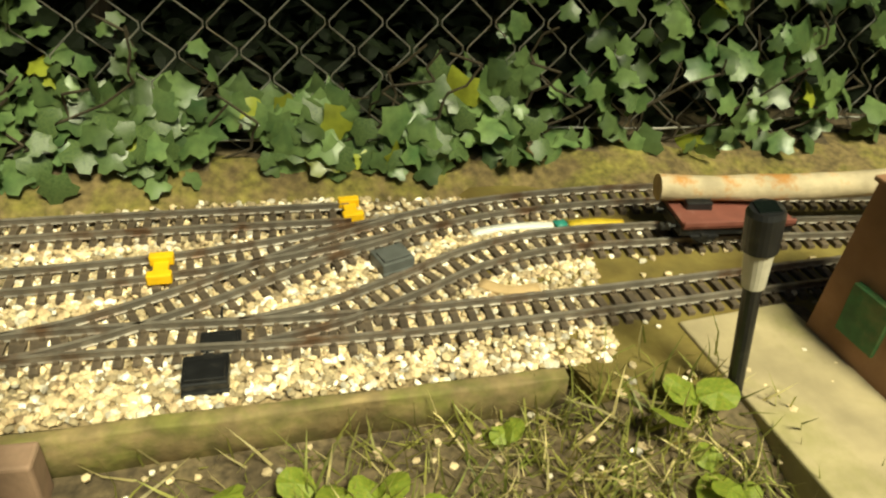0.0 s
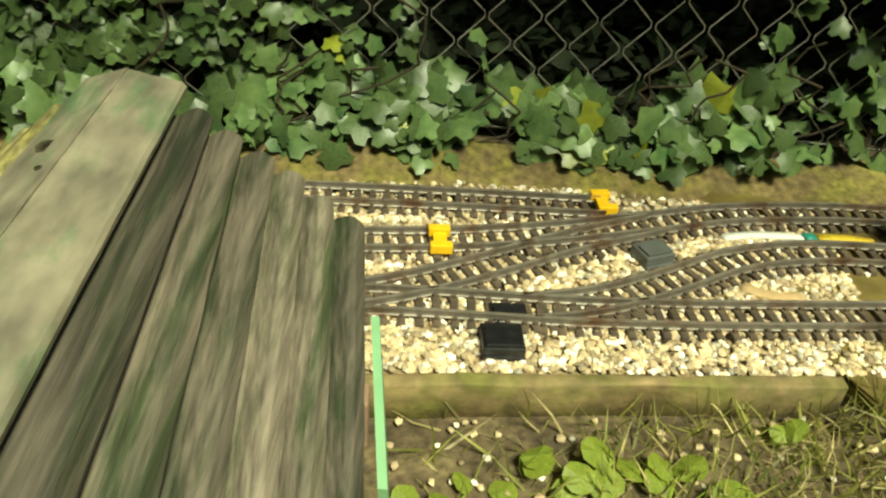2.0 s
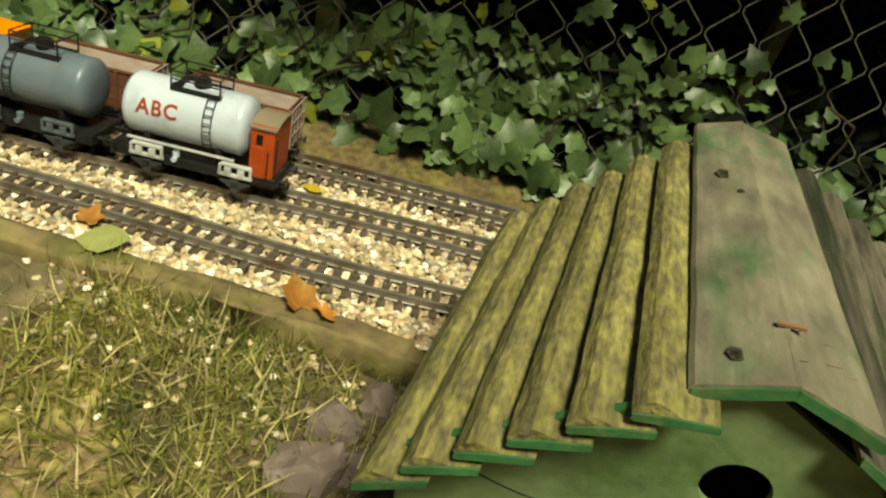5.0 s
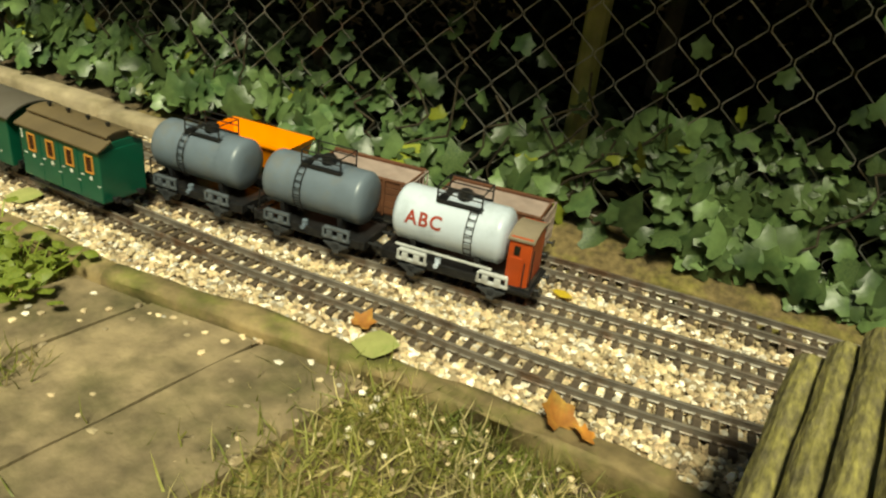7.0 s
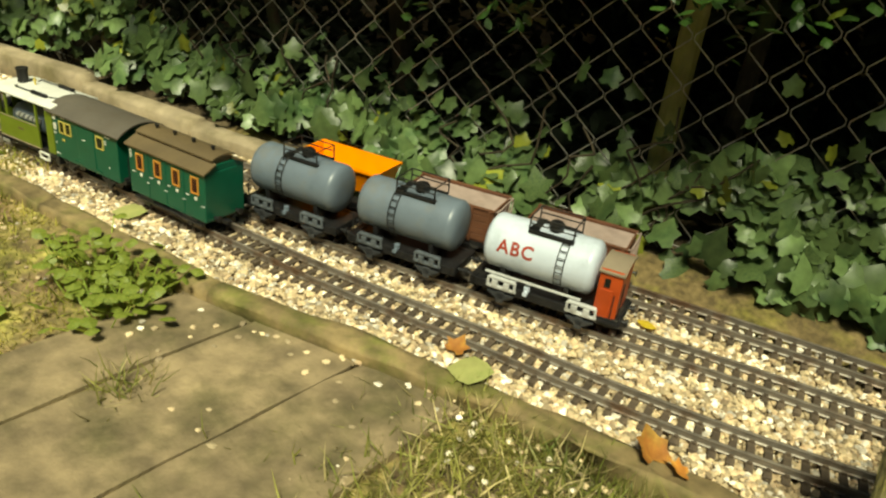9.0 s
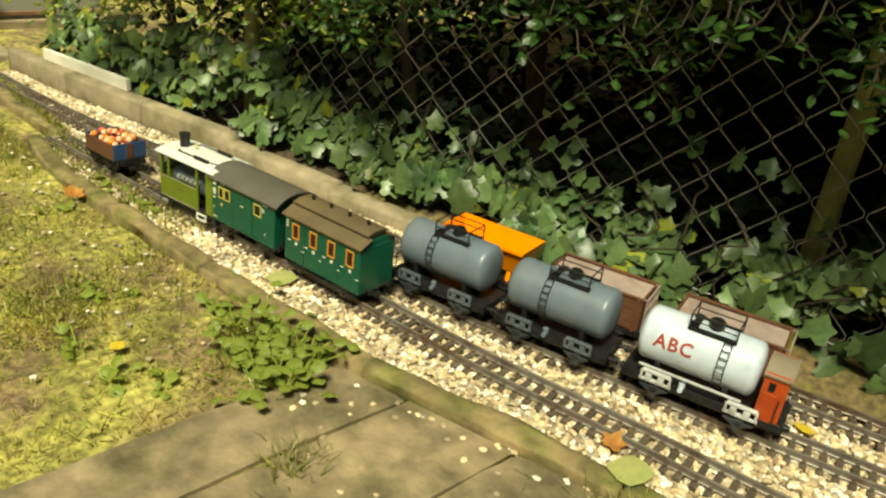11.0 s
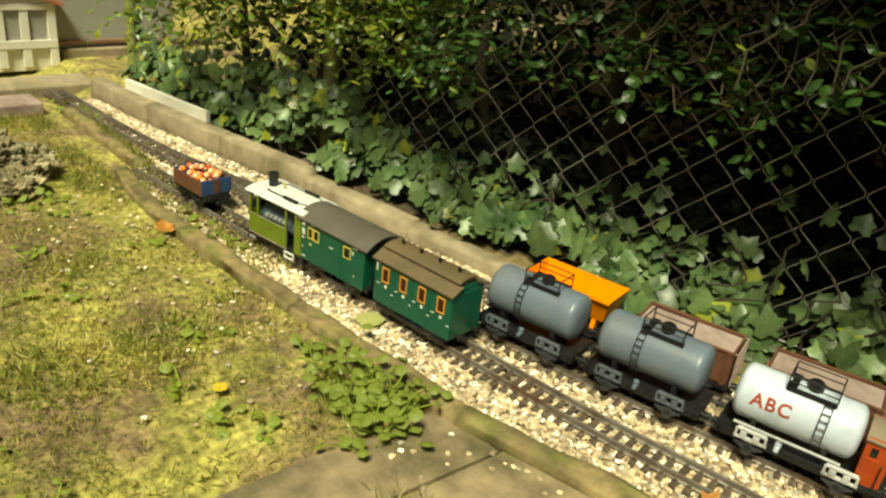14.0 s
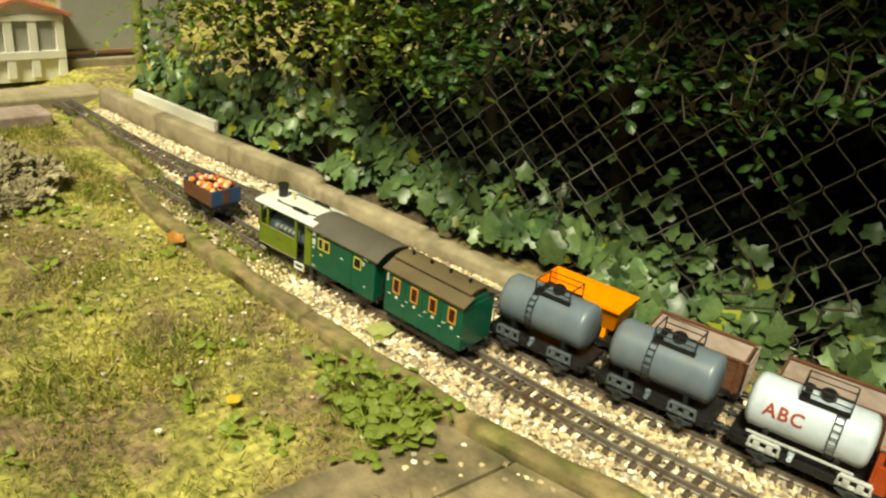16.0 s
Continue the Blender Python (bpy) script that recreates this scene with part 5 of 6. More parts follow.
        if s < 0:
            for yy, uu, rr, q in ((0.105, 0.022, 0.0085, 0.75), (-0.147, 0.030, 0.0062, 0.25), (0.07, 0.012, 0.003, 0.6)):
                bm = fresh()
                top = ridge - (ridge - f[0][1]) * uu / wf + 0.0008
                for k in range(6):
                    a = k * 1.05
                    rod(bm, (-uu + 0.35 * rr * math.cos(a), yy + 0.5 * rr * math.sin(a), top - 0.001), (-uu + 0.35 * rr * math.cos(a), yy + 0.5 * rr * math.sin(a), top + 0.0006), rr * 0.6, seg=9)
                part("knot", bm, M_TRUNK, cap, "dark knot in the wood")
        else:
            for k in range(5):
                # pale scars of flaked paint
                uu, yy = rng.uniform(0.006, 0.05), -0.165 + 0.09 * rng.random() ** 1.5
                top = ridge - (ridge - f[0][1]) * uu / wf + 0.0009
                bm = fresh()
                a = rng.uniform(0.5, 1.1)
                l = rng.uniform(0.002, 0.007)
                rod(bm, (uu - l * math.cos(a), yy - l * math.sin(a), top + (ridge - f[0][1]) / wf * l * math.cos(a)), (uu + l * math.cos(a), yy + l * math.sin(a), top - (ridge - f[0][1]) / wf * l * math.cos(a)), 0.0004, seg=5)
                part("scar", bm, M_RIDGE, cap, "pale scar in the paint")
    bm = fresh()
    rod(bm, (-0.006, -0.118, ridge + 0.001), (0.010, -0.121, ridge + 0.003), 0.0020, seg=6)
    part("nail", bm, M_TERRA, thing, "rusty bent nail")
    bm = fresh()
    ends = []
    for x, y, z in ((0.2375, -0.085, 0.216), (0.2225, 0.055, 0.247)):
        ends.append([bm.verts.new((x + dx, y, z + dz)) for dx, dz in ((0, 0), (0.007, -0.001), (0.007, -0.052), (0, -0.052))])
    bm.faces.new(ends[0])
    bm.faces.new(ends[1])
    for k in range(4):
        bm.faces.new((ends[0][k], ends[0][(k + 1) % 4], ends[1][(k + 1) % 4], ends[1][k]))
    part("fascia_board", bm, M_MINT, thing, "pale mint-green board along the eaves")
    stub = tagged(root("wooden_stub", -0.385, 0.503, -0.07, 0, 0, 10), "pinkish weathered square stub of wood beside the bird house", "post")
    part("block", box(fresh(), -0.020, 0.022, -0.018, 0.018, 0, 0.085, 0.004), M_PINKWOOD, stub)
    part("splint", box(fresh(), -0.036, -0.022, -0.012, 0.014, 0, 0.095, 0.002), M_PLANK, stub, "thin grey split of wood")


bird_house()


# ---- fence ----
def fence_point(s):
    """Point and direction at distance s along the fence."""
    for a, b in zip(FENCE_LINE, FENCE_LINE[1:]):
        d = (b - a).length
        if s <= d:
            return a + (b - a) * (s / d), (b - a) / d
        s -= d
    a, b = FENCE_LINE[-2:]
    return b, (b - a).normalized()


FENCE_LEN = sum((b - a).length for a, b in zip(FENCE_LINE, FENCE_LINE[1:]))


def build_fence():
    thing = tagged(root("chain_link_fence", 0, 0, 0), "rusty galvanised chain-link fence overgrown with ivy", "fence")
    pitch, z0, z1 = 0.088, 0.03, 0.74
    v, f = [], []
    rng = random.Random(4)

    def tube(points, r, sides=5):
        base = len(v)
        for i, p in enumerate(points):
            a, b = points[max(i - 1, 0)], points[min(i + 1, len(points) - 1)]
            d = (b - a).normalized()
            n1 = d.orthogonal().normalized()
            n2 = d.cross(n1)
            for k in range(sides):
                q = p + (n1 * math.cos(6.2832 * k / sides) + n2 * math.sin(6.2832 * k / sides)) * r
                v.append(q[:])
        for i in range(len(points) - 1):
            for k in range(sides):
                f.append((base + i * sides + k, base + i * sides + (k + 1) % sides, base + (i + 1) * sides + (k + 1) % sides, base + (i + 1) * sides + k))

    step = pitch / 2
    n = int((z1 - z0) / step)
    count = int(FENCE_LEN / step)
    for w in range(count):
        pts = []
        for k in range(n + 1):
            s = w * step + (step * 1.04 if (k + w) % 2 else -step * 0.04)
            z = z0 + k * step
            p, d = fence_point(max(s, 0))
            sag = 0.012 * noise.noise((p.x * 2, z * 2, 1))
            nrm = Vector((-d.y, d.x, 0))
            bow = 0.004 * (1 if (k + w) % 2 else -1)
            a = p + nrm * (bow + 0.02 * noise.noise((p.x * 1.5, z * 1.5, 7))) + Vector((sag, 0, z + 0.008 * noise.noise((p.x * 3, z * 3, 5))))
            pts.append(a)
        # short bends where the wires hook
        fine = []
        for i, p in enumerate(pts):
            if 0 < i < len(pts) - 1:
                fine += [p.lerp(pts[i - 1], 0.10), p.lerp(pts[i + 1], 0.10)]
            else:
                fine.append(p)
        tube(fine, 0.0013)
    raw("mesh", v, f, M_WIRE, thing, smooth=True)
    v, f = [], []
    for z in (0.06,):
        pts = []
        for k in range(70):
            p, d = fence_point(FENCE_LEN * k / 69)
            pts.append(p + Vector((0, -0.004, z + 0.006 * math.sin(k * 0.9))))
        tube(pts, 0.0022)
    raw("tension_wire", v, f, M_WIRE, thing, smooth=True)
    for x, lean in ((-2.76, 0.01), (-1.29, 0.01), (1.3, 0.0)):
        bm = fresh()
        y = fence_y(x) + 0.05
        rod(bm, (x, y, -0.1), (x + lean, y, 1.05), 0.022, 0.020, seg=12)
        ob = part("post", bm, M_POSTC, thing, "mossy round fence post", smooth=False)
    return thing


build_fence()


# ---- leaves ----
def ivy_shapes(n, rng):
    """Five-lobed leaves, folded along the midrib, stalk at the origin."""
    out = []
    for _ in range(n):
        k = rng.uniform(0.85, 1.15)
        outline = [(0, 0), (0.26, -0.15), (0.50, -0.02), (0.42, 0.24), (0.57 * k, 0.50), (0.30, 0.60), (0.0, 1.0 * k), (-0.30, 0.60), (-0.57 * k, 0.50), (-0.42, 0.24), (-0.50, -0.02), (-0.26, -0.15)]
        pts = [(x, y, -0.22 * abs(x) ** 1.3 - 0.16 * y * y + rng.uniform(-0.03, 0.03)) for x, y in outline]
        pts.append((0, 0.35, 0.03))
        c = len(pts) - 1
        out.append((np.array(pts), [[c, i, (i + 1) % 12] for i in range(12)]))
    return out


def oval_shapes(n, rng, wide=0.42):
    out = []
    for _ in range(n):
        w = wide * rng.uniform(0.85, 1.15)
        pts = [(0, 0, 0), (w * 0.75, 0.3, -0.06), (w, 0.55, -0.08), (w * 0.6, 0.85, -0.10), (0, 1.05, -0.16), (-w * 0.6, 0.85, -0.10), (-w, 0.55, -0.08), (-w * 0.75, 0.3, -0.06), (0, 0.5, 0.05)]
        out.append((np.array(pts), [[8, i, (i + 1) % 8] for i in range(8)]))
    return out


def round_shapes(n, rng):
    out = []
    for _ in range(n):
        pts = [(0, 0, 0)]
        m = 11
        for k in range(m):
            a = -math.pi / 2 + 0.35 + (2 * math.pi - 0.7) * k / (m - 1)
            r = 0.5 * rng.uniform(0.9, 1.08)
            pts.append((r * math.cos(a), 0.5 + r * math.sin(a), -0.12 + 0.10 * rng.random()))
        pts.append((0, 0.5, 0.0))
        c = len(pts) - 1
        out.append((np.array(pts), [[c, i, i + 1] for i in range(m)] + [[c, m, 0]]))
    return out


def leaf_place(p, size, facing, rng, droop=0.6):
    """A leaf whose face looks along facing (an angle about z), hanging by droop."""
    # leaf lies in its xy plane with tip +y; tip it up so that its face turns outward
    tip = rng.gauss(-math.pi / 2 - droop, 0.38)
    return (p[0], p[1], p[2], size, facing + math.pi / 2 + rng.gauss(0, 0.5), math.pi + tip, rng.gauss(0, 0.35))


def ivy_cover(x):
    """Top of the ivy on the fence, in plan units, by place."""
    table = ((-3.8, 0.22), (-3.4, 0.20), (-3.05, 0.25), (-2.8, 0.27), (-2.6, 0.25), (-2.45, 0.17), (-2.3, 0.165), (-1.9, 0.125), (-1.7, 0.125), (-1.4, 0.14), (-1.2, 0.18), (-1.08, 0.24), (-0.98, 0.165), (-0.83, 0.115), (-0.7, 0.12), (-0.5, 0.145), (-0.25, 0.125), (-0.1, 0.11), (0.05, 0.165), (0.16, 0.24), (0.24, 0.60), (1.6, 0.85))
    for (a, p), (b, q) in zip(table, table[1:]):
        if x <= b:
            return p + (q - p) * (x - a) / (b - a) + 0.03 * noise.noise((x * 11, 2, 0))
    return 0.85


def build_ivy():
    rng = random.Random(21)
    shapes = ivy_shapes(9, rng)
    thing = tagged(root("ivy", 0, 0, 0), "glossy dark green ivy with some yellow leaves climbing the fence", "ivy")
    places = []
    face = radians(-90 + 13)
    for _ in range(4300):
        x = rng.uniform(-3.68, 1.5)
        if x > -1.0 and rng.random() < 0.2:
            continue
        fy = fence_y(x)
        top = ivy_cover(x)
        low = 0.015 if x > -1.8 else 0.06
        z = low + (top - low) * rng.random() ** 0.9
        if noise.noise((x * 8, z * 8, 3)) + 0.5 * noise.noise((x * 19, z * 19, 6)) < (-0.14 if x > -1.0 else -0.02) and rng.random() < 0.85:
            continue
        swell = 0.055 * (1 - ((z - low) / max(top - low, 0.05)) ** 2) + 0.012
        y = fy - rng.uniform(-0.02, 1.0) * swell - (0.03 if z < 0.10 else 0.0) * rng.random()
        places.append(leaf_place((x, y, z), rng.uniform(0.026, 0.048) if rng.random() < 0.6 else rng.uniform(0.045, 0.068), face, rng))
    for _ in range(420):
        # single climbers higher on the wire
        x = rng.choice((rng.gauss(-0.75, 0.16), rng.gauss(-1.9, 0.3), rng.gauss(-1.0, 0.2), rng.gauss(-3.0, 0.4)))
        if x > 1.5 or x < -3.7:
            continue
        z = rng.uniform(0.15, 0.15 + 0.26 * rng.random())
        places.append(leaf_place((x, fence_y(x) - rng.uniform(0, 0.02), z), rng.uniform(0.022, 0.045), face, rng))
    near = [p for p in places if -1.6 < p[0] < 0.4]
    rng.shuffle(near)
    single = set(id(p) for p in near[:260])
    rest = [p for p in places if id(p) not in single]
    scatter("leaves", shapes, rest, M_IVY, "", "", smooth=True, parent=thing)
    datas = []
    for k, (v, f) in enumerate(shapes[:5]):
        ob = raw("leaf_form", v, f, M_IVYONE, smooth=True)
        datas.append(ob.data)
        bpy.data.objects.remove(ob)
    for k, p in enumerate(near[:260]):
        ob = new("leaf", datas[k % 5])
        ob.parent = thing
        ob.matrix_basis = Matrix.Translation(Vector(p[:3]) * K) @ Euler((p[5], p[6], p[4])).to_matrix().to_4x4() @ Matrix.Scale(p[3], 4)
    # stems
    for _ in range(70):
        bm = fresh()
        x = rng.uniform(-3.6, 1.4)
        p = Vector((x, fence_y(x) - 0.01, 0.03))
        for k in range(rng.randint(4, 10)):
            q = p + Vector((rng.gauss(0.01, 0.03), rng.gauss(0, 0.006), rng.uniform(0.01, 0.04)))
            rod(bm, p, q, 0.0022, seg=5, caps=False)
            p = q
        part("stem", bm, M_STEM, thing)


M_IVYONE = leafy("ivy_leaf_single", (0.155, 0.225, 0.082), (0.068, 0.122, 0.045), 0.35, 0.18)
build_ivy()


# ---- hedge behind and over the fence ----
def build_hedge():
    rng = random.Random(33)
    shapes = oval_shapes(7, rng, 0.31)
    thing = tagged(root("hedge", 0, 0, 0), "dense dark evergreen hedge overhanging the fence", "hedge")
    places = []

    def low_edge(x):
        """Lower outline of the overhanging foliage in front of the fence."""
        if x > 0.3:
            return 0.55
        if x > -1.15:
            return 0.56 + 0.06 * noise.noise((x * 3, 1, 1))
        if x > -2.3:
            return 0.47 + 0.09 * noise.noise((x * 3, 1, 1))
        return 0.40 + 0.10 * noise.noise((x * 3, 1, 1)) - 0.10 * min(1, max(0, (-2.9 - x) / 0.5))

    clumps = []
    for _ in range(470):
        x = rng.uniform(-3.36, 1.9) if rng.random() < 0.6 else rng.uniform(-3.36, -2.1)
        if x > -2.2 and rng.random() < (0.93 if x > -1.75 else 0.5):
            continue
        lo = low_edge(x)
        z = lo + (1.75 - lo) * rng.random() ** 1.25
        y = fence_y(x) + rng.uniform(-0.16, 0.10) - 0.06 * min(1, (z - lo) / 0.4)
        clumps.append((x, y, z, rng.uniform(0.05, 0.11)))
    for _ in range(34):
        # boughs that hang in front of the upper wire
        x = rng.uniform(-2.3, -0.7)
        z = 0.47 + 0.06 * noise.noise((x * 5, 3, 3)) + 0.7 * rng.random() ** 1.3
        clumps.append((x, fence_y(x) - rng.uniform(0.10, 0.26), z, rng.uniform(0.05, 0.10)))
    for cx, cy, cz, cr in clumps:
        for _ in range(4):
            d = Vector((rng.gauss(0, 0.8), -0.35 + rng.gauss(0, 0.5), rng.gauss(-0.1, 0.5))).normalized()
            p = Vector((cx, cy, cz)) + Vector((rng.gauss(0, 0.4), rng.gauss(0, 0.4), rng.gauss(0, 0.4))) * cr
            turn = math.atan2(-d.x, d.y)
            for j in range(10):
                p = p + d * (cr * 0.2) + Vector((0, 0, -0.0012 * j))
                if p.z < low_edge(p.x) - 0.06:
                    continue
                side = 0.8 if j % 2 else -0.8
                places.append((p.x, p.y, p.z, rng.uniform(0.017, 0.032), turn + side + rng.gauss(0, 0.25), d.z * 0.7 + rng.gauss(0, 0.35), rng.gauss(0, 0.35)))
    # dark leaf colour on the east part, lit leaf colour at the west end
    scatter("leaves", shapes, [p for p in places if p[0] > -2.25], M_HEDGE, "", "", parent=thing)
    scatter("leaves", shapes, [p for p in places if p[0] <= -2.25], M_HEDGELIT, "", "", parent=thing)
    # the inner mass, behind the wire, its shade put into the leaf colour
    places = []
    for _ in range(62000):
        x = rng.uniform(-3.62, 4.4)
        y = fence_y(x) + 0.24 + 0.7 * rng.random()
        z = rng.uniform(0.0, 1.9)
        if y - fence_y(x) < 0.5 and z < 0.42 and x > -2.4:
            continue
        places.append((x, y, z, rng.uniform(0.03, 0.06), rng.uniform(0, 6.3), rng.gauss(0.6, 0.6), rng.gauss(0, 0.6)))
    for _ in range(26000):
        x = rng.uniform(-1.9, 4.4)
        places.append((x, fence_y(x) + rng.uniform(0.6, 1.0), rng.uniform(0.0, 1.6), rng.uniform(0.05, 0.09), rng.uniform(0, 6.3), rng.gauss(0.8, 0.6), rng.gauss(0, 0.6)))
    # near-black leaves low over the soil stand in for the dark behind the wire
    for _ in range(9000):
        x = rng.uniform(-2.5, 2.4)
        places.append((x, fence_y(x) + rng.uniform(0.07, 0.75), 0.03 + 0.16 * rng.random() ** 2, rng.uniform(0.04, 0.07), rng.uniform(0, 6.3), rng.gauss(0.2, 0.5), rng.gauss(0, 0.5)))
    # unseen leaves added overhead behind, up to the wall, to shade it
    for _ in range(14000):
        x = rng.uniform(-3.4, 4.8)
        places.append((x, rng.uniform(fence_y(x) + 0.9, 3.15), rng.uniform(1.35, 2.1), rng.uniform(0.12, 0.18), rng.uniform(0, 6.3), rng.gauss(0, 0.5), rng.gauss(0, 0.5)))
    # an added overhang, above the view, that shades the wire
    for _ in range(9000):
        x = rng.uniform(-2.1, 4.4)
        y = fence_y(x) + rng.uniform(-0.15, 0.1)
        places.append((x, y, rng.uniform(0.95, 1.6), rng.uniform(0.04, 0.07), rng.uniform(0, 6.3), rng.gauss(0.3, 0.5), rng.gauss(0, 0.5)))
    # an added brow, unseen, out over the hedge's face to shade it
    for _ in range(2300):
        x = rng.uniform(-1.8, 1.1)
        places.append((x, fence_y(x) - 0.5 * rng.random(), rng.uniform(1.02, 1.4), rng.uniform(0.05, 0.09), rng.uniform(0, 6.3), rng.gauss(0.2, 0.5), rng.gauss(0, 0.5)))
    # a roof of leaves, added out of view to keep the hollow dark
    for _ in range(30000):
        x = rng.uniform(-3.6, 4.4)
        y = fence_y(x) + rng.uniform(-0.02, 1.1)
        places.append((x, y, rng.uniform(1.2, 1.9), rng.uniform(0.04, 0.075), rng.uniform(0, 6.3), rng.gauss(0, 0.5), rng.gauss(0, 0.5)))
    # a thin unseen foliage limb reaching forward, high over the tracks, added for shade
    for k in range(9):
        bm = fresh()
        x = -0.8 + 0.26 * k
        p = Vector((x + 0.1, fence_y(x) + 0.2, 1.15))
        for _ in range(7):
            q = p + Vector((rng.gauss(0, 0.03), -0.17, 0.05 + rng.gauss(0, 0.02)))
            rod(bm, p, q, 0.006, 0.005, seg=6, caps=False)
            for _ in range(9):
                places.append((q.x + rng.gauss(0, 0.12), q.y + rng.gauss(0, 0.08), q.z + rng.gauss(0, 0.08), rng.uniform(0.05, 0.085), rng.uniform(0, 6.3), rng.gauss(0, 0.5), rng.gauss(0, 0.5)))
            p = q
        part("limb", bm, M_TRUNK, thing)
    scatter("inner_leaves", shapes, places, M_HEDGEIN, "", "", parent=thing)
    for x in (-3.5, -3.0, -2.4, -1.95, -1.2, -0.55, 0.15, 0.7, 1.3):
        bm = fresh()
        y = fence_y(x) + 0.24 + rng.uniform(-0.06, 0.1)
        p = Vector((x, y, -0.05))
        r = rng.uniform(0.018, 0.032)
        for k in range(7):
            q = p + Vector((rng.gauss(0, 0.03), rng.gauss(0, 0.02), 0.22))
            rod(bm, p, q, r, r * 0.88, seg=9, caps=False)
            p, r = q, r * 0.88
        part("trunk", bm, M_TRUNK, thing)
    for cx, cy, cz, cr in clumps[::3]:
        bm = fresh()
        a = Vector((cx + rng.gauss(0, 0.1), fence_y(cx) + 0.25, min(cz + 0.2, 1.6)))
        rod(bm, a, (cx, cy, cz), 0.003, 0.0014, seg=5, caps=False)
        part("twig", bm, M_TRUNK, thing)


build_hedge()


def hanging_sprays():
    """Leafy sprigs that hang in front of the dark hollow of the hedge."""
    rng = random.Random(57)
    shapes = oval_shapes(5, rng, 0.38)
    for sx, sy, sz, n in ((-1.72, -0.20, 0.50, 8), (-1.55, -0.22, 0.46, 9), (-1.38, -0.22, 0.52, 8), (-1.22, -0.20, 0.47, 8), (-1.95, -0.17, 0.46, 7), (-2.15, -0.15, 0.43, 6), (-1.05, -0.16, 0.55, 6), (-1.6, -0.24, 0.66, 10), (-1.3, -0.24, 0.70, 10), (-1.85, -0.22, 0.68, 10), (-2.1, -0.2, 0.62, 9), (-1.15, -0.25, 0.62, 9), (-0.95, -0.24, 0.66, 8), (-1.45, -0.27, 0.84, 9), (-1.75, -0.25, 0.86, 9)):
        thing = tagged(root("hedge_spray", 0, 0, 0), "sunlit leafy spray hanging from the hedge", "branch", group="sprays hanging from the hedge")
        places = []
        for _ in range(n):
            bm = fresh()
            p = Vector((sx + rng.gauss(0, 0.05), fence_y(sx) + sy + 0.08, sz + 0.26))
            for k in range(7):
                q = p + Vector((rng.gauss(-0.004, 0.016), rng.gauss(-0.012, 0.008), -0.030 + rng.gauss(0, 0.008)))
                rod(bm, p, q, 0.0016, seg=5, caps=False)
                for s in (-1, 1):
                    places.append((q.x, q.y, q.z, rng.uniform(0.018, 0.032), rng.uniform(0, 6.3), rng.gauss(0.2, 0.4), rng.gauss(0, 0.4)))
                p = q
            part("twig", bm, M_STEM, thing)
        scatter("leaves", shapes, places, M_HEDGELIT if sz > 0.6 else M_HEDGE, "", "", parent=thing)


hanging_sprays()


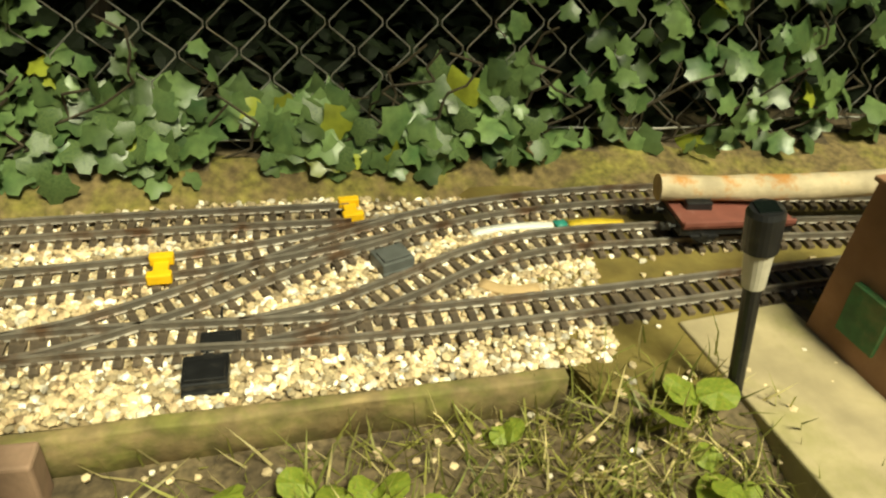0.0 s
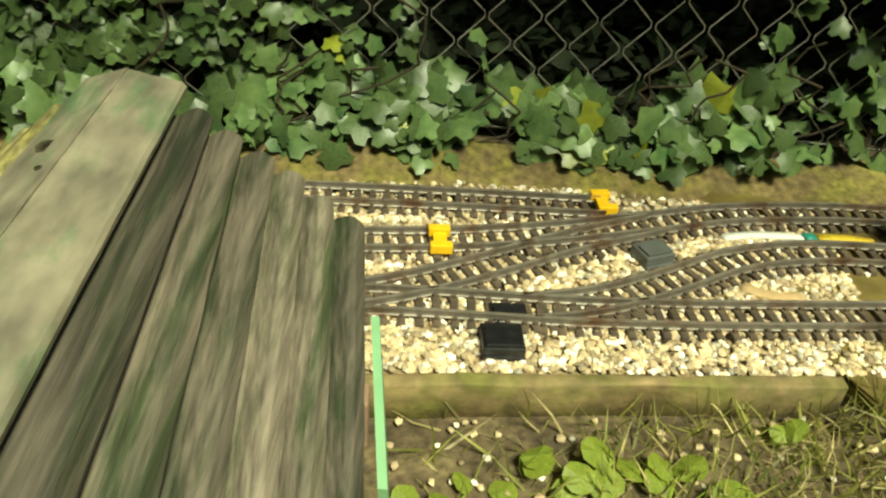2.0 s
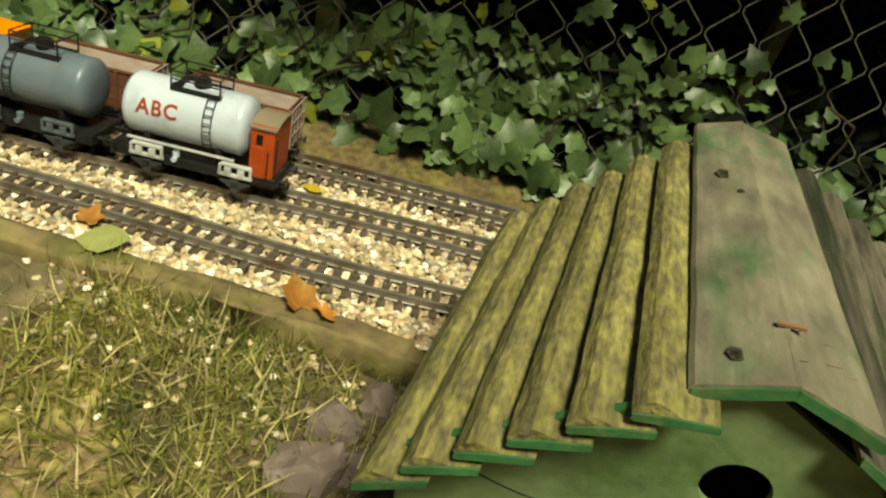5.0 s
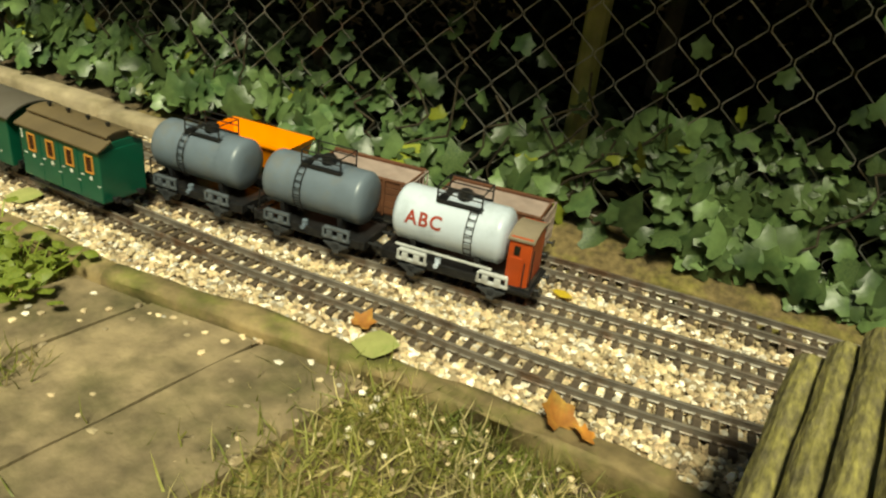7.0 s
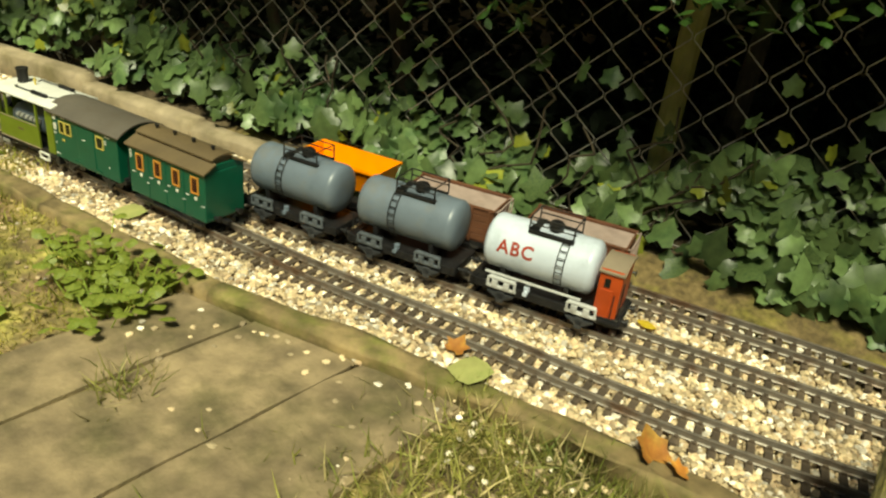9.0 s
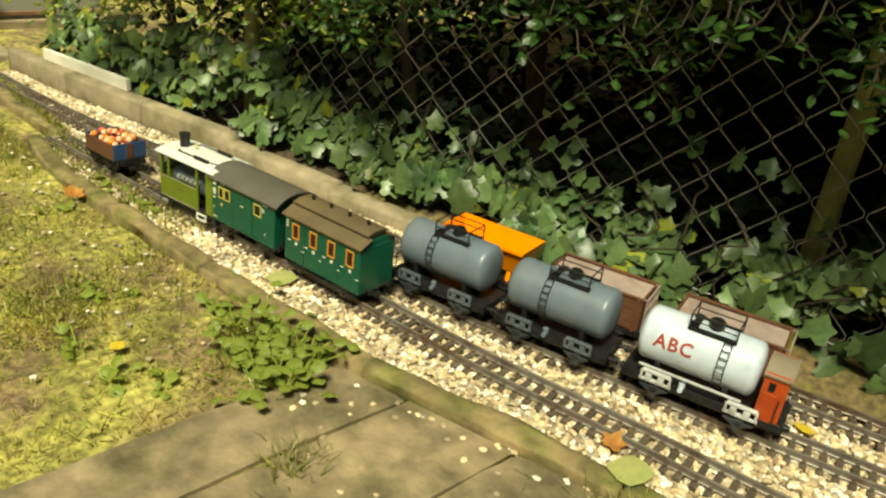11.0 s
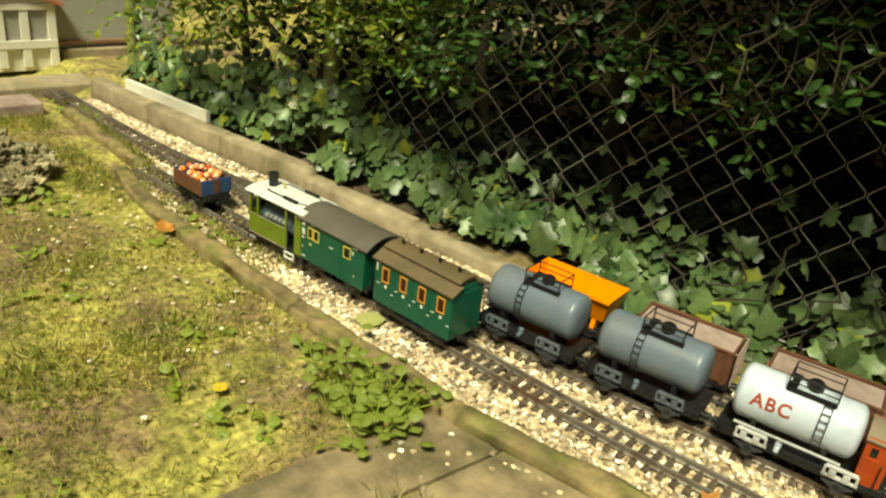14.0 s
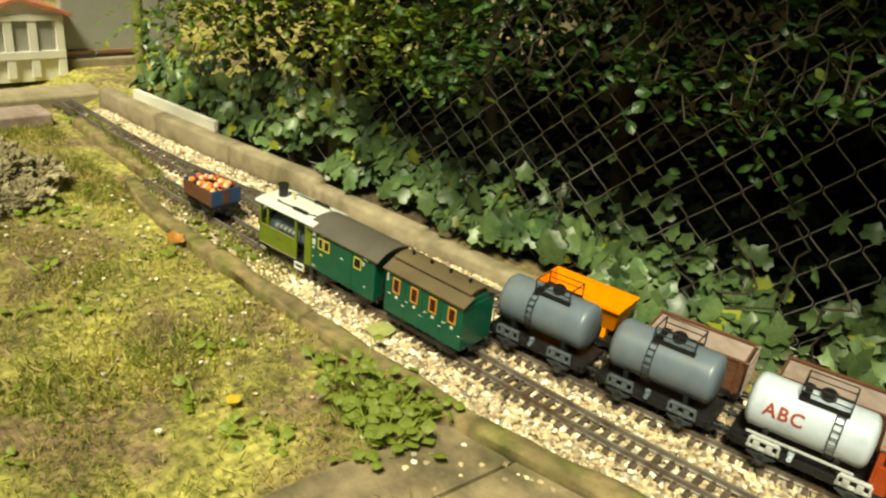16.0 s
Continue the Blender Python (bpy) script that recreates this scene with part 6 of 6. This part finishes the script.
# ---- grass and weeds ----
def build_grass():
    rng = random.Random(71)
    blades = []
    for _ in range(5):
        c = rng.uniform(0.15, 0.5)
        pts = [(-0.06, 0, 0), (0.06, 0, 0), (-0.045, 0.2 * c, 0.5), (0.045, 0.2 * c, 0.5), (0, 0.7 * c, 0.9)]
        blades.append((np.array(pts), [[0, 1, 3, 2], [2, 3, 4]]))
    places = []
    # lawn, thick beyond the paving
    for _ in range(64000):
        x = rng.uniform(-3.65, -1.55)
        y = rng.uniform(-0.95, along(EDGE_FRONT, max(x, -2.97))[1] - 0.03)
        if in_paving(x, y):
            continue
        if noise.noise((x * 4, y * 4, 9)) < -0.28 and rng.random() < 0.7:
            continue
        places.append((x, y, soil_height(x, y), rng.uniform(0.009, 0.021) * (1.6 if noise.noise((x * 4, y * 4, 6)) > 0.22 else 1.0), rng.uniform(0, 6.3), rng.gauss(0, 0.75), rng.gauss(0, 0.75)))
    for _ in range(2600):
        x = rng.uniform(-3.6, -2.25)
        y = rng.uniform(bed_edge_near(x), along(TRACK_MAIN, max(x, -2.94))[1] + (0.03 if x < -2.5 else -0.02))
        places.append((x, y, 0.0, rng.uniform(0.012, 0.034), rng.uniform(0, 6.3), rng.gauss(0, 0.6), rng.gauss(0, 0.6)))
    scatter("lawn_grass", blades, places, M_GRASS, "short yellow-green patchy lawn grass", "grass")
    # rough tufts by the bird house and before the timber edge
    places = []
    for cx, cy, n, sp in ((-1.0, 0.33, 360, 0.07), (-1.12, 0.30, 300, 0.06), (-0.98, 0.22, 260, 0.07), (-1.15, 0.16, 240, 0.08), (-1.0, 0.10, 200, 0.07), (0.05, 0.50, 170, 0.08), (0.2, 0.58, 150, 0.06), (0.33, 0.60, 110, 0.05), (0.0, 0.42, 120, 0.08), (0.22, 0.45, 140, 0.08), (0.40, 0.50, 90, 0.05), (-1.55, 0.03, 50, 0.02), (-0.15, 0.42, 60, 0.06), (-1.2, 0.36, 90, 0.03)):
        for _ in range(n * 2 if cx < -0.9 else n):
            x, y = rng.gauss(cx, sp), rng.gauss(cy, sp)
            if y > bed_edge_near(x) - 0.015 and x < 0.19:
                continue
            tall = 0.8 if x < -0.85 else 1.0
            places.append((x, y, soil_height(x, y), rng.uniform(0.03, 0.085) * tall, rng.uniform(0, 6.3), rng.gauss(0, 0.55 / tall), rng.gauss(0, 0.55 / tall)))
    for _ in range(12000):
        # matted grass between the paving and the bird house
        x, y = rng.uniform(-1.45, -0.72), rng.uniform(-0.5, 0.47)
        if in_paving(x, y) or y > bed_edge_near(x) - 0.02 or noise.noise((x * 5, y * 5, 2)) < -0.22:
            continue
        if x > -0.8 and y > -0.05:
            continue
        places.append((x, y, soil_height(x, y), rng.uniform(0.018, 0.052), rng.uniform(0, 6.3), rng.gauss(0, 0.75), rng.gauss(0, 0.75)))
    for _ in range(900):
        x, y = rng.gauss(0.18, 0.2), rng.gauss(0.52, 0.07)
        if y > bed_edge_near(x) - 0.02 or x > 0.4:
            continue
        places.append((x, y, soil_height(x, y), rng.uniform(0.03, 0.075), rng.uniform(0, 6.3), rng.gauss(0, 0.7), rng.gauss(0, 0.7)))
    thin = [(v * np.array((0.42, 1.5, 1.0)), f) for v, f in blades]
    scatter("rough_grass", thin, places, M_STRAW, "long straggling dry grass tufts on the soil", "grass")


def in_paving(x, y):
    u = x - (y - 0.25) * 0.03
    return -1.72 < u < -1.22 and y > -0.63


build_grass()


def weed(name, label, category, group, x, y, n, spread, size, height, seed, shapes, mat):
    rng = random.Random(seed)
    z0 = soil_height(x, y) if category == "plant" else 0
    thing = tagged(root(name, x, y, z0), label, category, group=group)
    datas = []
    for v, f in shapes(3, rng):
        ob = raw("leaf_form", v, f, mat)
        datas.append(ob.data)
        bpy.data.objects.remove(ob)
    for k in range(n):
        dx, dy = rng.gauss(0, spread), rng.gauss(0, spread)
        h = height * rng.uniform(0.35, 1.0)
        part("stalk", rod(fresh(), (dx * 0.4, dy * 0.4, -0.004), (dx, dy, h), 0.0011, seg=5, caps=False), mat, thing)
        ob = new("leaf", datas[k % 3])
        ob.parent = thing
        ob.matrix_basis = Matrix.Translation((dx * K, dy * K, h * K)) @ Euler((rng.gauss(0.25, 0.3), rng.gauss(0, 0.3), rng.uniform(0, 6.3))).to_matrix().to_4x4() @ Matrix.Scale(size * rng.uniform(0.65, 1.2), 4)


M_WEEDONE = leafy("weed_leaf_single", (0.28, 0.37, 0.055), (0.40, 0.42, 0.07), 0.5, 0.3)


def oval_wide(n, rng):
    return oval_shapes(n, rng, 0.48)


WEED = "low weed with rounded yellow-green leaves on the soil"
for k, (x, y, n, sp, s, h) in enumerate(((-0.185, 0.49, 2, 0.012, 0.036, 0.035), (-0.10, 0.50, 4, 0.022, 0.036, 0.03), (-0.03, 0.47, 5, 0.025, 0.040, 0.03), (-0.13, 0.41, 6, 0.035, 0.038, 0.02), (-0.26, 0.43, 5, 0.03, 0.034, 0.02), (0.33, 0.60, 3, 0.015, 0.042, 0.04), (0.36, 0.54, 4, 0.02, 0.040, 0.025), (0.10, 0.60, 3, 0.012, 0.026, 0.025))):
    weed("weed", WEED, "plant", "weeds on the soil", x, y, n, sp, s, h, 100 + k, round_shapes, M_WEEDONE)
for k, (x, y, n) in enumerate(((-1.86, 0.17, 26), (-1.79, 0.17, 30), (-1.73, 0.15, 28), (-1.80, 0.10, 26), (-1.71, 0.09, 20), (-1.90, 0.13, 18), (-1.76, 0.20, 16))):
    weed("bramble", "leafy green bramble patch between lawn and paving", "plant", "bramble patch by the kerb", x, y, n, 0.038, 0.0235, 0.05, 140 + k, oval_wide, M_BRAMBLE)


rng_lawn = random.Random(404)
for k in range(30):
    x, y = rng_lawn.uniform(-3.3, -1.8), rng_lawn.uniform(-0.45, 0.1)
    weed("lawn_weed", "small green weed growing in the lawn", "plant", "weeds in the lawn", x, y, 7, 0.022, 0.020, 0.016, 500 + k, oval_wide, M_WEEDONE)
for k, (x, y, n) in enumerate(((-2.62, 0.235, 12), (-2.52, 0.225, 12), (-2.72, 0.22, 10), (-2.45, 0.24, 8), (-2.85, 0.235, 9), (-3.5, 0.30, 8), (-3.62, 0.22, 9))):
    weed("track_weed", "yellow-green weed growing over the gravel beside the track", "plant", "weeds by the track", x, y, n, 0.028, 0.026, 0.026, 560 + k, oval_wide, M_WEEDONE)


# ---- small things ----
def leaf_on_ground(x, y, z, size, mat, label, turn, tip=8):
    rng = random.Random(int(x * 1000) + int(y * 1000))
    if mat is M_DEADLEAF:
        # dry lobed leaf, its edges curled up
        v, f = ivy_shapes(1, rng)[0]
        v = v * np.array((1.05, 1.0, -1.5)) + np.array((0, 0, 0.02))
    else:
        v, f = oval_shapes(1, rng, 0.45)[0]
        v = v * np.array((1, 1, 0.35))
    ob = raw("fallen_leaf", v, f, mat, smooth=True, scale=size * K)
    ob.matrix_basis = pose(x * K, y * K, z * K, tip, tip * 0.6, turn)
    tagged(ob, label, "leaf", group="fallen leaves")


leaf_on_ground(-0.985, 0.408, 0.014, 0.047, M_DEADLEAF, "curled brown dead leaf lying on the gravel edge", 60, 25)
leaf_on_ground(-0.945, 0.415, 0.012, 0.028, M_DEADLEAF, "dry brown dead leaf lying on the gravel", 110, 15)
leaf_on_ground(-1.28, 0.36, 0.014, 0.065, M_PALELEAF, "pale green fallen leaf on the kerb", -60, 10)
leaf_on_ground(-2.0, 0.265, 0.010, 0.06, M_PALELEAF, "pale yellow-green fallen leaf on the gravel", -40, 6)
leaf_on_ground(-1.935, -0.053, 0.000, 0.027, M_YELLEAF, "small bright yellow fallen leaf on the lawn", 20, 4)
leaf_on_ground(-2.55, 0.12, 0.004, 0.04, M_DEADLEAF, "brown dead leaf on the lawn", 80, 16)
leaf_on_ground(-1.12, 0.70, 0.010, 0.035, M_YELLEAF, "yellow fallen leaf between the tracks", 100, 8)
leaf_on_ground(-1.30, 0.40, 0.012, 0.03, M_DEADLEAF, "small red-brown leaf on the gravel", 10, 8)


def point_motor(x, y, turn, mat, label, size=(0.052, 0.07, 0.02)):
    thing = tagged(root("point_motor", x, y, 0, 0, 0, turn), label, "point motor", group="turnout motors")
    a, b, h = size
    part("case", box(fresh(), -a / 2, a / 2, -b / 2, b / 2, -0.002, h, 0.002), mat, thing)
    part("lid", box(fresh(), -a / 2 + 0.004, a / 2 - 0.004, -b / 2 + 0.004, b / 2 - 0.012, h, h + 0.004, 0.001), mat, thing)
    part("lip", box(fresh(), -a / 2, a / 2, -b / 2 - 0.004, -b / 2 + 0.002, -0.002, 0.008, 0.001), mat, thing)
    bm = fresh()
    rod(bm, (0, b / 2 - 0.002, 0.008), (0, b / 2 + 0.045, 0.010), 0.0018, seg=6)
    part("throw_bar", bm, M_BLACK, thing)


point_motor(-0.228, 0.633, 12, M_BLACK, "black plastic point motor box beside the turnout", (0.052, 0.050, 0.018))
point_motor(-0.225, 0.69, 12, M_BLACK, "black plastic point cover between the rails", (0.048, 0.035, 0.012))
point_motor(-0.03, 0.872, 32, M_GREYBOX, "grey plastic point motor lying on the gravel", (0.05, 0.042, 0.022))
point_motor(-2.30, 0.365, 10, M_BLACK, "black plastic point motor beside the turnout", (0.05, 0.03, 0.014))


def point_lever(x, y, turn):
    thing = tagged(root("point_lever", x, y, 0.010, 0, 0, turn), "yellow plastic point lever clipped over the rails", "point lever", group="yellow point levers")
    for yy in (-0.0215, 0.0215):
        bm = fresh()
        box(bm, -0.016, 0.016, yy - 0.007, yy + 0.007, 0.0, 0.015, 0.002)
        part("clip", bm, M_YMARK, thing)
    part("bridge", box(fresh(), -0.010, 0.010, -0.016, 0.016, 0.0, 0.008, 0.001), M_YMARK, thing)


point_lever(-0.335, 0.82, 13)
point_lever(-0.10, 0.992, 16)


def strips_by_siding():
    """Bits of plastic and wood lying beside the siding."""
    def bit(name, pts, half, z, mat, label):
        run = spline(pts, 0.012)
        ob = strip(name, run, 0, half, z, z + 0.008, mat, wob=0.003)
        tagged(ob, label, "debris", group="bits lying beside the siding")
    bit("plastic_strip", [(0.085, 0.958), (0.12, 0.975), (0.152, 0.985), (0.212, 0.99)], 0.008, 0.001, M_WHITE, "white plastic strip lying between the tracks")
    bit("plastic_strip", [(0.216, 0.995), (0.232, 1.002)], 0.009, 0.001, M_TEAL, "small teal plastic piece between the tracks")
    bit("plastic_strip", [(0.238, 0.998), (0.28, 1.003), (0.325, 1.008)], 0.009, 0.001, M_YELLEAF, "yellow plastic strip lying between the tracks")
    bit("bark_piece", [(0.094, 0.836), (0.115, 0.823), (0.14, 0.821), (0.172, 0.832)], 0.010, 0.001, M_CUT, "curved orange-brown piece of bark beside the rails")


M_TEAL = material("teal_plastic", (0.03, 0.25, 0.20), 0.45, vary=0.1, scale=60, bump=0.05)
strips_by_siding()


def solar_light():
    thing = tagged(root("solar_light", 0.392, 0.643, -0.05, 0, -8, 0), "black garden solar light on a spike beside the plank", "garden light")
    bm = fresh()
    rod(bm, (0, 0, 0), (0, 0, 0.215), 0.009, 0.010, seg=14)
    part("stake", bm, M_BLACK, thing)
    bm = fresh()
    rod(bm, (0, 0, 0.215), (0, 0, 0.262), 0.0125, 0.0155, seg=20)
    part("lens", bm, M_LAMPGLASS, thing, "cloudy clear lens")
    bm = fresh()
    rod(bm, (0, 0, 0.262), (0, 0, 0.305), 0.0185, 0.0195, seg=24)
    rod(bm, (0, 0, 0.305), (0, 0, 0.311), 0.0195, 0.017, seg=24)
    part("cap", bm, M_BLACK, thing)
    bm = fresh()
    box(bm, -0.011, 0.011, -0.011, 0.011, 0.3105, 0.3125)
    part("solar_cell", bm, M_BLACKGLASS, thing)


solar_light()


def second_bird_box():
    thing = tagged(root("plank", 0.485, 0.635, -0.012, 0, 0, -72), "pale lichen-covered plank lying on the soil", "plank")
    bm = fresh()
    box(bm, -0.17, 0.28, -0.085, 0.085, -0.055, 0.018, 0.003)
    part("board", bm, M_PLANK, thing)
    thing = tagged(root("nest_box", 0.63, 0.735, 0.006, 0, 0, -72), "brown weathered nest box with green paint patches on a plank", "nest box")
    bm = fresh()
    prism(bm, [(-0.09, 0.0), (0.09, 0.0), (0.07, 0.215), (-0.07, 0.215)], "x", -0.07, 0.10)
    body = part("body", bm, M_TERRA, thing)
    bm = fresh()
    box(bm, -0.03, 0.03, -0.0915, -0.080, 0.03, 0.10, 0.001)
    part("paint_patch", bm, M_GREENEDGE, body, "faded green paint patch")
    bm = fresh()
    box(bm, -0.075, 0.105, -0.075, 0.075, 0.215, 0.222, 0.002)
    part("lid", bm, M_TERRA, thing, "weathered brown lid board")


second_bird_box()


def stone(x, y, z, s, seed, mat, name, label, group, flat=0.6, broken=False, rough=0.0):
    rng = random.Random(seed)
    bm = fresh()
    bmesh.ops.create_icosphere(bm, subdivisions=5 if rough else 3, radius=s)
    for v in bm.verts:
        n = v.co.normalized()
        d = 1 + 0.28 * noise.noise(n * 1.6 + Vector((seed, 0, 0))) + 0.16 * noise.noise(n * 4 + Vector((0, seed, 0))) + 0.09 * noise.noise(n * 11)
        if rough:
            d += rough * (abs(noise.noise(n * 3.1 + Vector((seed, 5, 0)))) + 0.6 * abs(noise.noise(n * 8 + Vector((3, seed, 0)))) + 0.35 * noise.noise(n * 19))
        v.co = n * s * d
        v.co.z *= flat
    if broken:
        # split faces: cut the lump by a few planes
        for _ in range(7):
            d = Vector((rng.gauss(0, 1), rng.gauss(0, 1), rng.gauss(0.3, 0.7))).normalized()
            for v in bm.verts:
                over = v.co.dot(d) - s * 0.62
                if over > 0:
                    v.co -= d * over
    ob = part(name, bm, mat)
    ob.matrix_basis = pose(x * K, y * K, (z + s * flat * 0.5) * K, rng.uniform(-15, 15), rng.uniform(-15, 15), rng.uniform(0, 360))
    tagged(ob, label, "stone", group=group)


for k, (x, y, s) in enumerate(((-0.862, 0.228, 0.046), (-0.872, 0.298, 0.038), (-0.848, 0.358, 0.036), (-0.818, 0.268, 0.032), (-0.79, 0.345, 0.034), (-0.81, 0.17, 0.036))):
    stone(x, y, soil_height(x, y) - 0.012, s, k + 2, M_STONE, "stone", "rough purple-brown stone beside the bird house", "stones by the bird house", 0.75, True)
for k, (x, y, z, s) in enumerate(((-3.06, -0.20, 0.0, 0.085), (-2.95, -0.09, 0.0, 0.055), (-3.08, -0.04, 0.0, 0.07), (-2.93, -0.19, 0.0, 0.05), (-3.19, -0.13, 0.0, 0.085), (-3.0, -0.31, 0.0, 0.08), (-3.04, -0.12, 0.045, 0.06), (-3.12, -0.22, 0.06, 0.055), (-2.99, -0.24, 0.04, 0.045), (-3.1, -0.1, 0.06, 0.05))):
    stone(x, y, z - 0.02, s * 0.9, k + 30, M_ROCK, "rock", "rough lichen-covered rock of the rockery on the lawn", "rockery", 0.8, False, 0.55)
for k, (x, y, n) in enumerate(((-2.9, -0.12, 9), (-2.89, -0.22, 9), (-2.94, -0.02, 9), (-3.02, -0.08, 6), (-2.96, -0.3, 8))):
    weed("rockery_weed", "small green plant growing between the rocks", "plant", "plants in the rockery", x, y, n, 0.03, 0.022, 0.03, 620 + k, oval_wide, M_WEEDONE)


# ---- far end of the garden ----
def far_end():
    # low retaining step across the end
    thing = tagged(root("garden_step", -3.93, 0.28, -0.03, 0, 0, 4), "low mossy stone step across the end of the garden", "step")
    bm = fresh()
    box(bm, -0.06, 0.10, -0.75, 0.18, 0, 0.058, 0.008)
    part("block", bm, M_CONC, thing)
    thing = tagged(root("white_slab", -3.66, 0.0, -0.02, 0, 0, 3), "pale concrete slab set before the step", "slab")
    part("slab", box(fresh(), -0.09, 0.04, -0.30, 0.16, 0, 0.045, 0.006), M_PALE, thing)
    thing = tagged(root("white_plank", -3.26, 0.475, 0.064, 0, 0, 10), "white painted plank standing on the kerb", "plank")
    part("board", box(fresh(), -0.33, 0.13, -0.008, 0.008, 0, 0.035, 0.002), M_HOUSEW, thing)
    # model house
    thing = tagged(root("model_house", -4.20, 0.215, 0.0, 0, 0, 4), "white model house with tall windows and a red roof", "model house")
    hx, w = 0.03, 0.155
    bm = fresh()
    box(bm, -0.30, hx - 0.006, -w, w, 0, 0.29)
    part("body", bm, M_HOUSEW, thing)
    for y in (-0.14, -0.0425, 0.0425, 0.14):
        bm = fresh()
        box(bm, hx - 0.006, hx + 0.010, y - 0.015, y + 0.015, 0.02, 0.285, 0.001)
        part("pilaster", bm, M_HOUSEW, thing)
    bm = fresh()
    box(bm, hx - 0.005, hx + 0.013, -w, w, 0.275, 0.30, 0.001)
    box(bm, hx - 0.005, hx + 0.012, -w, w, 0.105, 0.14, 0.001)
    part("cornice", bm, M_HOUSEW, thing)
    for y in (-0.09, 0.0, 0.09):
        bm = fresh()
        box(bm, hx - 0.007, hx + 0.001, y - 0.026, y + 0.026, 0.14, 0.275)
        part("window", bm, M_GREYPANEL, thing, "grey window pane")
    bm = fresh()
    prism(bm, [(-w - 0.01, 0.30), (w + 0.01, 0.30), (0.0, 0.36)], "x", -0.30, hx + 0.008)
    part("pediment", bm, M_HOUSEW, thing)
    bm = fresh()
    for q in (-1, 1):
        prism(bm, [(q * (w + 0.03), 0.29), (0.0, 0.362), (0.0, 0.378), (q * (w + 0.03), 0.306)], "x", -0.34, hx + 0.028)
    part("roof", bm, M_HOUSER, thing, "red tiled roof")
    thing.scale.z = 0.83
    # grey panel behind
    thing = tagged(root("grey_panel", -4.24, 0.53, 0.0, 0, 0, 4), "grey metal panel standing on a stone plinth", "panel")
    bm = fresh()
    box(bm, -0.03, 0.0, -0.15, 0.34, 0.085, 0.75, 0.008)
    part("sheet", bm, M_GREYPANEL, thing)
    bm = fresh()
    box(bm, -0.08, 0.03, -0.14, 0.34, -0.06, 0.070, 0.006)
    part("plinth", bm, M_CONC, thing)
    part("rail", box(fresh(), 0.0, 0.012, -0.15, 0.34, 0.085, 0.10, 0.002), M_TERRA, thing, "rusty bottom rail")
    bm = fresh()
    rod(bm, (-3.70, 0.485, -0.05), (-3.70, 0.485, 1.1), 0.018, 0.017, seg=14)
    ob = part("gate_post", bm, M_POSTC)
    tagged(ob, "tall grey-green post at the end of the fence", "post")
    # closing walls outside the view; south and east added to block low sky light
    for nm, x0, x1, y0, y1 in (("wall_west", -6.2, -6.05, -3.5, 3.2), ("wall_north", -6.2, 5.0, 3.2, 3.35), ("wall_south", -6.2, 5.0, -3.65, -3.5), ("wall_east", 5.0, 5.15, -3.65, 3.35)):
        bm = fresh()
        box(bm, x0, x1, y0, y1, -0.1, 2.4 if nm in ("wall_west", "wall_north") else 3.2)
        ob = part(nm, bm, M_CONC)
        tagged(ob, "plain weathered wall added to close the garden", "wall", kind="structure")


far_end()
